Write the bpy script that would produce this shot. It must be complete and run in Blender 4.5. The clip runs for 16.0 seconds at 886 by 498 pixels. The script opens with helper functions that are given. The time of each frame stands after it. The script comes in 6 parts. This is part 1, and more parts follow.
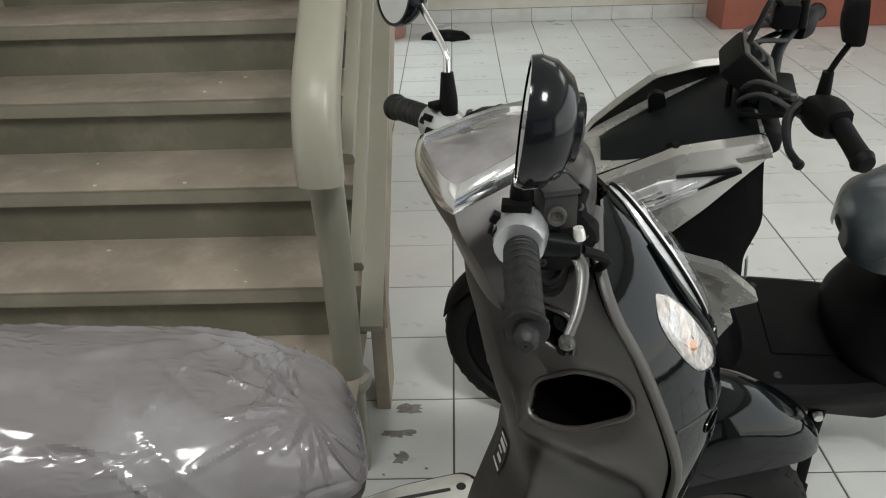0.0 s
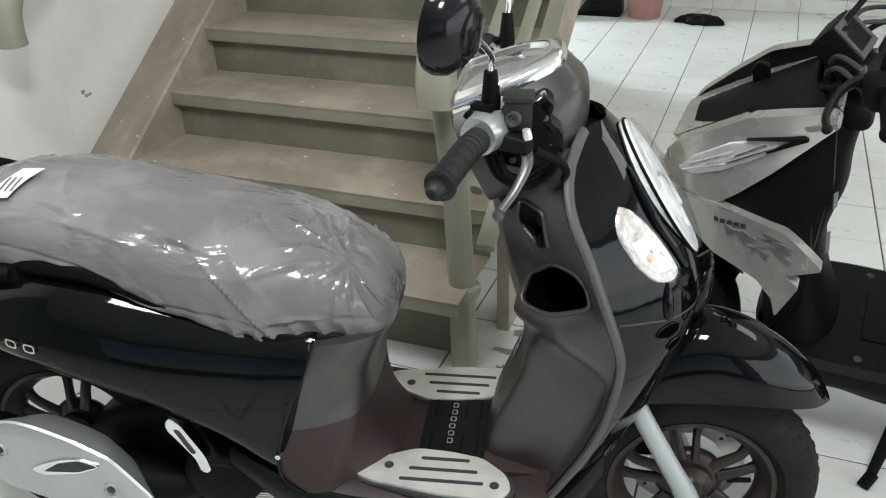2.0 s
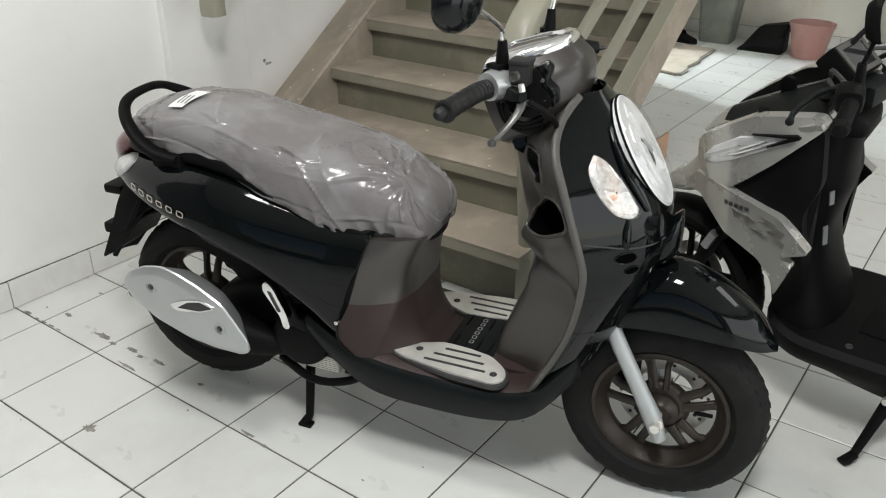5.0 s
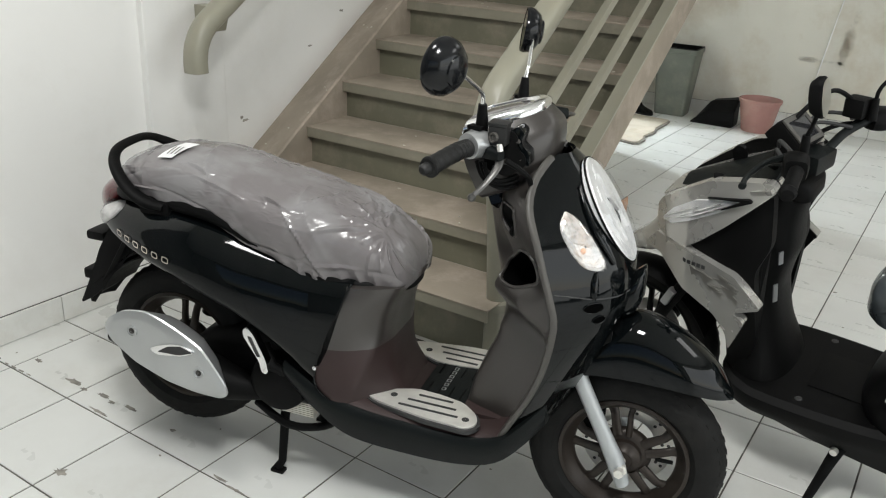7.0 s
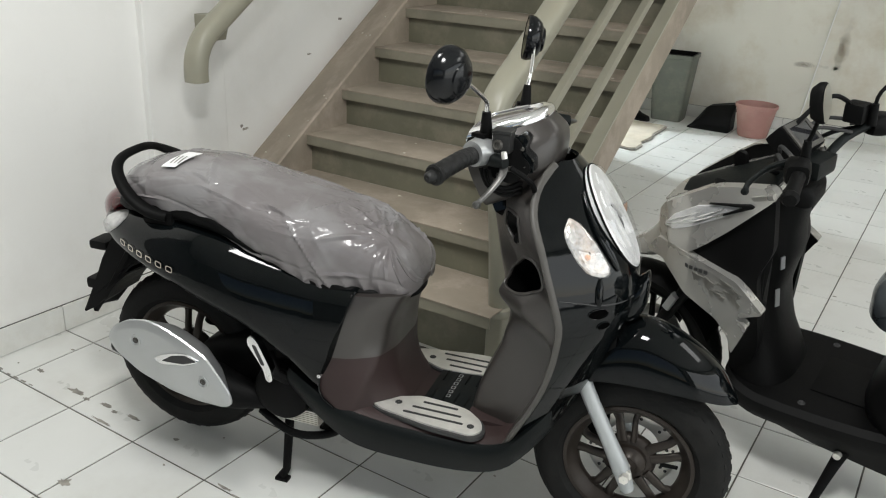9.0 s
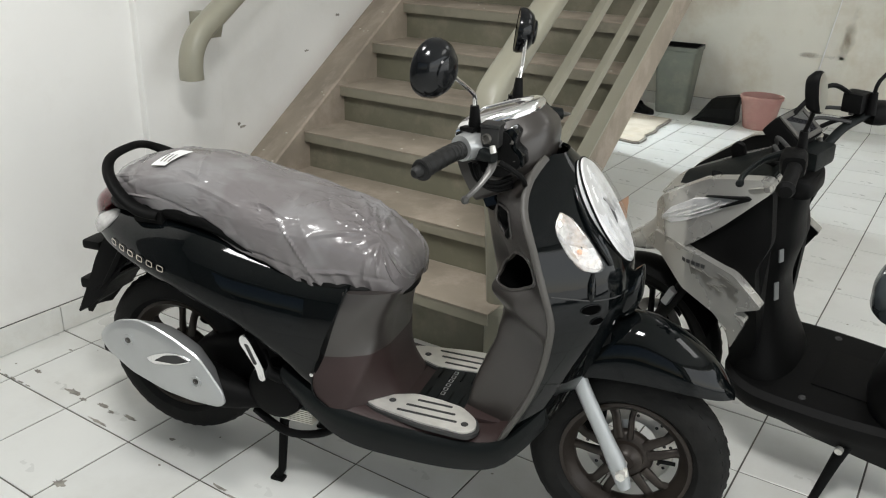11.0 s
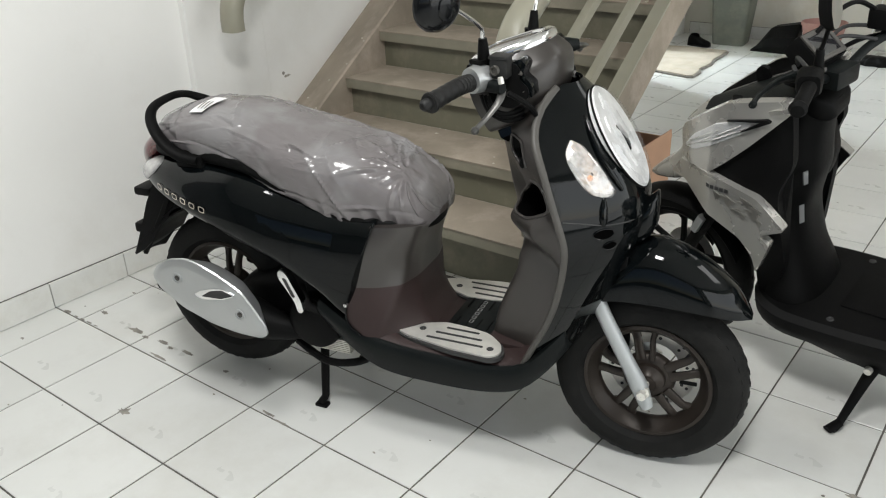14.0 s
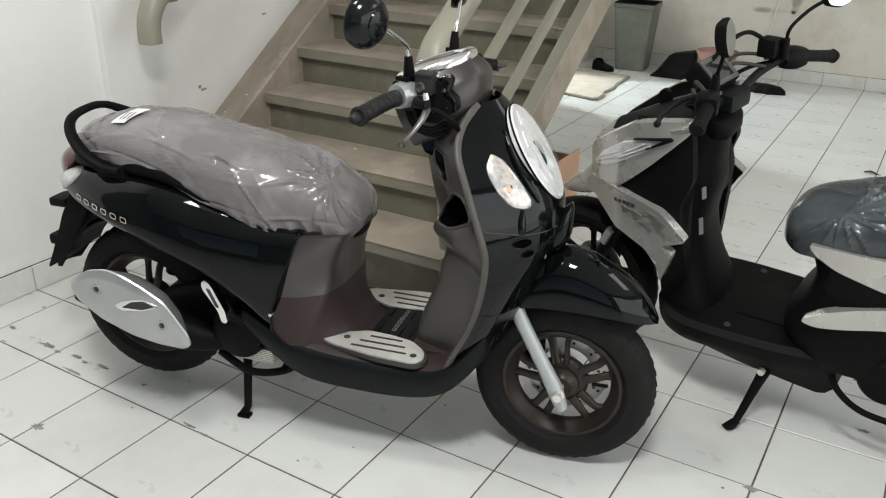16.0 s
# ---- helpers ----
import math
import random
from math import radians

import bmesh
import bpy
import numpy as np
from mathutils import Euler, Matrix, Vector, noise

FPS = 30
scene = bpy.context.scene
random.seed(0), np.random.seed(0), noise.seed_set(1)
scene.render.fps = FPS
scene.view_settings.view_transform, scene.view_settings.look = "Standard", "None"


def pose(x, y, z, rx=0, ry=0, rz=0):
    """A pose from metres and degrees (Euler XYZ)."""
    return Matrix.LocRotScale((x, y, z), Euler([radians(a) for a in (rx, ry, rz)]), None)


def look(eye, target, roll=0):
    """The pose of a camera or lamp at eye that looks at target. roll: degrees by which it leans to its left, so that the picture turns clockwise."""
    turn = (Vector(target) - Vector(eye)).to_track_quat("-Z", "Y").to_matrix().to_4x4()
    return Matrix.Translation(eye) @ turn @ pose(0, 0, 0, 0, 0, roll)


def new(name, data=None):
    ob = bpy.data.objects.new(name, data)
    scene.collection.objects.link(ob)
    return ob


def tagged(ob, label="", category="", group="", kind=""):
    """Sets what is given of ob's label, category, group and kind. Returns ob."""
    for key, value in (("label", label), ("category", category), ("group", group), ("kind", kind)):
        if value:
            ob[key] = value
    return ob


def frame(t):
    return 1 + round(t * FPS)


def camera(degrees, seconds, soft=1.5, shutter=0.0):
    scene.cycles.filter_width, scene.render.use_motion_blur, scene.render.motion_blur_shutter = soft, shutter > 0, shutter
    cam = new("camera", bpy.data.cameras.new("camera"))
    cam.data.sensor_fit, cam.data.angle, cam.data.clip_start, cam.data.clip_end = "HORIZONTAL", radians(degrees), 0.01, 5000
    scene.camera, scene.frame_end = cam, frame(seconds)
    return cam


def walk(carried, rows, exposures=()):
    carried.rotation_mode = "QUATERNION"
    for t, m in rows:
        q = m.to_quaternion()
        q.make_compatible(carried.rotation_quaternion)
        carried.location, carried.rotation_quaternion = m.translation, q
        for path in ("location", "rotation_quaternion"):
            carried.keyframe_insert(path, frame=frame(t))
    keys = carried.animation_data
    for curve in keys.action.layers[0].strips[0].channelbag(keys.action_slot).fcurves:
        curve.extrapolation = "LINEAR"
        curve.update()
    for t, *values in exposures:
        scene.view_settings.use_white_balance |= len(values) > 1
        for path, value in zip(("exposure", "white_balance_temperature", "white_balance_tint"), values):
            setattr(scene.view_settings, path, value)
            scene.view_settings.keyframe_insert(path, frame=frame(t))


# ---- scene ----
cam = camera(56.6, 16.0, soft=1.15)
PATH = [
    (0, (0.624, -0.582, 1.405), (0.584, 1.185, 0.468), -1.8),
    (0.5, (0.64, -0.748, 1.412), (0.414, 1.001, 0.469), -1.0),
    (1, (0.706, -0.844, 1.439), (0.397, 0.889, 0.49), -0.3),
    (1.5, (0.889, -0.799, 1.4), (0.43, 0.899, 0.448), -0.7),
    (2, (1.034, -0.812, 1.401), (0.369, 0.816, 0.449), -2.0),
    (2.5, (1.138, -0.944, 1.406), (0.389, 0.645, 0.448), -2.5),
    (3, (1.25, -0.968, 1.413), (0.469, 0.595, 0.441), -1.8),
    (3.5, (1.392, -0.931, 1.386), (0.472, 0.554, 0.411), -1.6),
    (4, (1.462, -0.982, 1.398), (0.41, 0.429, 0.447), -1.3),
    (6.5, (1.516, -1.203, 1.435), (0.527, 0.348, 0.649), 2.8),
    (7, (1.521, -1.215, 1.437), (0.529, 0.349, 0.683), 2.8),
    (7.5, (1.518, -1.219, 1.439), (0.525, 0.351, 0.699), 2.8),
    (8, (1.513, -1.22, 1.438), (0.52, 0.353, 0.703), 2.7),
    (8.5, (1.512, -1.221, 1.44), (0.522, 0.353, 0.703), 2.6),
    (9, (1.508, -1.229, 1.44), (0.52, 0.345, 0.701), 2.5),
    (11.5, (1.548, -1.17, 1.43), (0.54, 0.381, 0.67), 1.3),
    (12, (1.573, -1.15, 1.424), (0.571, 0.388, 0.631), 0.6),
    (12.5, (1.615, -1.131, 1.411), (0.603, 0.385, 0.587), -0.0),
    (13, (1.671, -1.114, 1.41), (0.608, 0.352, 0.561), -1.0),
    (13.5, (1.686, -1.132, 1.416), (0.571, 0.29, 0.559), -2.0),
    (14, (1.674, -1.195, 1.425), (0.559, 0.225, 0.565), -2.2),
    (14.5, (1.677, -1.237, 1.427), (0.607, 0.219, 0.571), -1.4),
    (15, (1.677, -1.254, 1.429), (0.674, 0.256, 0.583), -0.3),
    (15.5, (1.681, -1.269, 1.435), (0.722, 0.276, 0.601), 0.4),
    (16, (1.686, -1.278, 1.436), (0.744, 0.283, 0.615), 0.7),
]
walk(cam, [(t, look(eye, target, roll)) for t, eye, target, roll in PATH], [(0.0, -0.2, 6500, 10), (0.5, 0.08, 6280, 8), (2.0, 0.12, 6280, 8), (3.0, 0.18, 6380, 10), (3.5, 0.17, 6400, 10), (4.0, 0.04, 6470, 11), (6.5, -0.03, 6500, 10), (9.0, -0.03, 6500, 10), (11.5, 0.0, 6500, 11), (12.5, -0.01, 6500, 11), (16.0, 0.0, 6500, 10)])

# ---- world and light ----
world = bpy.data.worlds.new("world")
scene.world = world
world.use_nodes = True
sky = world.node_tree.nodes.new("ShaderNodeTexSky")
sky.sky_type, sky.sun_disc = "NISHITA", False
sky.sun_elevation, sky.sun_rotation = radians(40), radians(120)
world.node_tree.links.new(sky.outputs[0], world.node_tree.nodes["Background"].inputs[0])
world.node_tree.nodes["Background"].inputs[1].default_value = 0.06


def area_light(name, m, sx, sy, watts, colour):
    data = bpy.data.lights.new(name, "AREA")
    data.shape, data.size, data.size_y, data.energy, data.color = "RECTANGLE", sx, sy, watts, colour
    ob = new(name, data)
    ob.matrix_world = m
    return ob


# square lamps under the ceiling
PANELS = [(0.1, -0.35, 24, 0.4), (3.4, 2.1, 20, 1.2), (1.9, 3.3, 9, 1.2), (1.4, -0.9, 61, 0.5)]
for tx, ty, watts, size in PANELS:
    area_light("panel_light", pose(tx, ty, 3.02), size, size, watts, (0.985, 0.99, 0.97))
# daylight in the wide opening of the east wall
area_light("daylight", pose(5.16, 0.3, 1.42, 0, 90, 0), 2.6, 6.8, 114, (0.97, 1.0, 0.985))
# cool lamp in the passage beyond the doorway under the landing
data = bpy.data.lights.new("passage_light", "POINT")
data.energy, data.color, data.shadow_soft_size = 270, (0.84, 0.94, 1.0), 0.05
new("passage_light", data).matrix_world = pose(-1.85, 4.62, 2.4)

# ---- materials ----
def material(name, colour, rough=0.5, metal=0.0, var=0.12, scale=8.0, bump=0.0, bump_scale=60.0, coat=0.0, spec=0.5,
             dirt=None, dirt_amount=0.0, dirt_scale=3.0, per_object=0.0, rough_var=0.08):
    mat = bpy.data.materials.new(name)
    mat.use_nodes = True
    nt = mat.node_tree
    n, l = nt.nodes, nt.links
    b = n["Principled BSDF"]
    b.inputs["Roughness"].default_value = rough
    b.inputs["Metallic"].default_value = metal
    b.inputs["Coat Weight"].default_value = coat
    b.inputs["Coat Roughness"].default_value = 0.03
    b.inputs["Specular IOR Level"].default_value = spec
    co = n.new("ShaderNodeTexCoord")
    big = n.new("ShaderNodeTexNoise")
    big.inputs["Scale"].default_value, big.inputs["Detail"].default_value = scale, 5
    l.new(co.outputs["Object"], big.inputs["Vector"])
    ramp = n.new("ShaderNodeMapRange")
    ramp.inputs[1].default_value, ramp.inputs[2].default_value = 0.3, 0.7
    ramp.inputs[3].default_value, ramp.inputs[4].default_value = 1 - var, 1 + var
    l.new(big.outputs["Fac"], ramp.inputs[0])
    mul = n.new("ShaderNodeMixRGB")
    mul.blend_type = "MULTIPLY"
    mul.inputs[0].default_value = 1.0
    mul.inputs[1].default_value = (*colour, 1)
    l.new(ramp.outputs[0], mul.inputs[2])
    out = mul.outputs[0]
    if per_object:
        info = n.new("ShaderNodeObjectInfo")
        mr = n.new("ShaderNodeMapRange")
        mr.inputs[3].default_value, mr.inputs[4].default_value = 1 - per_object, 1 + per_object
        l.new(info.outputs["Random"], mr.inputs[0])
        mm = n.new("ShaderNodeMixRGB")
        mm.blend_type = "MULTIPLY"
        mm.inputs[0].default_value = 1.0
        l.new(out, mm.inputs[1])
        l.new(mr.outputs[0], mm.inputs[2])
        out = mm.outputs[0]
    if dirt:
        geo = n.new("ShaderNodeNewGeometry")
        dn = n.new("ShaderNodeTexNoise")
        dn.inputs["Scale"].default_value, dn.inputs["Detail"].default_value, dn.inputs["Roughness"].default_value = dirt_scale, 8, 0.7
        l.new(geo.outputs["Position"], dn.inputs["Vector"])
        dr = n.new("ShaderNodeMapRange")
        dr.inputs[1].default_value, dr.inputs[2].default_value = 0.48, 0.72
        dr.inputs[3].default_value, dr.inputs[4].default_value = 0.0, dirt_amount
        l.new(dn.outputs["Fac"], dr.inputs[0])
        mx = n.new("ShaderNodeMixRGB")
        l.new(dr.outputs[0], mx.inputs[0])
        l.new(out, mx.inputs[1])
        mx.inputs[2].default_value = (*dirt, 1)
        out = mx.outputs[0]
    l.new(out, b.inputs["Base Color"])
    if rough_var:
        rr = n.new("ShaderNodeMapRange")
        rr.inputs[3].default_value, rr.inputs[4].default_value = max(0.01, rough - rough_var), min(1, rough + rough_var)
        l.new(big.outputs["Fac"], rr.inputs[0])
        l.new(rr.outputs[0], b.inputs["Roughness"])
    if bump:
        fine = n.new("ShaderNodeTexNoise")
        fine.inputs["Scale"].default_value, fine.inputs["Detail"].default_value = bump_scale, 4
        l.new(co.outputs["Object"], fine.inputs["Vector"])
        bp = n.new("ShaderNodeBump")
        bp.inputs["Strength"].default_value, bp.inputs["Distance"].default_value = bump, 0.003
        l.new(fine.outputs["Fac"], bp.inputs["Height"])
        l.new(bp.outputs[0], b.inputs["Normal"])
    return mat


def clear_plastic(name, flat, fold, rough=0.22, crumple=1.0):
    """Thin crumpled film: a milky haze over the vinyl, paler and glossy along its folds."""
    mat = bpy.data.materials.new(name)
    mat.use_nodes = True
    nt = mat.node_tree
    n, l = nt.nodes, nt.links
    b = n["Principled BSDF"]
    b.inputs["Roughness"].default_value = rough
    b.inputs["Specular IOR Level"].default_value = 0.55
    co = n.new("ShaderNodeTexCoord")
    warp = n.new("ShaderNodeTexNoise")
    warp.inputs["Scale"].default_value, warp.inputs["Detail"].default_value = 6, 3
    l.new(co.outputs["Object"], warp.inputs["Vector"])
    add = n.new("ShaderNodeMixRGB")
    add.blend_type = "LINEAR_LIGHT"
    add.inputs[0].default_value = 0.05
    l.new(co.outputs["Object"], add.inputs[1])
    l.new(warp.outputs["Color"], add.inputs[2])
    # fine crinkles gather in patches
    gather = n.new("ShaderNodeTexNoise")
    gather.inputs["Scale"].default_value, gather.inputs["Detail"].default_value = 11, 2
    l.new(co.outputs["Object"], gather.inputs["Vector"])
    where = n.new("ShaderNodeMapRange")
    for i, val in ((1, 0.47), (2, 0.62), (3, 0.08), (4, 1.0)):
        where.inputs[i].default_value = val
    l.new(gather.outputs["Fac"], where.inputs[0])
    last = None
    ridges = []
    for sc, st, dist, stretch, turn in ((24, 0.45, 0.006, (0.16, 1.1, 1.0), (0.3, 0.2, 0.12)), (85, 0.9, 0.004, (0.4, 1.0, 1.0), (0.2, -0.6, 0.6))):
        mp = n.new("ShaderNodeMapping")
        mp.inputs["Scale"].default_value = stretch
        mp.inputs["Rotation"].default_value = turn
        l.new(add.outputs[0], mp.inputs[0])
        vo = n.new("ShaderNodeTexNoise")
        vo.noise_type = "RIDGED_MULTIFRACTAL"
        vo.inputs["Scale"].default_value, vo.inputs["Detail"].default_value = sc, 2
        l.new(mp.outputs[0], vo.inputs["Vector"])
        ridges.append(vo)
        height = vo.outputs["Fac"]
        if last:
            gain = n.new("ShaderNodeMath")
            gain.operation = "MULTIPLY"
            l.new(height, gain.inputs[0])
            l.new(where.outputs[0], gain.inputs[1])
            height = gain.outputs[0]
        bp = n.new("ShaderNodeBump")
        bp.inputs["Strength"].default_value, bp.inputs["Distance"].default_value = st * crumple, dist * crumple
        l.new(height, bp.inputs["Height"])
        if last:
            l.new(last.outputs[0], bp.inputs["Normal"])
        last = bp
    l.new(last.outputs[0], b.inputs["Normal"])
    mr = n.new("ShaderNodeMapRange")
    mr.inputs[1].default_value, mr.inputs[2].default_value = 0.35, 1.15
    l.new(ridges[0].outputs["Fac"], mr.inputs[0])
    wide = n.new("ShaderNodeTexNoise")
    wide.inputs["Scale"].default_value, wide.inputs["Detail"].default_value = 7, 3
    l.new(co.outputs["Object"], wide.inputs["Vector"])
    patch_range = n.new("ShaderNodeMapRange")
    for i, val in ((1, 0.36), (2, 0.64), (3, -0.25), (4, 0.32)):
        patch_range.inputs[i].default_value = val
    l.new(wide.outputs["Fac"], patch_range.inputs[0])
    both = n.new("ShaderNodeMath")
    both.operation, both.use_clamp = "MULTIPLY_ADD", True
    l.new(mr.outputs[0], both.inputs[0])
    both.inputs[1].default_value = 0.85
    l.new(patch_range.outputs[0], both.inputs[2])
    mix = n.new("ShaderNodeMixRGB")
    l.new(both.outputs[0], mix.inputs[0])
    mix.inputs[1].default_value, mix.inputs[2].default_value = (*flat, 1), (*fold, 1)
    l.new(mix.outputs[0], b.inputs["Base Color"])
    return mat


def glassy(name, tint, gloss=0.14):
    """A thin clear moulding: mostly see-through with a mirror-like skin."""
    mat = bpy.data.materials.new(name)
    mat.use_nodes = True
    n, l = mat.node_tree.nodes, mat.node_tree.links
    tr, gl, mix = n.new("ShaderNodeBsdfTransparent"), n.new("ShaderNodeBsdfGlossy"), n.new("ShaderNodeMixShader")
    tr.inputs[0].default_value = (*tint, 1)
    gl.inputs["Roughness"].default_value = 0.04
    mix.inputs[0].default_value = gloss
    l.new(tr.outputs[0], mix.inputs[1])
    l.new(gl.outputs[0], mix.inputs[2])
    l.new(mix.outputs[0], n["Material Output"].inputs[0])
    return mat


M_TILE = material("white_glazed_tile", (0.66, 0.665, 0.64), 0.3, var=0.04, scale=2.5, per_object=0.035, dirt=(0.42, 0.40, 0.35), dirt_amount=0.35, dirt_scale=1.7, bump=0.05, bump_scale=9, rough_var=0.1)
M_GROUT = material("dirty_grout", (0.105, 0.10, 0.088), 0.9, var=0.35, scale=6, bump=0.4)
M_CHIP = material("floor_scuff", (0.25, 0.235, 0.205), 0.9, var=0.4, scale=30, bump=0.6, bump_scale=120)
M_WALL = material("white_wall_paint", (0.79, 0.785, 0.762), 0.7, var=0.03, scale=1.5, dirt=(0.56, 0.53, 0.47), dirt_amount=0.3, dirt_scale=1.1, bump=0.25, bump_scale=25)
M_WALLOLD = material("aged_wall_paint", (0.64, 0.62, 0.55), 0.75, var=0.06, scale=1.6, dirt=(0.47, 0.40, 0.29), dirt_amount=0.7, dirt_scale=1.9, bump=0.3, bump_scale=22)
M_SKIRT = material("skirting_tile", (0.66, 0.66, 0.63), 0.35, var=0.05, per_object=0.04, dirt=(0.42, 0.38, 0.3), dirt_amount=0.5)
M_NOSE = material("worn_nosing_paint", (0.225, 0.21, 0.16), 0.5, var=0.14, scale=4, dirt=(0.34, 0.30, 0.24), dirt_amount=0.6, dirt_scale=6, bump=0.15, bump_scale=40)
M_STAIR = material("olive_grey_stair_paint", (0.150, 0.145, 0.102), 0.5, var=0.16, scale=3, dirt=(0.30, 0.265, 0.205), dirt_amount=0.6, dirt_scale=5, bump=0.15, bump_scale=40)
M_TREAD = material("dusty_tread_paint", (0.285, 0.243, 0.192), 0.75, var=0.2, scale=4, dirt=(0.45, 0.375, 0.31), dirt_amount=0.75, dirt_scale=6, bump=0.3, bump_scale=90)
M_RAIL = material("grey_green_rail_paint", (0.275, 0.265, 0.208), 0.38, var=0.07, scale=5, dirt=(0.30, 0.27, 0.2), dirt_amount=0.4, dirt_scale=7, bump=0.1, bump_scale=30)
M_BLACK = material("gloss_black_paint", (0.0022, 0.0030, 0.0033), 0.05, var=0.1, spec=0.28, rough_var=0.02, bump=0.3, bump_scale=9)
M_BROWNGREY = material("satin_brown_grey_plastic", (0.037, 0.0320, 0.0290), 0.33, metal=0.12, var=0.06, spec=0.85, bump=0.15, bump_scale=700)
M_COWL = material("metallic_umber_paint", (0.040, 0.0355, 0.0325), 0.36, metal=0.2, var=0.05, coat=0.12)
M_TRIM = material("grey_edge_trim", (0.060, 0.056, 0.050), 0.45, var=0.05)
M_BROWN = material("dark_brown_plastic", (0.032, 0.0195, 0.0185), 0.5, var=0.07, bump=0.2, bump_scale=600, spec=0.35)
M_SKIRTBLK = material("charcoal_plastic", (0.006, 0.0075, 0.0075), 0.42, var=0.1, bump=0.2, bump_scale=500, spec=0.14)
M_PLASTIC = material("black_moulded_plastic", (0.004, 0.004, 0.004), 0.52, var=0.12, bump=0.2, bump_scale=450, spec=0.09)
M_RUBBER = material("tyre_rubber", (0.011, 0.011, 0.0105), 0.7, var=0.2, scale=20, spec=0.16, dirt=(0.03, 0.028, 0.025), dirt_amount=0.3, dirt_scale=14, bump=0.3, bump_scale=160)
M_RIM = material("dark_bronze_rim", (0.0312, 0.0242, 0.0195), 0.40, metal=0.4, var=0.1)
M_CHROME = material("polished_chrome", (0.90, 0.90, 0.90), 0.14, metal=1.0, var=0.03, rough_var=0.04)
M_STEEL = material("brushed_steel", (0.80, 0.78, 0.73), 0.34, metal=0.6, var=0.08, scale=30)
M_SILVER = material("silver_paint", (0.49, 0.50, 0.50), 0.32, metal=0.65, var=0.05, coat=0.3)
M_SATIN = material("satin_black_casting", (0.022, 0.022, 0.0215), 0.42, var=0.1, spec=0.4)
M_GRIP = material("grey_grip_rubber", (0.0085, 0.0085, 0.0083), 0.5, var=0.12, scale=20, bump=0.3, bump_scale=200, spec=0.3)
M_MIRBACK = material("blue_black_mirror_shell", (0.006, 0.0066, 0.0075), 0.14, var=0.1, spec=0.3)
M_LEVER = material("grey_cast_lever", (0.10, 0.098, 0.094), 0.34, metal=0.6, var=0.1)
M_FORK = material("silver_grey_fork_paint", (0.42, 0.44, 0.445), 0.42, metal=0.35, var=0.06)
M_CHAMP = material("champagne_silver_paint", (0.56, 0.547, 0.512), 0.27, metal=0.66, var=0.05, coat=0.5)
M_SEAT = material("brown_vinyl", (0.05, 0.038, 0.036), 0.5, var=0.1, bump=0.3, bump_scale=300)
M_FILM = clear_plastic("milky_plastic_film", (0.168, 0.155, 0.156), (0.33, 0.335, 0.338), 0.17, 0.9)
M_FILMDARK = clear_plastic("clear_plastic_film", (0.042, 0.049, 0.054), (0.135, 0.15, 0.158), 0.24, 0.35)
M_LENS = glassy("clear_lens", (0.98, 0.98, 0.98))
M_AMBER = material("amber_bulb", (0.75, 0.36, 0.16), 0.2)
M_REARLENS = material("smoked_clear_lens", (0.46, 0.45, 0.44), 0.12, var=0.25, scale=40, coat=0.6, bump=0.4, bump_scale=60)
M_LCD = material("pale_display_cover", (0.20, 0.19, 0.19), 0.07, metal=0.0, var=0.3, scale=14, coat=1.0)
M_RED = material("red_lens", (0.10, 0.010, 0.012), 0.12, coat=0.6)
M_REFLECTOR = material("chrome_reflector", (0.80, 0.80, 0.80), 0.32, metal=0.25, var=0.12, scale=40, bump=0.6, bump_scale=50)
M_INDREFL = material("ribbed_chrome_reflector", (0.62, 0.60, 0.58), 0.22, metal=0.5, var=0.35, scale=90, bump=1.0, bump_scale=110, dirt=(0.75, 0.45, 0.25), dirt_amount=0.55, dirt_scale=22)
M_WHITE = material("white_label", (0.75, 0.75, 0.75), 0.6, var=0.03)
M_FLECK = material("pale_paint_fleck", (0.62, 0.58, 0.50), 0.8, var=0.2, scale=60)
# near-black without gloss: the shade inside recesses put into the colour
M_VOID = material("painted_recess_shade", (0.002, 0.002, 0.002), 1.0, spec=0.0)
M_DARKMARK = material("dark_print", (0.03, 0.03, 0.03), 0.6)
M_GREYMARK = material("grey_print", (0.14, 0.135, 0.12), 0.5)
M_LETTER = material("pale_gold_badge", (0.62, 0.56, 0.48), 0.3, metal=0.7)
M_BIN = material("grey_green_bin_plastic", (0.125, 0.135, 0.112), 0.55, var=0.1, dirt=(0.3, 0.28, 0.22), dirt_amount=0.4, dirt_scale=5)
M_BUCKET = material("faded_pink_plastic", (0.36, 0.185, 0.16), 0.55, var=0.08, dirt=(0.4, 0.3, 0.25), dirt_amount=0.4, dirt_scale=6)
M_CARD = material("brown_cardboard", (0.42, 0.25, 0.16), 0.85, var=0.08, bump=0.3)
M_MAT = material("pale_cardboard", (0.41, 0.365, 0.30), 0.9, var=0.1, dirt=(0.33, 0.28, 0.2), dirt_amount=0.6, dirt_scale=6, bump=0.3)
M_TERRA = material("terracotta_paint", (0.30, 0.09, 0.055), 0.6, var=0.1, dirt=(0.2, 0.1, 0.07), dirt_amount=0.4)
M_CONC = material("plain_ceiling_paint", (0.7, 0.7, 0.68), 0.8, var=0.04)
M_STAIN = material("rust_water_stain", (0.33, 0.235, 0.14), 0.85, var=0.35, scale=12, bump=0.2)
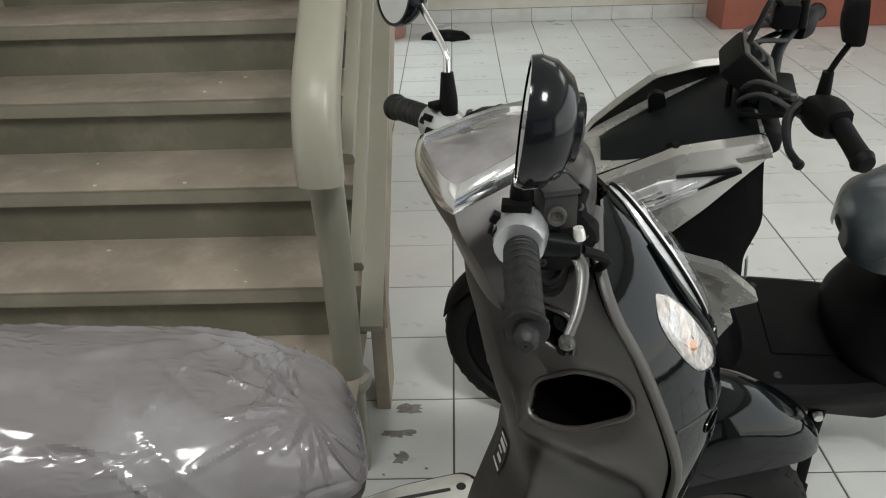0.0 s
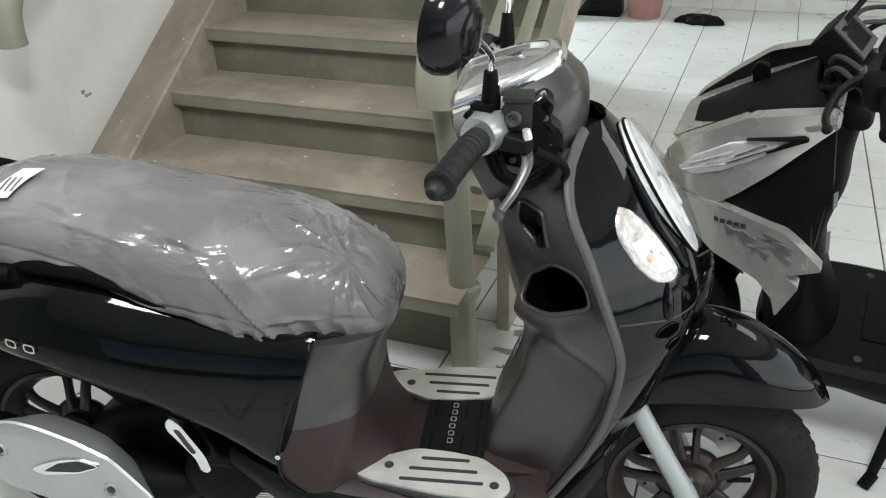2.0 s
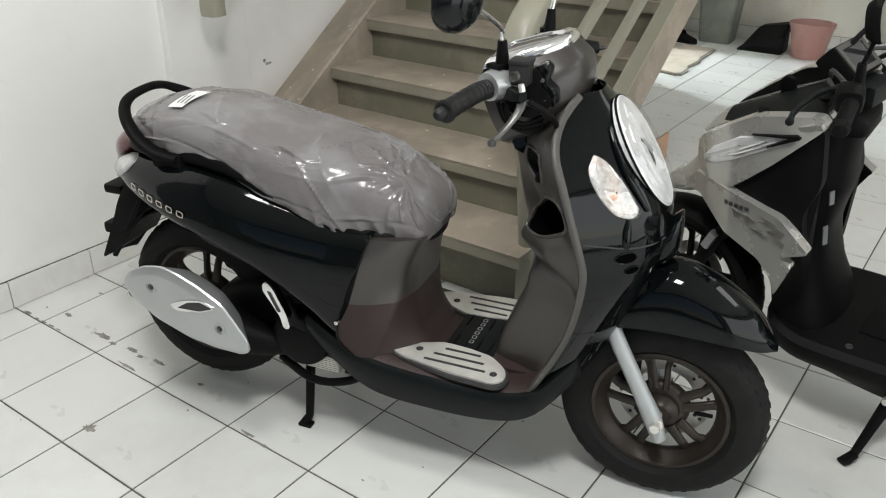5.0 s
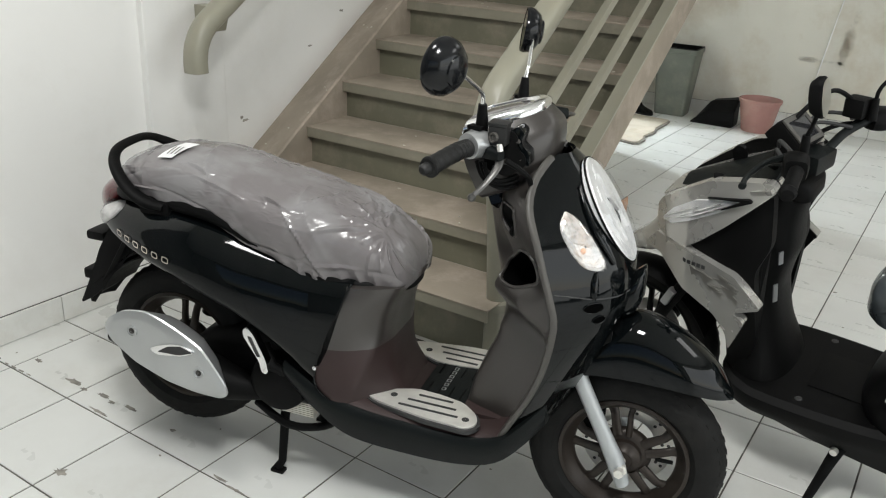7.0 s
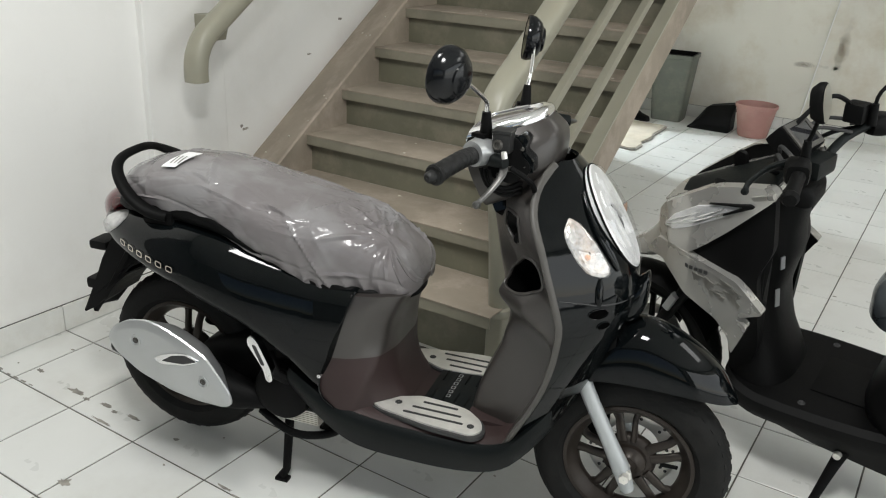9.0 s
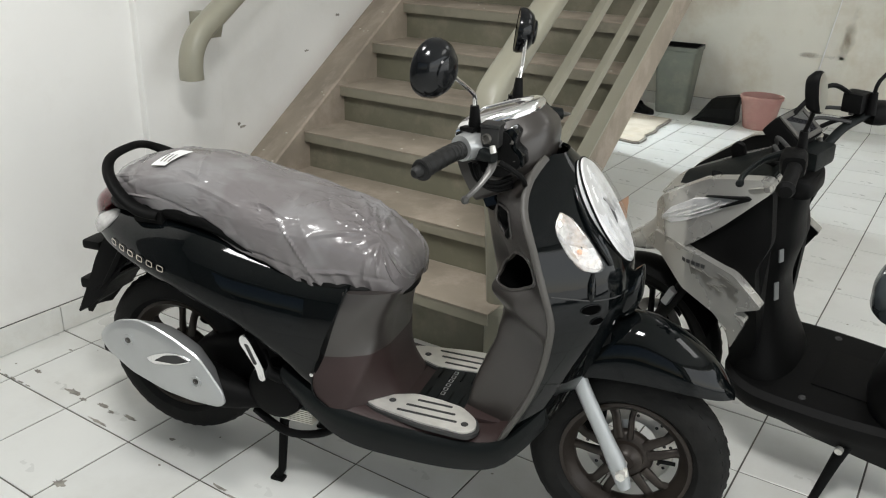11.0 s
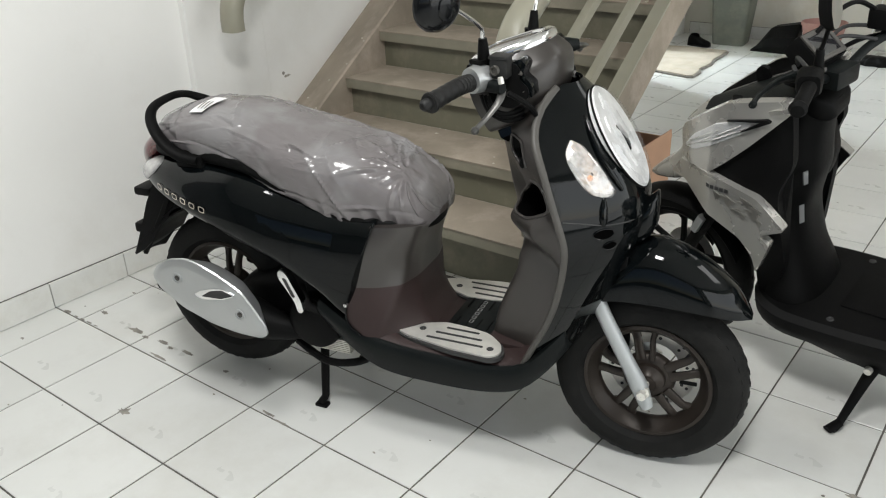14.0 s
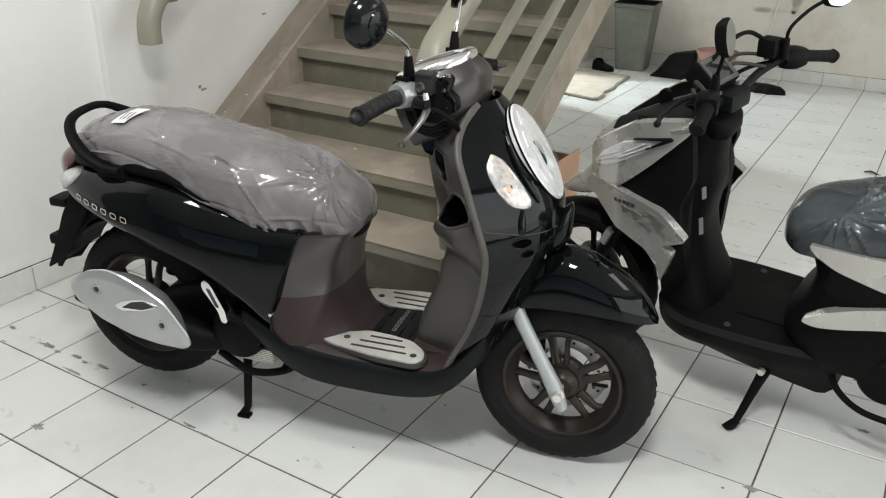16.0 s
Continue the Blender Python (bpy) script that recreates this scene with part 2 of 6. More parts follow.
# the stain thins out towards its edge
n, l = M_STAIN.node_tree.nodes, M_STAIN.node_tree.links
gen, mid, ball, cloud, fade, tr, mix = (n.new("ShaderNode" + k) for k in ("TexCoord", "VectorMath", "VectorMath", "TexNoise", "MapRange", "BsdfTransparent", "MixShader"))
mid.operation, ball.operation = "SUBTRACT", "LENGTH"
mid.inputs[1].default_value = (0.5, 0.5, 0.5)
l.new(gen.outputs["Generated"], mid.inputs[0])
l.new(mid.outputs[0], ball.inputs[0])
cloud.inputs["Scale"].default_value, cloud.inputs["Detail"].default_value = 3.5, 4
l.new(gen.outputs["Object"], cloud.inputs["Vector"])
take = n.new("ShaderNodeMath")
take.operation = "SUBTRACT"
l.new(cloud.outputs["Fac"], take.inputs[0])
l.new(ball.outputs["Value"], take.inputs[1])
for i, val in ((1, -0.10), (2, 0.45), (3, 0.0), (4, 0.75)):
    fade.inputs[i].default_value = val
l.new(take.outputs[0], fade.inputs[0])
l.new(fade.outputs[0], mix.inputs[0])
l.new(tr.outputs[0], mix.inputs[1])
l.new(n["Principled BSDF"].outputs[0], mix.inputs[2])
l.new(mix.outputs[0], n["Material Output"].inputs[0])
M_GLASSDARK = material("dark_display_glass", (0.02, 0.02, 0.022), 0.06, coat=1.0, spec=0.8, rough_var=0.02)
M_MIRROR = material("mirror_glass", (0.85, 0.86, 0.86), 0.03, metal=1.0, var=0.0, rough_var=0.0)
M_PLAIN = material("beige_wall_paint", (0.70, 0.69, 0.65), 0.8, var=0.06, scale=1.5, bump=0.2)
# dark grey for unseen walls, chosen to dim what the gloss paint reflects
M_DIM = material("darkened_unseen_wall", (0.16, 0.16, 0.158), 0.8, var=0.06, scale=1.5, bump=0.2)
M_VISOR = material("satin_chrome_bezel", (0.95, 0.95, 0.95), 0.12, metal=0.95, var=0.03)
M_LAMP = material("lamp_diffuser", (0.8, 0.8, 0.8), 0.4)


# ---- mesh tools ----
def part(name, bm, mat, parent=None, label="", smooth=True, angle=40):
    me = bpy.data.meshes.new(name)
    bmesh.ops.recalc_face_normals(bm, faces=bm.faces)
    for f in bm.faces:
        f.smooth = smooth
    if smooth:
        for e in bm.edges:
            if len(e.link_faces) == 2 and e.calc_face_angle(0) > radians(angle):
                e.smooth = False
    bm.to_mesh(me)
    bm.free()
    me.materials.append(mat)
    ob = new(name, me)
    if parent:
        ob.parent = parent
    if label:
        tagged(ob, label)
    return ob


def empty(name, m, label, category, group=""):
    ob = new(name)
    ob.empty_display_size = 0.1
    ob.matrix_world = m
    return tagged(ob, label, category, group)


def curve_keys(keys, n):
    """Catmull-Rom through rows of numbers, n rows out."""
    k = np.array(keys, float)
    out = []
    for t in np.linspace(0, len(k) - 1, n):
        i = min(int(t), len(k) - 2)
        f = t - i
        p0, p1, p2, p3 = k[max(i - 1, 0)], k[i], k[i + 1], k[min(i + 2, len(k) - 1)]
        out.append(0.5 * (2 * p1 + (p2 - p0) * f + (2 * p0 - 5 * p1 + 4 * p2 - p3) * f * f + (3 * p1 - p0 - 3 * p2 + p3) * f ** 3))
    return out


def table(keys):
    """A smooth function through (x, value) rows."""
    rows = np.array(curve_keys(sorted(keys), 60))
    return lambda x: float(np.interp(x, rows[:, 0], rows[:, 1]))


def rings(bm, loops, closed=True, caps=True):
    """Skin a run of vertex loops."""
    vs = [[bm.verts.new(p) for p in loop] for loop in loops]
    m = len(vs[0])
    for a, b in zip(vs, vs[1:]):
        for i in range(m if closed else m - 1):
            j = (i + 1) % m
            bm.faces.new((a[i], a[j], b[j], b[i]))
    if caps and closed:
        bm.faces.new(vs[0][::-1])
        bm.faces.new(vs[-1])
    return vs


def oval(n, ry, rz, p=2.0):
    out = []
    for i in range(n):
        a = 2 * math.pi * i / n
        c, s = math.cos(a), math.sin(a)
        out.append((ry * math.copysign(abs(c) ** (2 / p), c), rz * math.copysign(abs(s) ** (2 / p), s)))
    return out


def loft_u(keys, n=40, m=28, p=2.4):
    """Body along u. Rows: u, half width, bottom, top, shift of the widest height (0..1)."""
    bm = bmesh.new()
    loops = []
    for u, hw, lo, hi, mid in curve_keys(keys, n):
        c = lo + (hi - lo) * mid
        loop = []
        for y, z in oval(m, max(hw, 0.002), 1.0, p(u) if callable(p) else p):
            w = c + z * ((hi - c) if z > 0 else (c - lo))
            q = Vector((u, y, w))
            loop.append(q)
        loops.append(loop)
    rings(bm, loops)
    return bm


def film_cover(rows, drop, amp, pinch, n=220, m=160, seed=4, creases=70, rays=13, reach=(0.04, 0.09)):
    """Thin film drawn over a seat: straight sharp creases, a pinched corner and an uneven hem."""
    rnd = random.Random(seed)
    keys = curve_keys(rows, n)
    u0, u1 = keys[0][0], keys[-1][0]
    # creases on the flattened film: centre, direction, half length, width, height
    folds = []
    for k in range(creases):
        a = rnd.gauss(0.08, 0.28) if k % 4 else rnd.uniform(0, math.pi)
        s = rnd.choice((-1, 1))
        folds.append((rnd.uniform(u0, u1), rnd.uniform(-0.26, 0.26), math.cos(a), s * math.sin(a), rnd.uniform(0.04, 0.19), rnd.uniform(0.006, 0.013), rnd.choice((1, 1, -0.6)) * rnd.uniform(0.2, 0.8)))
    pu, ph = pinch
    for s in (-1, 1):
        for k in range(rays):
            a = math.pi * (0.62 + 1.1 * k / (rays - 1)) + rnd.uniform(-0.1, 0.1)
            ln = rnd.uniform(*reach)
            folds.append((pu + math.cos(a) * ln, s * ph - s * math.sin(a) * ln, math.cos(a), -s * math.sin(a), ln, rnd.uniform(0.005, 0.010), rnd.uniform(0.6, 1.1)))
    fd = np.array(folds)
    bm = bmesh.new()
    loops = []
    for u, hw, lo, hi, mid in keys:
        hw = max(hw, 0.004)
        c = lo + (hi - lo) * mid
        loop = []
        for t in np.linspace(-1, 1, m):
            s = math.copysign(1, t)
            if abs(t) < 0.72:
                a = math.pi / 2 * abs(t) / 0.72
                y, z = s * hw * math.sin(a) ** 0.8, c + (hi - c) * math.cos(a) ** 0.8
                out = Vector((0, s * math.sin(a), math.cos(a)))
                k = 0.0
            else:
                k = (abs(t) - 0.72) / 0.28
                hem = lo - drop(u) * (0.5 + 1.4 * noise.noise(Vector((u * 8, s * 3, 2.5))))
                y, z = s * hw * (1 - 0.06 * k * k), c + (hem - c) * k
                out = Vector((0, s, 0))
            arc = t * 0.26
            du, dv = u - fd[:, 0], arc - fd[:, 1]
            along, off = np.abs(du * fd[:, 2] + dv * fd[:, 3]), np.abs(dv * fd[:, 2] - du * fd[:, 3])
            ridge = np.clip(1 - off / fd[:, 5], 0, 1) * np.clip(1 - (along / fd[:, 4]) ** 2, 0, 1) * fd[:, 6]
            q = Vector((u, y, z))
            move = amp * (0.45 * noise.noise(q * 7) + float(ridge.sum()) * 0.85)
            if k:
                move += k * amp * (0.4 - abs(noise.noise(Vector((u * 22 + z * 8, s * 5, z * 3)))) * 1.8)
            loop.append(q + out * move)
        loops.append(loop)
    rings(bm, loops, closed=False, caps=False)
    return bm


def tube(bm, pts, radius, m=12, ry=None, n=None, square=2.0, caps=True):
    """A pipe through points; radius may be a list."""
    pts = [Vector(p) for p in pts]
    if n:
        pts = [Vector(p) for p in curve_keys([tuple(p) for p in pts], n)]
    rad = radius if isinstance(radius, (list, tuple)) else [radius] * len(pts)
    if len(rad) != len(pts):
        rad = list(np.interp(np.linspace(0, 1, len(pts)), np.linspace(0, 1, len(rad)), rad))
    loops, side = [], None
    for i, p in enumerate(pts):
        d = (pts[min(i + 1, len(pts) - 1)] - pts[max(i - 1, 0)]).normalized()
        if side is None:
            side = d.cross(Vector((0, 0, 1)))
            side = side.normalized() if side.length > 0.1 else d.cross(Vector((0, 1, 0))).normalized()
        side = (side - d * side.dot(d)).normalized()
        up = side.cross(d)
        r2 = ry * rad[i] / rad[0] if ry else rad[i]
        loops.append([p + side * a + up * b for a, b in oval(m, rad[i], r2, square)])
    rings(bm, loops, caps=caps)
    return bm


def pipe(pts, radius, **k):
    return tube(bmesh.new(), pts, radius, **k)


def block(bm, x0, x1, y0, y1, z0, z1, bevel=0.0, m=None):
    vs = bmesh.ops.create_cube(bm, size=1.0)["verts"]
    for v in vs:
        v.co = Vector(((x0 + x1) / 2 + v.co.x * (x1 - x0), (y0 + y1) / 2 + v.co.y * (y1 - y0), (z0 + z1) / 2 + v.co.z * (z1 - z0)))
        if m:
            v.co = m @ v.co
    if bevel:
        es = list({e for v in vs for e in v.link_edges})
        bmesh.ops.bevel(bm, geom=es, offset=bevel, segments=2, affect="EDGES", profile=0.7)
    return bm


def rings_bm(loops):
    bm = bmesh.new()
    rings(bm, loops, caps=False)
    return bm


def boxed(*a, **k):
    return block(bmesh.new(), *a, **k)


def prism(bm, outline, v0, v1, bevel=0.0, axis="y"):
    """A slab with an outline in the (u, w) plane, from v0 to v1."""
    place = {"y": lambda a, b, c: (a, c, b), "z": lambda a, b, c: (a, b, c), "x": lambda a, b, c: (c, a, b)}[axis]
    top = [bm.verts.new(place(a, b, v0)) for a, b in outline]
    bot = [bm.verts.new(place(a, b, v1)) for a, b in outline]
    k = len(outline)
    faces = [bm.faces.new(top), bm.faces.new(bot[::-1])]
    for i in range(k):
        faces.append(bm.faces.new((top[i], bot[i], bot[(i + 1) % k], top[(i + 1) % k])))
    if bevel:
        es = list({e for f in faces[:2] for e in f.edges})
        bmesh.ops.bevel(bm, geom=es, offset=bevel, segments=2, affect="EDGES", profile=0.7)
    return bm


def lathe(bm, profile, centre, axis=(0, 1, 0), m=48, caps=False):
    """Turn (radius, offset) rows round an axis through centre."""
    ax = Vector(axis).normalized()
    a = ax.orthogonal().normalized()
    b = ax.cross(a)
    loops = []
    for r, o in profile:
        loops.append([Vector(centre) + ax * o + (a * math.cos(t) + b * math.sin(t)) * r for t in (2 * math.pi * i / m for i in range(m))])
    rings(bm, loops, caps=caps)
    return bm


def rounded(points, r, seg=4):
    """Round the corners of a 2D outline."""
    out, k = [], len(points)
    for i in range(k):
        p, a, b = (Vector(points[j % k]) for j in (i, i - 1, i + 1))
        da, db = (a - p), (b - p)
        q = min(r, da.length * 0.45, db.length * 0.45)
        s, e = p + da.normalized() * q, p + db.normalized() * q
        for t in np.linspace(0, 1, seg + 1):
            out.append(tuple(s * (1 - t) ** 2 + p * 2 * t * (1 - t) + e * t * t))
    return out


def sheet(fn, ns, nt, thick):
    """A two-sided panel from fn(s, t), s and t in 0..1; thick is a vector function or number along -normal."""
    bm = bmesh.new()
    grid = [[Vector(fn(i / ns, j / nt)) for j in range(nt + 1)] for i in range(ns + 1)]
    front = [[bm.verts.new(p) for p in row] for row in grid]
    back = []
    for i in range(ns + 1):
        row = []
        for j in range(nt + 1):
            du = grid[min(i + 1, ns)][j] - grid[max(i - 1, 0)][j]
            dv = grid[i][min(j + 1, nt)] - grid[i][max(j - 1, 0)]
            nn = du.cross(dv)
            nn = nn.normalized() if nn.length > 1e-9 else Vector((0, 0, 1))
            row.append(bm.verts.new(grid[i][j] - nn * thick))
        back.append(row)
    for i in range(ns):
        for j in range(nt):
            bm.faces.new((front[i][j], front[i + 1][j], front[i + 1][j + 1], front[i][j + 1]))
            bm.faces.new((back[i][j], back[i][j + 1], back[i + 1][j + 1], back[i + 1][j]))
    for i in range(ns):
        for j in (0, nt):
            bm.faces.new((front[i][j], back[i][j], back[i + 1][j], front[i + 1][j]))
    for j in range(nt):
        for i in (0, ns):
            bm.faces.new((front[i][j], front[i][j + 1], back[i][j + 1], back[i][j]))
    return bm

# ---- room ----
LEFT, BACK, RIGHT, FRONT, TOP = -1.065, 5.70, 5.10, -4.0, 3.1


def structure(name, bm, mat, label, smooth=False):
    return tagged(part(name, bm, mat, None, label, smooth), "", name.rstrip("_0123456789"), "", "structure")


# out of view: white wall carried on in dark grey to darken reflections
structure("wall_west_front", boxed(LEFT - 0.2, LEFT, FRONT - 0.2, -0.9, 0, TOP), M_DIM, "unseen stretch of the west wall, darkened to dim reflections")
structure("wall_west", boxed(LEFT - 0.2, LEFT, -0.9, 0.735, 0, TOP), M_WALL, "white painted plaster wall beside the stairs")
structure("wall_pilaster", boxed(LEFT - 0.2, -1.035, 0.735, 1.11, 0, TOP, bevel=0.006), M_WALL, "white painted pilaster at the foot of the stairs")
bm = boxed(LEFT - 0.2, -1.04, 1.11, 4.256, 0, TOP)
block(bm, LEFT - 0.2, -1.04, 4.829, BACK + 0.2, 0, TOP)
block(bm, LEFT - 0.2, -1.04, 4.256, 4.829, 2.02, TOP)
structure("wall_stair", bm, M_WALL, "white painted wall along the stairs with a doorway")
# short passage beyond the doorway
bm = boxed(-2.7, -2.6, 3.9, 5.3, 0, 2.6)
block(bm, -2.6, LEFT - 0.2, 3.9, 4.0, 0, 2.6)
block(bm, -2.6, LEFT - 0.2, 5.2, 5.3, 0, 2.6)
structure("wall_passage", bm, M_PLAIN, "plain beige walls of the passage")
structure("ceiling_passage", boxed(-2.7, LEFT - 0.2, 3.9, 5.3, 2.6, 2.7), M_CONC, "plain pale ceiling of the passage")
structure("floor_passage", boxed(-2.7, -1.04, 3.9, 5.3, -0.1, -0.02), M_GROUT, "plain grey floor of the passage")
structure("wall_north", boxed(-1.04, RIGHT, BACK, BACK + 0.2, 0, TOP), M_WALLOLD, "stained cream painted wall at the back")
bm = boxed(RIGHT, RIGHT + 0.2, FRONT - 0.2, -3.1, 0, TOP)
block(bm, RIGHT, RIGHT + 0.2, 3.7, BACK + 0.2, 0, TOP)
block(bm, RIGHT, RIGHT + 0.2, -3.1, 3.7, 2.72, TOP)
structure("wall_east", bm, M_PLAIN, "plain beige wall with a wide opening")
bm = boxed(LEFT, 0.0, FRONT - 0.2, FRONT, 0, TOP)
block(bm, 4.8, RIGHT, FRONT - 0.2, FRONT, 0, TOP)
block(bm, 0.0, 4.8, FRONT - 0.2, FRONT, 2.75, TOP)
# unseen as well, kept dark for the reflections in the black body
structure("wall_south", bm, M_DIM, "unseen front wall with a wide opening, darkened to dim reflections")
structure("ceiling", boxed(LEFT - 0.2, RIGHT + 0.2, FRONT - 0.2, BACK + 0.2, TOP, TOP + 0.15), M_CONC, "plain pale painted ceiling")
bm = boxed(-60, 60, -80, FRONT - 0.2, -0.06, -0.02)
block(bm, RIGHT, 60, FRONT - 0.2, 80, -0.06, -0.02)
structure("ground", bm, M_GROUT, "grey concrete ground outside the openings")

# rust stain and hanging cord on the back wall
def patch(points, y, mat, name, label):
    bm = bmesh.new()
    prism(bm, points, y - 0.002, y - 0.0002)
    return tagged(part(name, bm, mat, None, label, False), "", "stain", "", "structure")


def blot(cx, cy, rx, ry, seed, n=22, rough=0.35):
    out = []
    for i in range(n):
        a = 2 * math.pi * i / n
        k = 1 + rough * noise.noise(Vector((math.cos(a) * 2.2 + seed * 7.1, math.sin(a) * 2.2, seed)))*1.6
        out.append((cx + rx * k * math.cos(a), cy + ry * k * math.sin(a)))
    return out


patch(blot(0.625, 0.72, 0.055, 0.24, 3), BACK, M_STAIN, "wall_stain", "brown rust stain on the cream wall")
patch(blot(0.60, 0.62, 0.05, 0.13, 8), BACK - 0.004, M_STAIN, "wall_stain", "brown rust stain on the cream wall")
patch(blot(0.42, 0.525, 0.20, 0.026, 5), BACK, M_STAIN, "wall_stain", "faint brown smear on the cream wall")
bm = pipe([(0.60, BACK - 0.012, 1.4), (0.53, BACK - 0.012, 0.95), (0.42, BACK - 0.012, 0.12)], 0.004, m=6, n=12)
tagged(part("hanging_cord", bm, M_WHITE), "thin pale cord hanging on the back wall", "cord")

# chipped paint on the wall beside the stairs
for i, (y, z, ry, rz) in enumerate(((1.21, 0.59, 0.016, 0.006), (1.19, 0.605, 0.006, 0.008), (1.62, 0.86, 0.012, 0.004), (1.84, 1.0, 0.012, 0.005))):
    bm = prism(bmesh.new(), blot(y, z, ry, rz, i + 31, 16, 0.6), -1.0398, -1.0385, axis="x")
    tagged(part("wall_chip", bm, M_CHIP, None, "brown chip in the wall paint by the stairs", False), "", "stain", "", "structure")

# skirting tiles along the west and back walls
bm_skirt = boxed(LEFT, LEFT + 0.004, FRONT, 0.735, 0.0, 0.10)
skirting = structure("baseboard", bm_skirt, M_GROUT, "row of white skirting tiles with dark joints")
k = 0
y = 0.293
while y > -2.5:
    ob = part("tile", boxed(LEFT + 0.004, LEFT + 0.014, y - 0.297, y, 0.002, 0.098, bevel=0.002), M_SKIRT, skirting, "", False)
    y -= 0.30
for y0, y1 in ((0.296, 0.592), (0.595, 0.733)):
    part("tile", boxed(LEFT + 0.004, LEFT + 0.014, y0, y1, 0.002, 0.098, bevel=0.002), M_SKIRT, skirting, "", False)
back_skirt = structure("baseboard_north", boxed(-0.99, RIGHT, BACK - 0.004, BACK, 0.0, 0.10), M_GROUT, "row of pale skirting tiles at the back wall")
for i in range(-4, 17):
    part("tile", boxed(max(i * 0.3 + 0.0015, -0.985), i * 0.3 + 0.2985, BACK - 0.014, BACK - 0.004, 0.002, 0.098, bevel=0.002), M_SKIRT, back_skirt, "", False)

# ---- staircase ----
N0, RUN, RISE, STEPS = (0.846, 0.277), 0.2315, 0.1573, 13
XL, XR, FLANGE = -0.782, 0.392, 0.445
stairs = empty("staircase", pose(0, 0, 0), "olive grey painted steel staircase with dusty treads", "staircase")


def nose(n):
    return N0[0] + RUN * n, N0[1] + RISE * n


def slope_z(y):
    return 0.29 + (y - 0.845) * 0.6926


for n in range(STEPS):
    y, z = nose(n)
    part("tread", boxed(XL, XR, y - 0.003, y + RUN + 0.03, z - 0.005, z, bevel=0.0015), M_TREAD, stairs, "dusty taupe tread")
    part("nosing", boxed(XL, XR, y, y + 0.005, z - 0.044, z - 0.0035, bevel=0.0012), M_NOSE, stairs)
    if n:
        part("riser", boxed(XL, XR, y + 0.030, y + 0.034, z - RISE, z - 0.0055), M_STAIR, stairs, "olive painted riser")
ye, ze = nose(STEPS)
# added panel, no real riser: stands in for the shade below the first tread
part("riser", boxed(XL, XR - 0.05, N0[0] + 0.16, N0[0] + 0.164, 0.0, N0[1] - 0.0055), M_STAIR, stairs, "added panel that darkens the gap under the first tread")
part("landing", boxed(-0.99, XR, ye - 0.0, BACK - 0.015, ze - 0.05, ze), M_TREAD, stairs)


def raked(x0, x1, off0, off1, y0, y1, floor=0.0):
    """A sloping board between two heights off the line of the nosings."""
    bm = bmesh.new()
    pts = [(y0, max(slope_z(y0) + off1, floor)), (y0, max(floor, slope_z(y0) + off0))]
    yf = 0.845 + (floor - off0 - 0.29) / 0.6926
    if y0 < yf < y1:
        pts = [(y0, max(slope_z(y0) + off1, floor + 0.01)), (y0, floor), (yf, floor)]
    pts += [(y1, slope_z(y1) + off0), (y1, slope_z(y1) + off1)]
    return prism(bm, pts, x0, x1, bevel=0.003, axis="x")


bm = bmesh.new()
y0 = 0.83
rings(bm, [[Vector((XL, y, max(0.0, nz - 0.30))), Vector((XL, y, nz + 0.02)), Vector((XL - 0.012, y, nz + 0.024)), Vector((-1.039, y, nz - 0.085)), Vector((-1.039, y, max(0.0, nz - 0.34)))] for y, nz in ((v, N0[1] + (v - N0[0]) * RISE / RUN) for v in np.linspace(y0, ye, 14))])
part("stringer", bm, M_TREAD, stairs, "taupe stringer along the wall", False)
part("stringer", raked(XR + 0.001, FLANGE, -0.022, -0.008, 0.985, ye), M_RAIL, stairs, "pale top flange of the open-side stringer", False)
part("beam", raked(FLANGE - 0.012, FLANGE - 0.001, -0.195, -0.0225, 1.12, ye), M_TREAD, stairs, "taupe web of the open-side stringer", False)
part("stringer_foot", boxed(FLANGE - 0.050, FLANGE - 0.0125, 1.16, 1.30, 0.0, slope_z(1.16) - 0.03, bevel=0.003), M_TREAD, stairs, "taupe foot plate of the stringer", False)
part("lower_flange", raked(XR + 0.001, FLANGE - 0.0125, -0.195, -0.183, 1.31, ye), M_TREAD, stairs, "", False)
for off in (0.41, 0.16):
    y0 = 0.975
    part("rail", pipe([(0.40, y0, slope_z(y0) + off), (0.40, ye, slope_z(ye) + off)], 0.016, m=8, ry=0.02, square=3.5), M_RAIL, stairs, "pale sloping rail")
# wide handrail that turns down at its lower end
def handrail_path(x, y0, y1, lift):
    z0 = slope_z(y0) + lift
    run = [(x, y0 - 0.035, z0 - 0.15), (x, y0 - 0.035, z0 - 0.10), (x, y0 - 0.022, z0 - 0.045), (x, y0 + 0.02, slope_z(y0 + 0.02) + lift), (x, y0 + 0.12, slope_z(y0 + 0.12) + lift)]
    return curve_keys(run, 24) + [(x, y1, slope_z(y1) + lift)]


part("handrail", pipe(handrail_path(0.375, 0.83, ye, 0.69), 0.043, m=20, ry=0.036, square=3.0), M_RAIL, stairs, "wide rounded grey-green handrail")
part("handrail", pipe(handrail_path(-0.885, 0.87, ye, 0.70), 0.043, m=20, ry=0.036, square=3.0), M_RAIL, stairs, "wide rounded handrail on wall brackets")
for y in (1.0, 2.4):
    z = slope_z(y) + 0.70
    part("bracket", prism(bmesh.new(), [(-1.033, z - 0.13), (-1.033, z - 0.02), (-0.90, z - 0.02), (-0.93, z - 0.11)], y - 0.03, y + 0.03, bevel=0.004), M_RAIL, stairs, "", False)
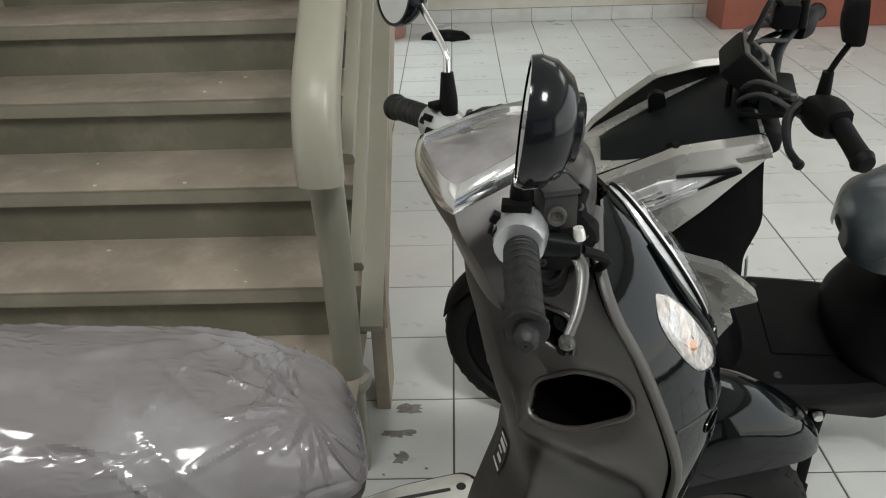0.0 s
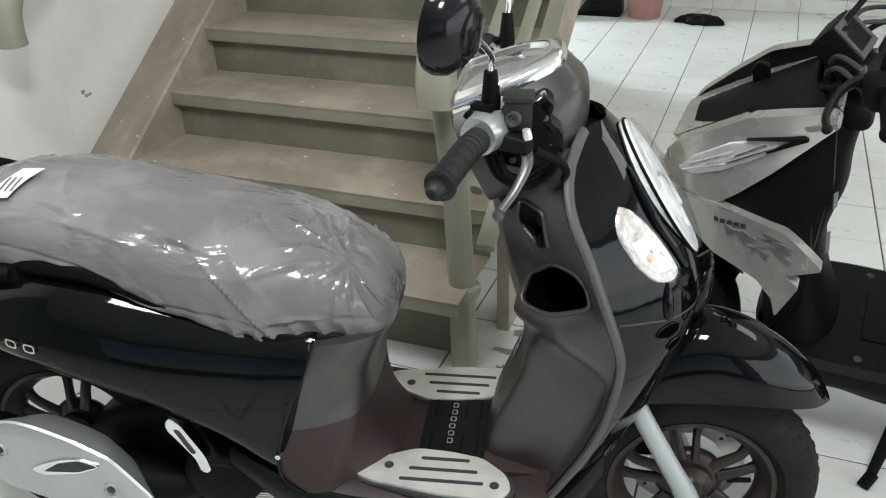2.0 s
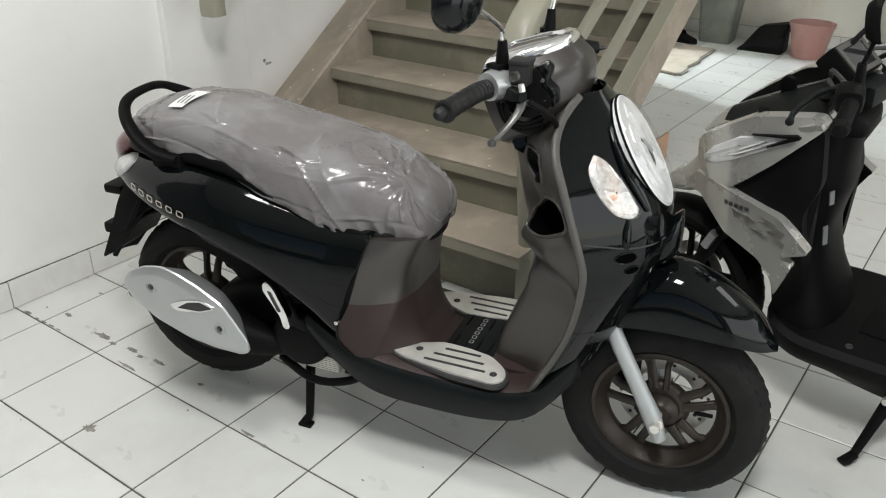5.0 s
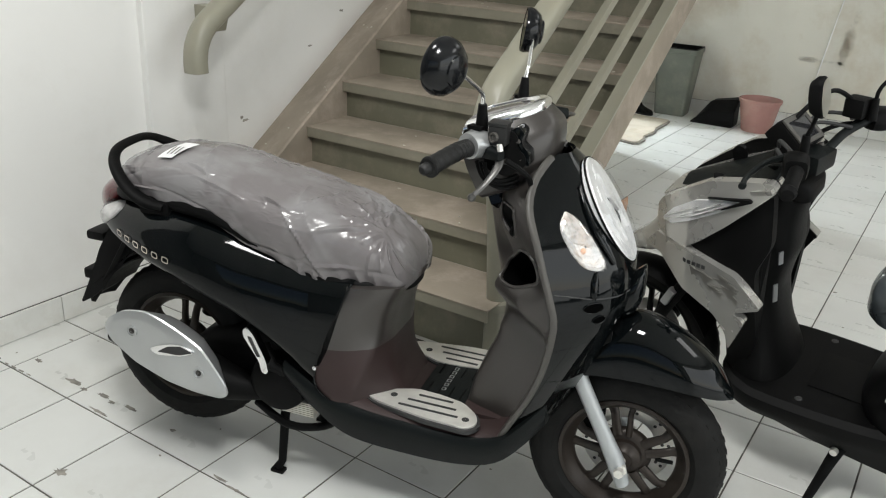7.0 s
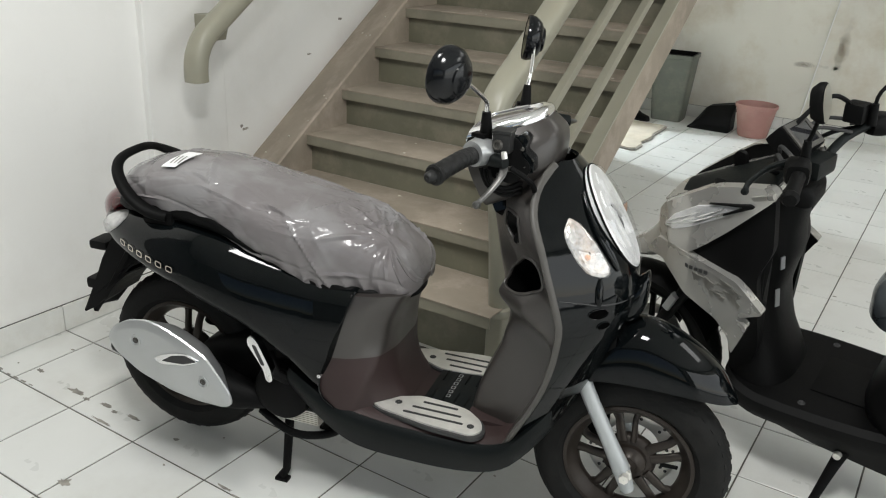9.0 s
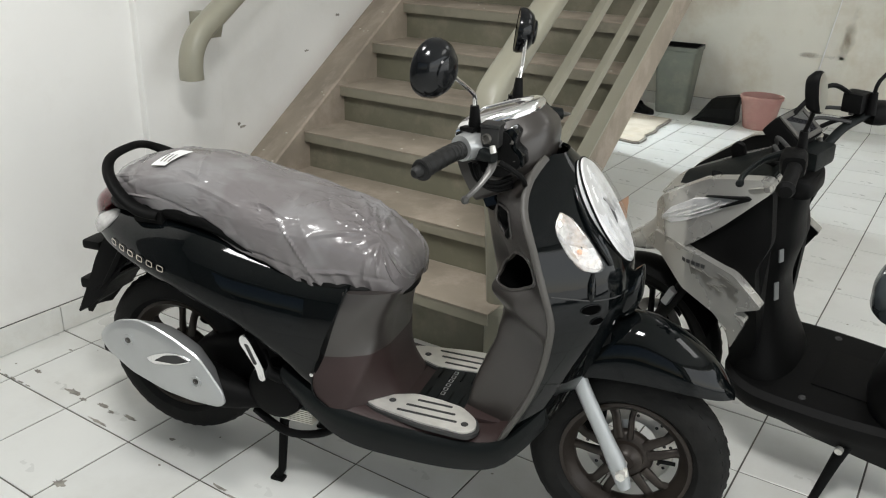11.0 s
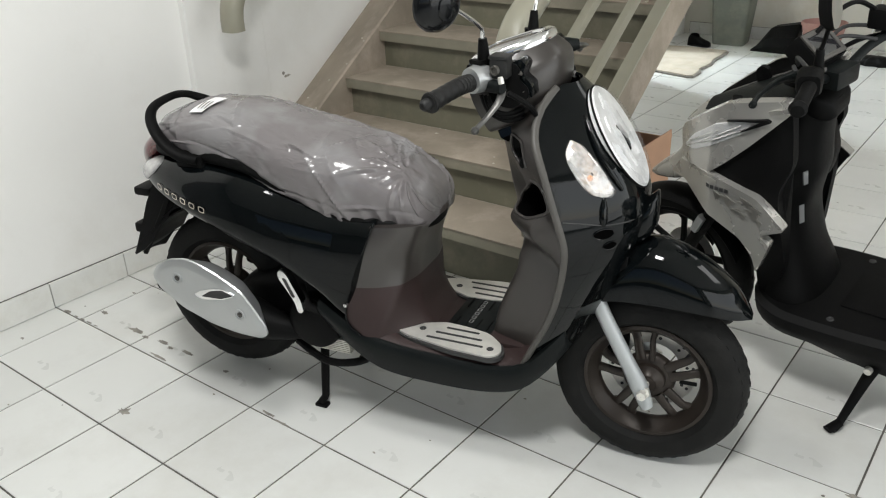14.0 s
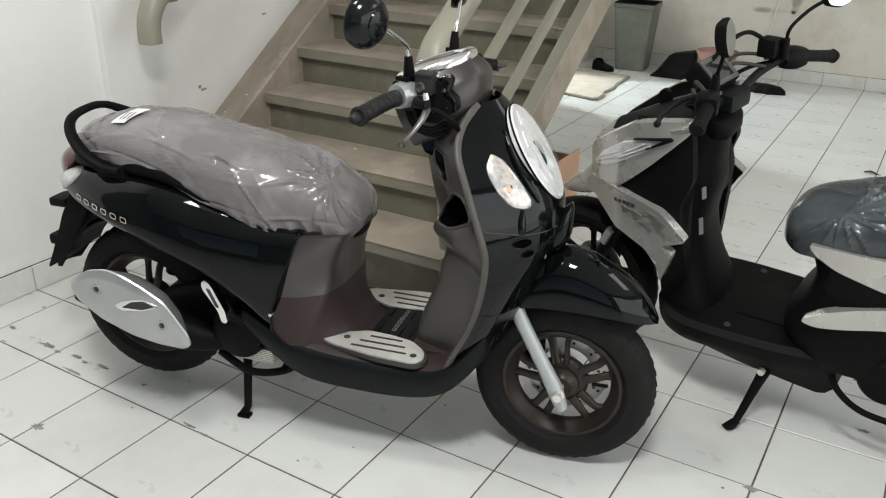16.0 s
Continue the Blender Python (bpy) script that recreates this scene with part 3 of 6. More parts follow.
part("post", pipe([(0.365, 0.955, 0.0), (0.365, 0.955, 0.25)], 0.031, m=16, square=6), M_RAIL, stairs, "newel post with a round collar")
part("post_tube", pipe([(0.365, 0.955, 0.25), (0.37, 0.90, 0.62), (0.375, 0.82, 0.90)], 0.034, m=16, n=8), M_RAIL, stairs)
bm = lathe(bmesh.new(), [(0.033, 0.0), (0.047, 0.006), (0.051, 0.02), (0.047, 0.034), (0.034, 0.04)], (0.365, 0.953, 0.235), (0, 0, 1), 24)
part("collar", bm, M_RAIL, stairs)

# ---- ceiling lamps ----
for tx, ty, watts, size in PANELS:
    h = size / 2 + 0.02
    lamp = empty("panel_lamp", pose(tx, ty, 3.03), "white square panel lamp under the ceiling", "lamp", "ceiling lamps")
    part("housing", boxed(-h - 0.02, h + 0.02, -h - 0.02, h + 0.02, 0.03, 0.068, bevel=0.01), M_WHITE, lamp)
    part("diffuser", boxed(-h, h, -h, h, 0.018, 0.030, bevel=0.003), M_LAMP, lamp)

# ---- parked scooter in gloss black and brown ----
def wheel(parent, name, centre, r_tyre, width, r_rim, pairs, rim_mat, phase=0.454, tread=True):
    """Cast wheel: rim and hub, with tyre and spokes as its parts."""
    c = Vector(centre)
    h = width / 2
    bm = bmesh.new()
    rw = h * 0.72
    lathe(bm, [(r_rim + 0.006, -rw), (r_rim + 0.008, -rw * 0.8), (r_rim - 0.008, -rw * 0.65), (r_rim - 0.018, -rw * 0.3), (r_rim - 0.020, 0), (r_rim - 0.018, rw * 0.3),
               (r_rim - 0.008, rw * 0.65), (r_rim + 0.008, rw * 0.8), (r_rim + 0.006, rw), (r_rim - 0.003, rw * 1.02), (r_rim - 0.012, rw * 0.6), (r_rim - 0.024, rw * 0.3), (r_rim - 0.028, 0), (r_rim - 0.024, -rw * 0.3), (r_rim - 0.012, -rw * 0.6), (r_rim - 0.003, -rw * 1.02), (r_rim + 0.006, -rw)], c, m=64)
    lathe(bm, [(0.001, -h * 0.85), (0.022, -h * 0.85), (0.026, -h * 0.7), (0.042, -h * 0.55), (0.046, 0), (0.042, h * 0.55), (0.026, h * 0.8), (0.001, h * 0.82)], c, m=32)
    ob = part(name, bm, rim_mat, parent)
    prof = []
    for i in range(21):
        a = math.pi * (i / 20) * 1.16 - math.pi * 0.08
        rr = r_rim - 0.002 + (r_tyre - r_rim) * 0.5
        prof.append((rr + (r_tyre - rr) * math.copysign(abs(math.sin(a)) ** 0.95, math.sin(a)) if math.sin(a) > 0 else rr + (r_tyre - rr) * math.sin(a) * 1.9, -h * math.copysign(abs(math.cos(a)) ** 0.95, math.cos(a))))
    prof = [(r_rim + 0.003, -rw * 0.8)] + prof + [(r_rim + 0.003, rw * 0.8)]
    part("tyre", lathe(bmesh.new(), prof, c, m=96), M_RUBBER, ob)
    if tread:
        # raised tread blocks on both shoulders, slanted
        bm = bmesh.new()
        for side in (-1, 1):
            for k in range(44):
                a0 = 2 * math.pi * (k + (0.5 if side > 0 else 0)) / 44
                quad = []
                for da, f in ((0, 0.12), (0.075, 0.12), (0.165, 0.74), (0.09, 0.74)):
                    off = side * h * f
                    rad = r_tyre - (r_tyre - r_rim) * 0.5 * (1 - math.sqrt(max(0, 1 - abs(f) ** 2.05))) + 0.0022
                    t = a0 + da * 0.75
                    quad.append((c.x + rad * math.cos(t), c.y + off, c.z + rad * math.sin(t)))
                low = [(c.x + (q[0] - c.x) * 0.975, q[1], c.z + (q[2] - c.z) * 0.975) for q in quad]
                hi, lo = [bm.verts.new(q) for q in quad], [bm.verts.new(q) for q in low]
                bm.faces.new(hi)
                for i in range(4):
                    bm.faces.new((hi[i], lo[i], lo[(i + 1) % 4], hi[(i + 1) % 4]))
        part("tread", bm, M_RUBBER, ob, "", False)
    # spokes in pairs that open out into the rim
    lathe_bm = lathe(bmesh.new(), [(0.044, -0.017), (0.060, -0.012), (0.066, -0.004), (0.066, 0.006), (0.060, 0.012), (0.044, 0.016)], c, m=40)
    part("hub_flange", lathe_bm, rim_mat, ob)
    for k in range(pairs):
        a = phase + 2 * math.pi * k / pairs
        d, e = Vector((math.cos(a), 0, math.sin(a))), Vector((-math.sin(a), 0, math.cos(a)))
        for s in (-1, 1):
            run = [(0.052, 0.013, -0.010), (0.080, 0.0165, -0.010), (0.105, 0.0185, -0.008), (r_rim - 0.036, 0.0215, -0.004), (r_rim - 0.024, 0.027, 0.0), (r_rim - 0.017, 0.040, 0.0)]
            part("spoke", pipe([c + d * q + e * s * w + Vector((0, o, 0)) for q, w, o in run], [0.0085, 0.0075, 0.007, 0.0075, 0.009, 0.006], m=10, ry=0.0125, square=3, n=14), rim_mat, ob)
    # valve stem
    part("valve", pipe([c + Vector((r_rim - 0.035, -0.004, 0.0)), c + Vector((r_rim - 0.075, -0.012, 0.004))], 0.005, m=8), M_PLASTIC, ob)
    return ob


def perforated_disc(bm, c, r, off, holes=22):
    lathe(bm, [(r * 0.62, off - 0.002), (r, off - 0.002), (r, off + 0.002), (r * 0.62, off + 0.002), (r * 0.62, off - 0.002)], c, m=44)
    return bm


SCOOT = pose(-0.206, 0.173, 0, 0, 0, 13.6)
scooter = empty("motor_scooter", SCOOT, "gloss black retro scooter with brown panels and a plastic-wrapped seat", "scooter")
RA, FA = (0.0, 0.0, 0.262), (1.251, 0.0, 0.2375)
wheel(scooter, "rear_wheel", RA, 0.245, 0.112, 0.158, 5, M_RIM, 0.2)
wheel(scooter, "front_wheel", FA, 0.2375, 0.102, 0.151, 5, M_RIM)
disc = part("brake_disc", perforated_disc(bmesh.new(), FA, 0.112, 0.042), M_STEEL, scooter, "perforated steel brake disc")
for k in range(20):
    a = 2 * math.pi * k / 20
    for r in (0.086, 0.101):
        q = Vector(FA) + Vector((math.cos(a + r * 20) * r, 0.042, math.sin(a + r * 20) * r))
        if (k + (r > 0.09)) % 2:
            part("drill_hole", lathe(bmesh.new(), [(0.0005, -0.003), (0.0042, -0.003), (0.0042, 0.003), (0.0005, 0.003)], q, m=8), M_DARKMARK, disc)

# rear body in gloss black, rows: u, half width, bottom, top, widest
SEAM = table([(0.29, 0.605), (0.307, 0.580), (0.327, 0.532), (0.362, 0.507), (0.426, 0.515), (0.504, 0.541), (0.572, 0.571), (0.627, 0.587), (0.65, 0.59)])
BODY_ROWS = [(-0.215, 0.045, 0.625, 0.66, 0.5), (-0.19, 0.085, 0.605, 0.69, 0.5), (-0.13, 0.135, 0.588, 0.712, 0.48), (-0.03, 0.182, 0.56, 0.728, 0.42), (0.08, 0.212, 0.535, 0.732, 0.36), (0.20, 0.222, 0.498, 0.722, 0.32), (0.30, 0.218, 0.455, 0.698, 0.32), (0.40, 0.207, 0.392, 0.665, 0.34), (0.47, 0.198, 0.345, 0.643, 0.36),
             (0.53, 0.195, 0.305, 0.632, 0.38)]


def body_power(u):
    return float(np.interp(u, (-0.05, 0.1, 0.3, 0.45, 0.53), (2.5, 2.3, 2.4, 3.0, 4.2)))


bm = loft_u(BODY_ROWS, 60, 56, body_power)
for v in bm.verts:
    if v.co.x > 0.33:
        v.co.x = 0.33 + (v.co.x - 0.33) / 0.2 * (SEAM(v.co.z) - 0.33)
part("body_cover", bm, M_BLACK, scooter, "gloss black rear body cover")
# raised crease and dark seam line under the seat
part("seat_base", loft_u([(-0.16, 0.06, 0.70, 0.735, 0.5), (-0.08, 0.125, 0.70, 0.755, 0.5), (0.1, 0.150, 0.70, 0.765, 0.5), (0.22, 0.156, 0.685, 0.745, 0.5), (0.36, 0.158, 0.63, 0.69, 0.5), (0.5, 0.156, 0.59, 0.645, 0.5), (0.61, 0.135, 0.578, 0.628, 0.5), (0.675, 0.085, 0.576, 0.62, 0.5), (0.695, 0.04, 0.578, 0.61, 0.5)], 40, 28, 3), M_PLASTIC, scooter, "black seat base edge")
SEAT_ROWS = [(-0.130, 0.03, 0.735, 0.765, 0.5), (-0.120, 0.075, 0.73, 0.80, 0.45), (-0.08, 0.115, 0.725, 0.821, 0.42), (0.0, 0.140, 0.728, 0.844, 0.40), (0.10, 0.150, 0.726, 0.850, 0.40), (0.22, 0.156, 0.708, 0.833, 0.40), (0.34, 0.164, 0.664, 0.806, 0.42), (0.46, 0.166, 0.628, 0.786, 0.44), (0.555, 0.150, 0.612, 0.763, 0.45),
             (0.62, 0.130, 0.602, 0.732, 0.45), (0.666, 0.114, 0.598, 0.700, 0.45), (0.690, 0.098, 0.598, 0.672, 0.45), (0.701, 0.072, 0.60, 0.645, 0.45), (0.706, 0.03, 0.605, 0.625, 0.5)]
seat = part("seat", loft_u([(u, hw - 0.008, lo + 0.004, hi - 0.008, mid) for u, hw, lo, hi, mid in SEAT_ROWS], 44, 32, 2.5), M_SEAT, scooter, "dark brown vinyl seat")
part("plastic_cover", film_cover(SEAT_ROWS, lambda u: float(np.interp(u, (0.3, 0.5, 0.6), (0.02, 0.012, -0.004))), 0.0095, (0.635, 0.05), reach=(0.045, 0.10)), M_FILM, seat, "crumpled milky plastic film wrapped over the seat", angle=16)
# white label near the seat's rear
def on_seat(u, v):
    rows = np.array(curve_keys(SEAT_ROWS, 80))
    hw, lo, hi, mid = (np.interp(u, rows[:, 0], rows[:, k]) for k in (1, 2, 3, 4))
    c = lo + (hi - lo) * mid
    return c + (hi - c) * (1 - min(1, abs(v / hw)) ** 2.5) ** (1 / 2.5)


part("label", sheet(lambda s, t: (0.034 + 0.042 * s + 0.02 * (t - 0.5), -0.108 + 0.09 * t, on_seat(0.034 + 0.042 * s + 0.02 * (t - 0.5), -0.108 + 0.09 * t) + 0.009), 3, 12, 0.0008), M_WHITE, seat, "white paper label on the plastic")
for k in range(3):
    part("print_bar", sheet(lambda s, t, k=k: (0.042 + 0.011 * k + 0.003 * s, -0.095 + 0.04 * t, on_seat(0.042 + 0.011 * k, -0.095 + 0.04 * t) + 0.0105), 1, 5, 0.0004), M_GREYMARK, seat)

# tail: lamp, indicators, rear mudguard, plate holder
part("tail_lamp", loft_u([(-0.235, 0.02, 0.655, 0.68, 0.5), (-0.215, 0.055, 0.64, 0.715, 0.5), (-0.17, 0.09, 0.655, 0.745, 0.5), (-0.12, 0.10, 0.70, 0.752, 0.5)], 16, 24, 2.6), M_RED, scooter, "red tail lamp lens")
bm = sheet(lambda s, t: (-0.17 - 0.15 * t - 0.012 * t * t + 0.03 * (2 * s - 1) ** 2, (2 * s - 1) * (0.08 - 0.03 * t), 0.57 - 0.225 * t), 8, 10, 0.012)
part("rear_mudguard", bm, M_PLASTIC, scooter, "black rear mudguard")
part("mudguard_web", prism(bmesh.new(), rounded([(-0.19, 0.61), (-0.212, 0.573), (-0.241, 0.525), (-0.262, 0.477), (-0.305, 0.39), (-0.332, 0.338), (-0.285, 0.366), (-0.233, 0.413), (-0.185, 0.468), (-0.148, 0.514), (-0.09, 0.545), (-0.05, 0.60)], 0.012, 3), -0.06, 0.06, bevel=0.008), M_PLASTIC, scooter)
part("plate_holder", boxed(-0.305, -0.245, -0.036, 0.036, 0.535, 0.562, bevel=0.011), M_PLASTIC, scooter)
part("reflector_bracket", boxed(-0.332, -0.285, -0.035, 0.035, 0.408, 0.44, bevel=0.010), M_PLASTIC, scooter)
part("inner_fender", sheet(lambda s, t: (0.275 * math.cos(radians(20 + 130 * t)), (2 * s - 1) * 0.07, 0.262 + 0.275 * math.sin(radians(20 + 130 * t)) * 1.04), 4, 16, 0.004), M_PLASTIC, scooter)
# grab rail
g = [(0.06, -0.142, 0.722), (0.01, -0.150, 0.731), (-0.039, -0.150, 0.757), (-0.085, -0.132, 0.792), (-0.118, -0.10, 0.817), (-0.130, -0.06, 0.835), (-0.122, 0.0, 0.845)]
g = g + [(u, -v, w) for u, v, w in g[-2::-1]]
part("grab_rail", pipe(g, [0.021, 0.023, 0.021, 0.018, 0.015, 0.012, 0.011, 0.012, 0.015, 0.018, 0.021, 0.023, 0.021], m=16, n=50, ry=0.013), M_PLASTIC, scooter, "matt black grab rail")
for s in (-1, 1):
    part("grab_foot", boxed(-0.01, 0.075, s * 0.135 - 0.018, s * 0.135 + 0.018, 0.70, 0.735, bevel=0.006), M_PLASTIC, scooter)

# badge on each side: plain shapes in pale gold
BODY = np.array(curve_keys(BODY_ROWS, 60))


def body_v(u, w):
    hw, lo, hi, mid = (np.interp(u, BODY[:, 0], BODY[:, k]) for k in (1, 2, 3, 4))
    c, p = lo + (hi - lo) * mid, body_power(u)
    return hw * (1 - min(1, abs((w - c) / ((hi - c) if w > c else (c - lo)))) ** p) ** (1 / p)


for s in (-1, 1):
    for k in range(6):
        u, w = -0.076 + 0.0345 * k, 0.643 - 0.0052 * k
        def badge(a, b, u=u, w=w, s=s):
            uu, ww = u + 0.021 * a, w - 0.008 + 0.016 * b - 0.15 * 0.021 * a
            return (uu, s * (body_v(uu, ww) + 0.004), ww)
        out = []
        bm = bmesh.new()
        pts = rounded([(0, 0), (1, 0), (1, 1), (0, 1)], 0.3, 3)
        ring_o = [bm.verts.new(badge(a, b)) for a, b in pts]
        ring_i = [bm.verts.new(badge(0.5 + (a - 0.5) * 0.74, 0.5 + (b - 0.5) * 0.66)) for a, b in pts]
        for i in range(len(pts)):
            j = (i + 1) % len(pts)
            bm.faces.new((ring_o[i], ring_o[j], ring_i[j], ring_i[i]))
        part("badge", bm, M_LETTER, scooter)

# clear indicator lens let into each rear corner of the body
REARLEAF = rounded([(-0.182, 0.640), (-0.187, 0.655), (-0.15, 0.686), (-0.117, 0.702), (-0.088, 0.706), (-0.076, 0.697), (-0.094, 0.674), (-0.150, 0.636), (-0.168, 0.631)], 0.012, 3)
for s in (-1, 1):
    mid_u, mid_w = -0.13, 0.67

    def rear_ring(k, off, s=s):
        out = []
        for u, w in REARLEAF:
            uu, ww = mid_u + (u - mid_u) * k, mid_w + (w - mid_w) * k
            out.append(Vector((uu - off * 0.5, s * (body_v(uu, ww) + off), ww + off * 0.2)))
        return out
    part("rear_indicator", rings_bm([rear_ring(k, off) for k, off in ((1.03, -0.002), (1.0, 0.004), (0.85, 0.007), (0.5, 0.009), (0.03, 0.0095))]), M_REARLENS, scooter, "clear rear indicator lens")

# muffler with silver heat shield on the right
SHIELD = [(-0.087, 0.402), (-0.066, 0.437), (-0.016, 0.465), (0.042, 0.475), (0.088, 0.464), (0.150, 0.438), (0.214, 0.402), (0.246, 0.359), (0.277, 0.315), (0.287, 0.284), (0.262, 0.268), (0.180, 0.268), (0.100, 0.280), (0.004, 0.314), (-0.068, 0.364)]
CREST = [(-0.070, 0.402), (-0.052, 0.424), (-0.012, 0.444), (0.036, 0.450), (0.080, 0.440), (0.136, 0.416), (0.190, 0.382), (0.224, 0.342), (0.254, 0.304), (0.262, 0.286), (0.246, 0.281), (0.182, 0.287), (0.106, 0.301), (0.018, 0.334), (-0.050, 0.376)]
so, sc = rounded(SHIELD, 0.016, 4), rounded(CREST, 0.016, 4)
bm = bmesh.new()
rings(bm, [[Vector((0.1 + (a - 0.1) * f, v, 0.37 + (b - 0.37) * f)) for a, b in [(x * k + y * (1 - k), p * k + q * (1 - k)) for (x, p), (y, q) in zip(so, sc)]] for v, k, f in ((-0.17, 0.9, 0.62), (-0.20, 0.97, 0.78), (-0.228, 1.0, 0.93), (-0.238, 1.0, 0.985), (-0.2425, 0.85, 1.0), (-0.2480, 0.15, 1.0), (-0.2488, -0.15, 1.0))])
ob = part("exhaust_shield", bm, M_SILVER, scooter, "silver painted exhaust heat shield", angle=22)
for u, w in ((0.009, 0.412), (0.204, 0.335)):
    part("bolt_cup", lathe(bmesh.new(), [(0.0165, 0.0), (0.0165, -0.0035), (0.0125, -0.0035), (0.0125, 0.003), (0.001, 0.003)], (u, -0.2485, w), m=24), M_SILVER, ob)
    part("bolt", lathe(bmesh.new(), [(0.001, -0.004), (0.0045, -0.004), (0.0045, -0.001), (0.008, -0.0015), (0.0085, 0.003)], (u, -0.2485, w), m=12), M_TRIM, ob, "dull steel bolt")
part("vent", prism(bmesh.new(), rounded([(0.060, 0.374), (0.090, 0.390), (0.128, 0.402), (0.160, 0.406), (0.200, 0.392), (0.156, 0.373), (0.084, 0.362)], 0.010), -0.2525, -0.238, bevel=0.0025), M_CHROME, ob, "bright rim of the vent slot")
part("vent_slot", prism(bmesh.new(), rounded([(0.086, 0.372), (0.118, 0.393), (0.158, 0.402), (0.193, 0.391), (0.152, 0.3755)], 0.006), -0.2532, -0.238), M_DARKMARK, ob)
part("muffler", pipe([(-0.11, -0.155, 0.36), (0.16, -0.15, 0.27), (0.30, -0.12, 0.24), (0.40, -0.06, 0.22)], [0.05, 0.058, 0.03, 0.018], m=18, n=16), M_PLASTIC, scooter)

# engine and swing arm
part("crankcase", loft_u([(0.045, 0.05, 0.22, 0.30, 0.5), (0.12, 0.085, 0.20, 0.36, 0.5), (0.26, 0.11, 0.19, 0.40, 0.5), (0.40, 0.12, 0.20, 0.42, 0.5), (0.50, 0.10, 0.24, 0.40, 0.5)], 16, 18, 3.5), M_PLASTIC, scooter)
bm = lathe(bmesh.new(), [(0.001, -0.03), (0.05, -0.03), (0.075, -0.018), (0.08, 0.0), (0.08, 0.03)], (0.37, -0.135, 0.29), m=32)
part("fan_cover", bm, M_PLASTIC, scooter)
for k in range(7):
    z = 0.205 + 0.006 * k
    part("cooling_fin", boxed(0.35, 0.47, -0.14, 0.05, z, z + 0.003, bevel=0.001), M_STEEL, scooter)
part("belt_cover", loft_u([(0.03, 0.02, 0.21, 0.28, 0.5), (0.08, 0.035, 0.19, 0.32, 0.5), (0.2, 0.04, 0.20, 0.36, 0.5), (0.40, 0.035, 0.20, 0.36, 0.5), (0.46, 0.015, 0.23, 0.33, 0.5)], 16, 16, 3), M_PLASTIC, scooter).location = (0, 0.12, 0)
part("shock", pipe([(-0.01, 0.105, 0.30), (0.09, 0.13, 0.56)], 0.022, m=12), M_PLASTIC, scooter)
part("exhaust_guard", pipe([(0.29, -0.12, 0.20), (0.40, -0.15, 0.175), (0.50, -0.14, 0.19), (0.55, -0.10, 0.22)], 0.011, m=10, n=16), M_PLASTIC, scooter)
# folding passenger peg
for s in (-1, 1):
    peg = part("footpeg", prism(bmesh.new(), rounded([(0.305, 0.448), (0.318, 0.472), (0.338, 0.452), (0.372, 0.385), (0.378, 0.35), (0.36, 0.345), (0.352, 0.38), (0.318, 0.43)], 0.01), s * 0.178, s * 0.202, bevel=0.004), M_CHROME, scooter, "bright folded passenger footpeg")
    part("slot", prism(bmesh.new(), rounded([(0.322, 0.445), (0.332, 0.443), (0.356, 0.392), (0.347, 0.392)], 0.004), s * 0.177, s * 0.2035), M_DARKMARK, peg)
    part("peg_bracket", pipe([(0.34, s * 0.15, 0.40), (0.375, s * 0.18, 0.36), (0.40, s * 0.15, 0.33)], 0.014, m=10), M_PLASTIC, scooter)
# centre stand
for s in (-1, 1):
    part("stand_leg", pipe([(0.375, s * 0.115, 0.215), (0.362, s * 0.122, 0.03), (0.352, s * 0.130, 0.010)], [0.013, 0.011, 0.013], m=10), M_PLASTIC, scooter)
    part("stand_foot", boxed(0.336, 0.374, s * 0.132 - 0.012, s * 0.132 + 0.012, 0.0, 0.010, bevel=0.003), M_PLASTIC, scooter)
part("stand_bar", pipe([(0.375, -0.115, 0.20), (0.375, 0.115, 0.20)], 0.013, m=10), M_PLASTIC, scooter)

# panel below the seat, its brown foot, floorboard and side skirts
def neck_row(w):
    f = table([(0.30, 0.715), (0.318, 0.700), (0.335, 0.686), (0.36, 0.670), (0.40, 0.659), (0.44, 0.656), (0.48, 0.657), (0.526, 0.664), (0.57, 0.680), (0.61, 0.700)])(w)
    r = SEAM(w) - 0.012
    hr = table([(0.30, 0.203), (0.36, 0.199), (0.44, 0.193), (0.52, 0.190), (0.58, 0.178), (0.625, 0.158)])(w)
    uc = table([(0.30, 0.592), (0.33, 0.600), (0.36, 0.610), (0.40, 0.624), (0.44, 0.636), (0.465, 0.643), (0.49, 0.647), (0.526, 0.655), (0.57, 0.672), (0.61, 0.692)])(w)
    hf = table([(0.30, 0.194), (0.33, 0.190), (0.36, 0.182), (0.40, 0.164), (0.44, 0.138), (0.465, 0.122), (0.49, 0.115), (0.526, 0.114), (0.57, 0.116), (0.61, 0.112)])(w)
    hm = table([(0.30, 0.085), (0.36, 0.080), (0.44, 0.066), (0.49, 0.062), (0.526, 0.062), (0.61, 0.062)])(w)
    return f, r, hr, hf, uc, hm


def neck(w0, w1, n):
    """Flat sides, a crisp rounded corner and a hollow front with a waist."""
    bm = bmesh.new()
    loops = []
    for w in np.linspace(w0, w1, n):
        f, r, hr, hf, uc, hm = neck_row(w)
        half = [(r, hr), (r + (uc - r) * 0.55, hr + (hf - hr) * 0.34), (uc, hf), (f, hm)]
        loops.append([Vector((u, v, w)) for u, v in rounded(half + [(u, -v) for u, v in half[::-1]], 0.02, 5)])
    rings(bm, loops)
    return bm


part("seat_column", neck(0.446, 0.610, 20), M_BROWNGREY, scooter, "satin brown-grey panel under the seat")
part("column_foot", neck(0.312, 0.446, 14), M_BROWN, scooter, "dark brown foot panel")
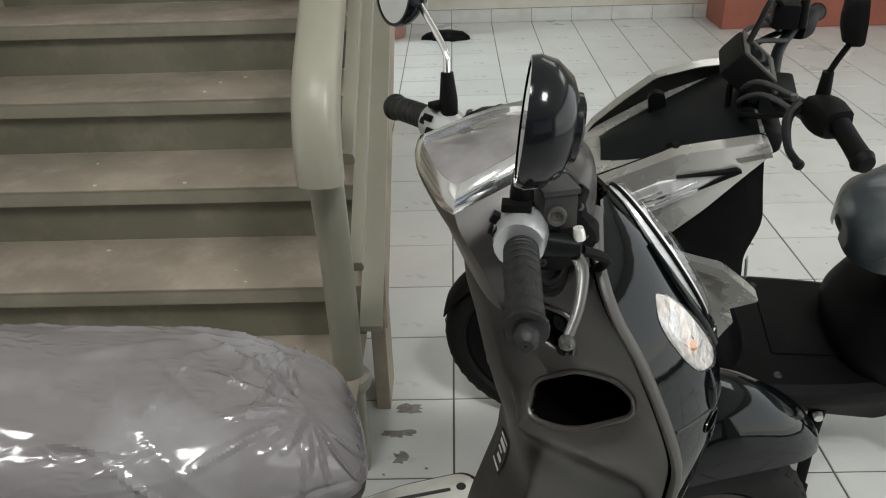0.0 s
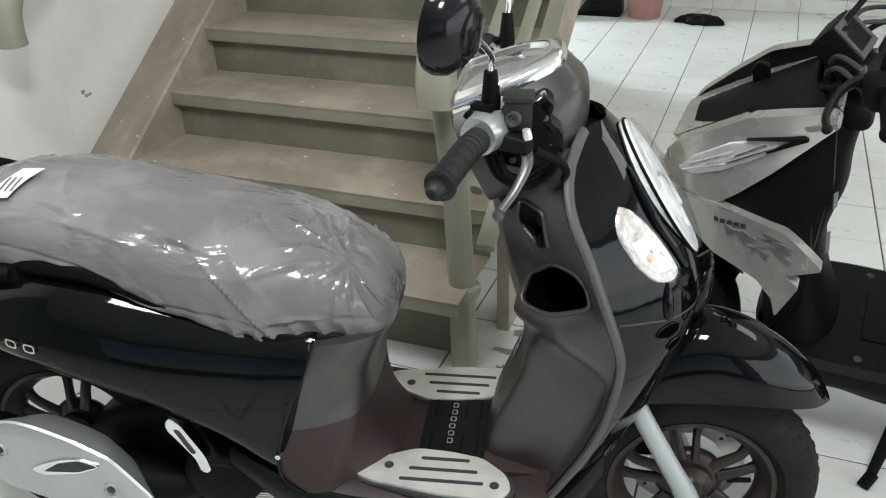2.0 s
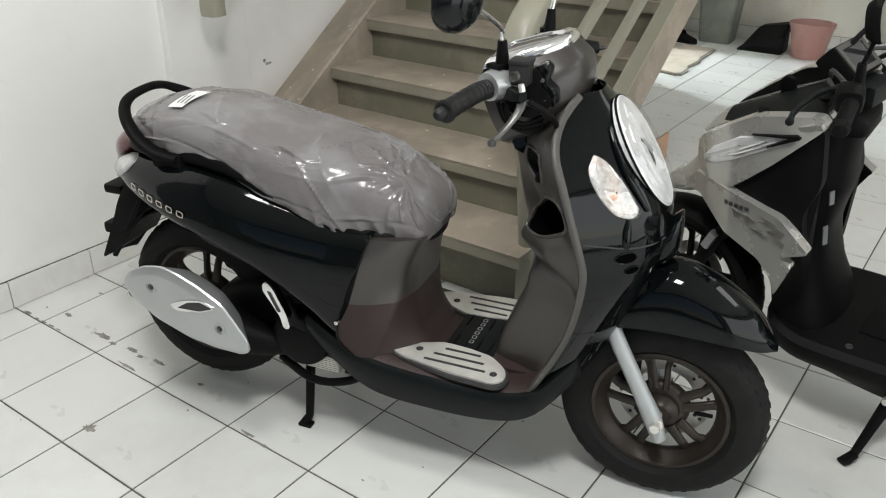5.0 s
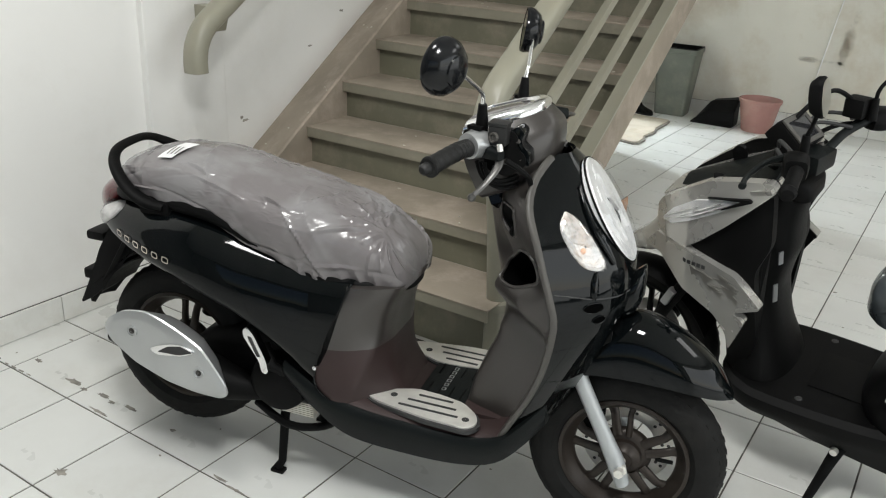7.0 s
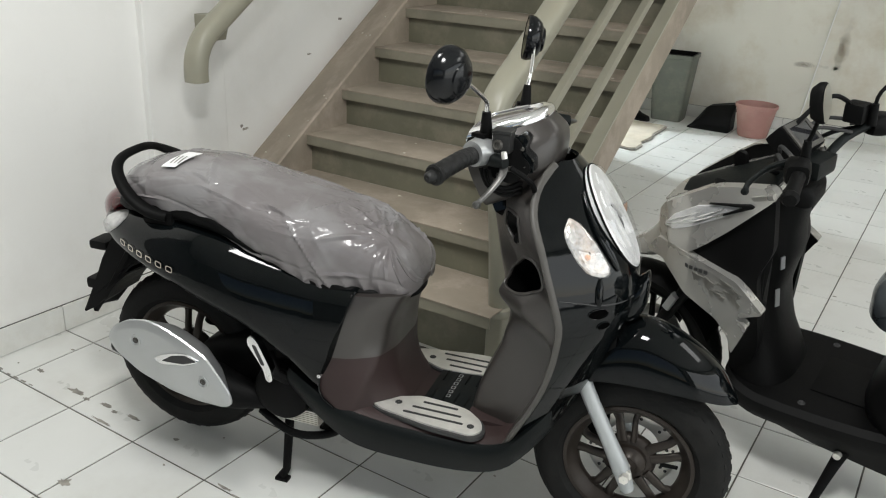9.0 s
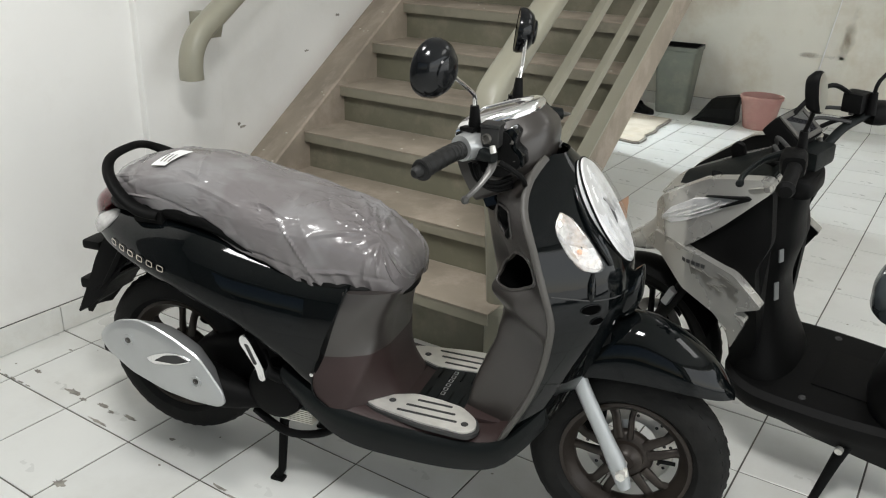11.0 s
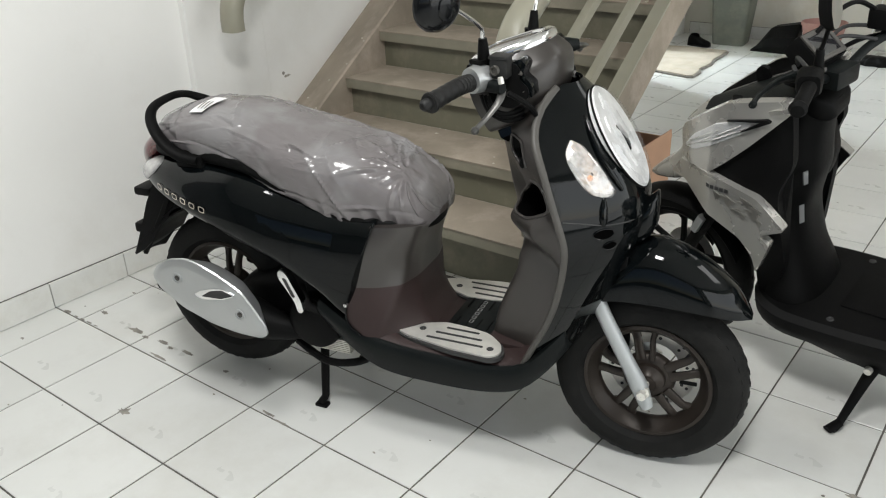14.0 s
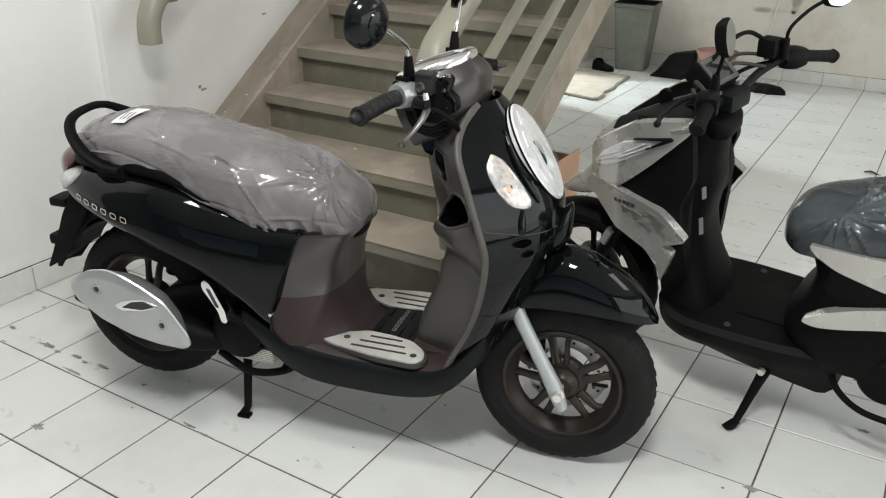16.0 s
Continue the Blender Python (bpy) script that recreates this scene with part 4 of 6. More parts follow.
# piping between black cover and column
for s in (-1, 1):
    pts = [(SEAM(w) - 0.001, s * (neck_row(w)[2] + 0.001), w) for w in (0.622, 0.60, 0.56, 0.50, 0.44, 0.40, 0.36, 0.335, 0.318)]
    part("seam", pipe(pts, 0.0026, m=8, n=24), M_BLACK, scooter)
    part("trim_bolt", lathe(bmesh.new(), [(0.001, -0.006), (0.005, -0.005), (0.006, 0.0), (0.006, 0.006)], (0.508, s * 0.199, 0.398), (0, -s, 0), 12), M_CHROME, scooter, "small bright trim bolt")
FW = table([(0.40, 0.17), (0.5, 0.20), (0.6, 0.208), (0.75, 0.206), (0.88, 0.202), (0.97, 0.198), (1.03, 0.185), (1.09, 0.15)])
FT = table([(0.40, 0.37), (0.5, 0.335), (0.55, 0.320), (0.6, 0.309), (0.68, 0.300), (0.75, 0.297), (0.88, 0.294), (0.97, 0.312), (1.03, 0.37), (1.09, 0.44)])
FB = table([(0.40, 0.315), (0.5, 0.262), (0.6, 0.215), (0.75, 0.205), (0.88, 0.21), (0.97, 0.235), (1.03, 0.29), (1.09, 0.37)])
bm = bmesh.new()
loops = []
for u in np.linspace(0.5, 0.985, 26):
    h, t = FW(u) - 0.012, FT(u) + 0.006
    loops.append([Vector((u, a * h, t + 0.010 * (1 - abs(a) ** 6) + (-0.004 if abs(a) > 0.99 else 0))) for a in np.linspace(-1, 1, 25)] + [Vector((u, a * h, t - 0.05)) for a in np.linspace(1, -1, 9)])
rings(bm, loops)
part("floorboard", bm, M_BROWN, scooter, "dark brown plastic floorboard")
for s in (-1, 1):
    bm = bmesh.new()
    loops = []
    for u in np.linspace(0.40, 1.075, 34):
        h, t, b = FW(u), FT(u), FB(u)
        loops.append([Vector((u, s * y, z)) for y, z in ((h - 0.03, t + 0.003), (h - 0.012, t + 0.004), (h - 0.002, t - 0.006), (h, t - 0.02), (h - 0.002, (t + b) / 2), (h - 0.012, b + 0.008), (h - 0.03, b), (h - 0.12, b - 0.004), (h - 0.12, b + 0.02), (h - 0.04, b + 0.03))])
    rings(bm, loops)
    part("side_skirt", bm, M_SKIRTBLK, scooter, "charcoal plastic side skirt")
part("under_tray", boxed(0.45, 0.98, -0.10, 0.10, 0.21, 0.26, bevel=0.01), M_PLASTIC, scooter)
# ribbed rubber strip with a row of plain marks
part("rubber_strip", boxed(0.735, 0.905, -0.085, 0.085, 0.31, 0.3215, bevel=0.003), M_SKIRTBLK, scooter, "ribbed rubber strip")
for k in range(5):
    for s in (-1, 1):
        part("rib", boxed(0.752 + 0.03 * k, 0.756 + 0.03 * k, s * 0.05 - 0.025, s * 0.05 + 0.025, 0.3213, 0.3238, bevel=0.001), M_PLASTIC, scooter)
for k in range(6):
    w = 0.060 - 0.021 * k
    bm = bmesh.new()
    o = rounded([(0.785, w - 0.007), (0.797, w - 0.007), (0.797, w + 0.007), (0.785, w + 0.007)], 0.003, 2)
    i_ = [(0.791 + (a - 0.791) * 0.62, w + (b - w) * 0.7) for a, b in o]
    vo, vi = [bm.verts.new((a, b, 0.3228)) for a, b in o], [bm.verts.new((a, b, 0.3228)) for a, b in i_]
    for i in range(len(o)):
        j = (i + 1) % len(o)
        bm.faces.new((vo[i], vo[j], vi[j], vi[i]))
    part("badge", bm, M_SILVER, scooter)
# slotted steel step plates
for s in (-1, 1):
    out = rounded([(0.622, s * 0.146), (0.662, s * 0.106), (0.733, s * 0.074), (0.80, s * 0.078), (0.860, s * 0.090), (0.905, s * 0.128), (0.918, s * 0.165), (0.896, s * 0.192), (0.79, s * 0.188), (0.655, s * 0.164)], 0.016)
    bm = prism(bmesh.new(), out, 0.3180, 0.3245, bevel=0.0022, axis="z")
    plate = part("step_plate", bm, M_STEEL, scooter, "brushed steel slotted step plate")
    part("gasket", prism(bmesh.new(), [(0.775 + (a - 0.775) * 1.06, s * 0.13 + (b - s * 0.13) * 1.12) for a, b in out], 0.310, 0.3195, axis="z"), M_DARKMARK, plate)
    for k, (a, b) in enumerate(((0.745, 0.836), (0.726, 0.853), (0.712, 0.866))):
        v = s * (0.100 + 0.028 * k)
        part("slot", prism(bmesh.new(), rounded([(a, v - 0.004), (b, v - 0.004), (b, v + 0.004), (a, v + 0.004)], 0.004, 3), 0.319, 0.3252, axis="z"), M_DARKMARK, plate)
    for u, v in ((0.688, 0.124), (0.886, 0.158)):
        part("hole", lathe(bmesh.new(), [(0.0005, 0.0), (0.009, 0.0), (0.009, 0.0012), (0.0005, 0.0012)], (u, s * v, 0.3242), (0, 0, 1), 12), M_DARKMARK, plate)

# leg shield: black front, grey edge, brown-grey inside
HW = table([(0.235, 0.135), (0.28, 0.165), (0.36, 0.188), (0.45, 0.200), (0.55, 0.212), (0.65, 0.218), (0.74, 0.216), (0.82, 0.201), (0.87, 0.178), (0.90, 0.155), (0.93, 0.122), (0.955, 0.088), (0.975, 0.052)])
UF = table([(0.235, 1.005), (0.29, 1.055), (0.40, 1.118), (0.52, 1.168), (0.62, 1.205), (0.70, 1.216), (0.77, 1.196), (0.84, 1.156), (0.91, 1.108), (0.955, 1.066), (0.98, 1.04)])
UE = table([(0.235, 0.955), (0.28, 0.968), (0.366, 1.006), (0.45, 1.045), (0.534, 1.072), (0.625, 1.086), (0.68, 1.080), (0.80, 1.037), (0.84, 1.019), (0.87, 1.005), (0.90, 0.998), (0.93, 1.0), (0.955, 1.012), (0.98, 1.028)])
UI = table([(0.235, 0.85), (0.30, 0.855), (0.345, 0.862), (0.40, 0.875), (0.469, 0.902), (0.53, 0.925), (0.587, 0.925), (0.66, 0.905), (0.73, 0.888), (0.80, 0.875), (0.86, 0.862), (0.93, 0.86), (0.98, 0.87)])


def front_point(s, w, off=0.0):
    h, f, e = HW(w), UF(w), UE(w)
    k = 1 - abs(s) ** 2.9
    return Vector((e + (f - e) * k + off, (h + off * 0.5 * abs(s)) * s, w))


def front_at(v, w, off=0.0):
    return front_point(max(-1, min(1, v / HW(w))), w, off)


W0, W1 = 0.245, 0.972
part("front_panel", sheet(lambda s, t: front_point(2 * s - 1, W0 + (W1 - W0) * t), 40, 50, 0.006), M_BLACK, scooter, "gloss black front leg shield")


def inner_point(s, w, lift=0.0):
    h, e, i = HW(w) - 0.012, UE(w) - 0.012, UI(w)
    deep = 1 - abs(s) ** float(np.interp(w, (0.3, 0.52, 0.66, 0.9), (1.6, 1.7, 1.35, 1.5)))
    side = math.exp(-((abs(s) - 0.66) / 0.22) ** 2) * math.exp(-((w - 0.46) / 0.12) ** 2) * 0.055
    # a raised rim, a hollow beside it and a tunnel down the middle
    a = abs(s)
    k = max(0.0, min(1.0, (0.72 - a) / 0.34))
    low = 0.10 * (1 - a) + 0.90 * k * k * (3 - 2 * k) - 0.10 * math.exp(-((a - 0.78) / 0.09) ** 2)
    f = max(0.0, min(1.0, (0.622 - w) / 0.075))
    f = f * f * (3 - 2 * f)
    u = e - (e - i) * (deep + (low - deep) * f) + side * (1 - f)
    # shelf below the pocket and a shallow dish above it, either side of the spine
    g = max(0.0, min(1.0, (a - 0.18) / 0.22)) * max(0.0, min(1.0, (0.98 - a) / 0.2))
    u -= 0.044 * g * math.exp(-((w - 0.654) / 0.042) ** 2)
    u += 0.020 * g * math.exp(-((w - 0.735) / 0.05) ** 2)
    v = h * s
    return (u - lift, v, w)


POCKET = rounded([(-0.066, 0.716), (-0.086, 0.672), (-0.136, 0.676), (-0.178, 0.722), (-0.185, 0.762), (-0.168, 0.776), (-0.128, 0.770)], 0.02, 6)
KEYHOLE = rounded([(-0.088, 0.822), (-0.100, 0.866), (-0.138, 0.860), (-0.136, 0.798), (-0.112, 0.796)], 0.012, 6)


def inside(poly, x, y):
    hit, k = False, len(poly)
    for i in range(k):
        (x0, y0), (x1, y1) = poly[i], poly[i - 1]
        if (y0 > y) != (y1 > y) and x < (x1 - x0) * (y - y0) / (y1 - y0) + x0:
            hit = not hit
    return hit


def on_inner(v, w, lift=0.0):
    return Vector(inner_point(v / (HW(w) - 0.012), w, lift))


bm = sheet(lambda s, t: inner_point(1 - 2 * s, 0.30 + 0.645 * t), 150, 150, 0.003)
gone = [fc for fc in bm.faces if -0.2 < fc.calc_center_median().y < -0.07 and fc.calc_center_median().z > 0.66 and (inside(POCKET, *fc.calc_center_median().yz) or inside(KEYHOLE, *fc.calc_center_median().yz))]
bmesh.ops.delete(bm, geom=gone, context="FACES")
inner = part("inner_shield", bm, M_BROWNGREY, scooter, "satin brown-grey inner leg shield with an open pocket")
# open pocket and key recess: wells with a rounded lip, their shade painted black
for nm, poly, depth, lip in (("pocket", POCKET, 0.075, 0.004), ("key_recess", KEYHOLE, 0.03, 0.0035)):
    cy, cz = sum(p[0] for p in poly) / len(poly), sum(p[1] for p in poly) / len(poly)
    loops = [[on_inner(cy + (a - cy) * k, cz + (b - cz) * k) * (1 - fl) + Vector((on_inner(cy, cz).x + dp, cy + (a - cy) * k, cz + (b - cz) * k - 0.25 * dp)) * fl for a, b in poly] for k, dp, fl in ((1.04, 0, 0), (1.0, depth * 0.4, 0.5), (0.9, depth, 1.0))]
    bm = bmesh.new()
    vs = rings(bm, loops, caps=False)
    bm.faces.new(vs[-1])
    part(nm, bm, M_VOID if nm == "pocket" else M_PLASTIC, inner, "well in the inner shield with its shade painted black")
    part("lip", pipe([on_inner(a, b, 0.0005) for a, b in poly] + [on_inner(*poly[0], 0.0005)], lip, m=8, caps=False), M_BROWNGREY, inner)
part("key_switch", lathe(bmesh.new(), [(0.001, -0.012), (0.010, -0.012), (0.012, -0.006), (0.017, -0.004), (0.018, 0.02)], (0.962, -0.112, 0.838), (1, 0.5, 0), 18), M_SKIRTBLK, scooter, "ignition key switch")
part("bag_hook", pipe([(0.968, -0.122, 0.818), (0.955, -0.124, 0.812), (0.953, -0.124, 0.80), (0.962, -0.122, 0.796)], 0.005, m=8, n=10), M_PLASTIC, scooter, "folding bag hook")
sticker = part("sticker", sheet(lambda s, t: on_inner(0.045 - 0.042 * s, 0.488 + 0.058 * t, 0.0018), 4, 4, 0.0008), M_DARKMARK, scooter, "small printed label")
for a, b, c, d in ((0.1, 0.9, 0.86, 0.94), (0.1, 0.9, 0.06, 0.12), (0.15, 0.85, 0.62, 0.76), (0.15, 0.6, 0.45, 0.52), (0.3, 0.8, 0.26, 0.36)):
    part("print_bar", sheet(lambda s, t, a=a, b=b, c=c, d=d: on_inner(0.045 - 0.042 * (a + (b - a) * s), 0.488 + 0.058 * (c + (d - c) * t), 0.0028), 2, 1, 0.0004), M_WHITE, sticker)
for s in (-1, 1):
    pts = [(UE(w) - 0.004, s * (HW(w) - 0.002), w) for w in np.linspace(0.30, 0.965, 40)]
    part("edge_trim", pipe(pts, 0.0105, m=10, ry=0.007), M_TRIM, scooter, "slim grey trim along the shield edge")
part("floor_trim", boxed(0.86, 0.98, -0.12, 0.12, 0.30, 0.324, bevel=0.01), M_BROWN, scooter)
# headlamp: chrome bowl, clear dome, black eyebrow
lamp_n = Vector((0.847, 0, 0.53)).normalized()
lamp_c = Vector((1.136, 0, 0.847))
up_l = Vector((-0.53, 0, 0.847)).normalized()


def lamp_ring(r1, r2, off, n=40):
    return [lamp_c + Vector((0, 1, 0)) * r1 * math.cos(t) + up_l * r2 * math.sin(t) * (1.0 if math.sin(t) > 0 else 1.05) + lamp_n * off for t in (2 * math.pi * i / n for i in range(n))]


head = part("headlamp", rings_bm([lamp_ring(0.096, 0.123, -0.05), lamp_ring(0.096, 0.123, 0.008), lamp_ring(0.091, 0.118, 0.012), lamp_ring(0.084, 0.110, 0.010), lamp_ring(0.06, 0.082, 0.016), lamp_ring(0.036, 0.05, 0.014), lamp_ring(0.004, 0.006, 0.011)]), M_REFLECTOR, scooter, "round chrome headlamp bowl")
part("rim", pipe([*lamp_ring(0.097, 0.124, 0.006), lamp_ring(0.097, 0.124, 0.006)[0]], 0.0026, m=8, caps=False), M_PLASTIC, head)
part("lens", rings_bm([lamp_ring(0.095 * math.cos(a), 0.122 * math.cos(a), 0.012 + 0.022 * math.sin(a)) for a in np.linspace(0, 1.53, 9)]), M_LENS, head, "clear domed headlamp lens")
# stepped chrome facets behind the lens
for a0, a1, b0, b1 in ((-0.012, 0.020, 0.085, -0.015), (0.022, 0.034, 0.05, -0.06), (-0.040, -0.022, 0.03, -0.075)):
    bm = bmesh.new()
    rings(bm, [[lamp_c + Vector((0, a, 0)) + up_l * b + lamp_n * o for a, b in ((a0, b0), (a1, b0 - 0.02), (a1 - 0.008, b1), (a0 + 0.012, b1 + 0.02))] for o in (0.006, 0.0205)])
    part("facet", bm, M_REFLECTOR, head, "", False)
# indicator lenses
for s in (-1, 1):
    leaf = rounded([(0.139, 0.876), (0.162, 0.852), (0.172, 0.830), (0.175, 0.795), (0.168, 0.764), (0.146, 0.756), (0.130, 0.766), (0.131, 0.80), (0.132, 0.84), (0.134, 0.868)], 0.012, 3)
    lc = (0.150, 0.808)

    def leaf_ring(k, off, s=s, leaf=leaf, lc=lc):
        return [front_at(s * (lc[0] + (a - lc[0]) * k), lc[1] + (b - lc[1]) * k, off) for a, b in leaf]
    bowl = part("indicator", rings_bm([leaf_ring(k, off) for k, off in ((1.0, 0.001), (0.97, 0.004), (0.85, 0.003), (0.5, 0.0015), (0.05, 0.0015))]), M_INDREFL, scooter, "clear indicator with an orange bulb")
    part("lens", rings_bm([leaf_ring(k, off) for k, off in ((1.02, 0.001), (0.99, 0.008), (0.8, 0.012), (0.4, 0.014), (0.03, 0.0145))]), M_LENS, bowl)
    part("bulb", lathe(bmesh.new(), [(0.001, -0.007), (0.0055, -0.005), (0.007, 0.0), (0.0055, 0.005), (0.001, 0.007)], front_at(s * 0.156, 0.800, -0.001), m=14), M_AMBER, bowl)
    part("ridge", pipe([front_at(s * v, w, -0.002) for v, w in ((0.150, 0.757), (0.158, 0.735), (0.163, 0.712), (0.165, 0.698))], [0.004, 0.010, 0.010, 0.005], m=12, n=14), M_BLACK, scooter)
    # black fin between indicator and headlamp, panel joint, two bolt recesses
    part("fin", pipe([front_at(s * v, w, 0.003) for v, w in ((0.085, 0.915), (0.105, 0.88), (0.117, 0.84), (0.118, 0.80), (0.112, 0.765))], [0.003, 0.006, 0.0075, 0.007, 0.004], m=10, n=20), M_BLACK, scooter)
    part("seam", pipe([front_at(s * v, w, 0.0) for v, w in ((0.214, 0.715), (0.19, 0.708), (0.165, 0.70), (0.12, 0.695), (0.06, 0.69))], 0.0018, m=6, n=20), M_DARKMARK, scooter)
    # the recesses are flat discs, their shade given by black colour
    for v, w, rv, rw in ((0.166, 0.680, 0.017, 0.0115), (0.154, 0.650, 0.013, 0.009)):
        ring = [front_at(s * (v + rv * math.cos(t)), w + rw * math.sin(t), 0.0012) for t in np.linspace(0, 2 * math.pi, 24, endpoint=False)]
        bm = bmesh.new()
        bm.faces.new([bm.verts.new(q) for q in ring])
        part("hole", bm, M_VOID, scooter)
        part("hole_rim", pipe(ring + ring[:1], 0.0012, m=6, caps=False), M_BLACK, scooter)
part("front_beak", loft_u([(1.205, 0.05, 0.60, 0.70, 0.5), (1.225, 0.045, 0.615, 0.72, 0.5), (1.238, 0.03, 0.64, 0.73, 0.5), (1.243, 0.008, 0.66, 0.70, 0.5)], 10, 16, 2.5), M_BLACK, scooter)

# front fork and mudguard
for s in (-1, 1):
    part("fork_leg", pipe([(1.118, s * 0.075, 0.50), (1.140, s * 0.075, 0.44), (1.205, s * 0.074, 0.315), (1.238, s * 0.072, 0.25), (1.262, s * 0.07, 0.19)], [0.018, 0.018, 0.0185, 0.022, 0.016], m=16, n=20), M_FORK, scooter, "silver-grey fork leg")
    part("axle_nut", lathe(bmesh.new(), [(0.001, -0.016), (0.012, -0.016), (0.013, 0.0), (0.018, 0.002), (0.018, 0.01)], (1.251, s * 0.088, 0.2375), (0, -s if s < 0 else s, 0), 6), M_STEEL, scooter, "axle nut")
part("axle", pipe([(1.251, -0.09, 0.2375), (1.251, 0.09, 0.2375)], 0.009, m=10), M_STEEL, scooter)
part("caliper", boxed(1.13, 1.19, 0.03, 0.075, 0.25, 0.34, bevel=0.01), M_PLASTIC, scooter)
part("brake_hose", pipe([(1.15, 0.05, 0.34), (1.11, 0.07, 0.45), (1.14, 0.05, 0.56)], 0.005, m=8, n=12), M_PLASTIC, scooter)
MG = table([(1.05, 0.36), (1.09, 0.47), (1.13, 0.545), (1.18, 0.592), (1.24, 0.612), (1.30, 0.600), (1.36, 0.568), (1.42, 0.522), (1.455, 0.478), (1.468, 0.452)])
MH = table([(1.05, 0.07), (1.13, 0.082), (1.24, 0.086), (1.36, 0.078), (1.43, 0.052), (1.468, 0.012)])
ML = table([(1.05, 0.33), (1.10, 0.42), (1.14, 0.452), (1.25, 0.458), (1.36, 0.458), (1.43, 0.45), (1.468, 0.446)])
part("front_mudguard", sheet(lambda s, t: (1.06 + 0.408 * t, MH(1.06 + 0.408 * t) * math.sin((2 * s - 1) * 1.5), ML(1.06 + 0.408 * t) + (MG(1.06 + 0.408 * t) - ML(1.06 + 0.408 * t)) * math.cos((2 * s - 1) * 1.5) ** 0.7), 26, 40, 0.004), M_BLACK, scooter, "gloss black front mudguard")
part("fork_shroud", loft_u([(1.08, 0.07, 0.45, 0.66, 0.5), (1.13, 0.085, 0.46, 0.70, 0.5), (1.19, 0.075, 0.52, 0.70, 0.5)], 8, 18, 3), M_PLASTIC, scooter)

# handlebar
def cowl_ring(w, r, f, h, tilt, k=1.0, lift=0.0, back=0.0):
    """One level of the cowl: flat face to the rider, rounded nose, sloping with height."""
    pts = []
    for a in np.linspace(-1, 1, 13):
        pts.append((r + 0.010 * abs(a) ** 4, h * a))
    for a in np.linspace(1, -1, 27)[1:-1]:
        pts.append((r + 0.014 + (f - r - 0.014) * (1 - abs(a) ** 2.8) ** 0.55, h * math.copysign(abs(a) ** 0.9, a)))
    cu = (r + f) / 2 - back
    return [Vector((cu + (u - cu) * k, v * k, w + tilt * (cu + (u - cu) * k - 0.9) + lift)) for u, v in pts]


bm = bmesh.new()
rings(bm, [cowl_ring(*row) for row in curve_keys([(0.872, 0.874, 0.992, 0.098, 0.42), (0.882, 0.866, 1.006, 0.122, 0.42), (0.92, 0.852, 1.018, 0.138, 0.34), (0.955, 0.838, 1.022, 0.144, 0.30), (0.99, 0.824, 1.018, 0.136, 0.32), (1.012, 0.815, 1.002, 0.122, 0.34), (1.030, 0.813, 0.984, 0.106, 0.36)], 22)])
cowl = part("handlebar_cowl", bm, M_COWL, scooter, "metallic umber handlebar cowl")
TOPROW = (1.030, 0.813, 0.984, 0.106, 0.36)
part("visor", rings_bm([cowl_ring(*TOPROW, 1.0, -0.004), cowl_ring(*TOPROW, 1.014, 0.004), cowl_ring(*TOPROW, 0.985, 0.013), cowl_ring(*TOPROW, 0.93, 0.020, 0.015), cowl_ring(*TOPROW, 0.84, 0.024, 0.03), cowl_ring(*TOPROW, 0.79, 0.022, 0.04), cowl_ring(*TOPROW, 0.78, 0.010, 0.04)]), M_VISOR, scooter, "bright chrome instrument bezel")
bm = bmesh.new()
vs = rings(bm, [cowl_ring(*TOPROW, k, lf, 0.04) for k, lf in ((0.795, 0.015), (0.6, 0.021), (0.3, 0.024), (0.03, 0.0245))], caps=False)
bm.faces.new(vs[-1])
part("display", bm, M_LCD, scooter, "glossy instrument display")
part("cowl_base", rings_bm([cowl_ring(*row) for row in ((0.835, 0.896, 1.000, 0.080, 0.30), (0.852, 0.886, 1.008, 0.100, 0.38), (0.8715, 0.877, 0.990, 0.096, 0.42))]), M_BLACK, scooter, "black lower cowl")
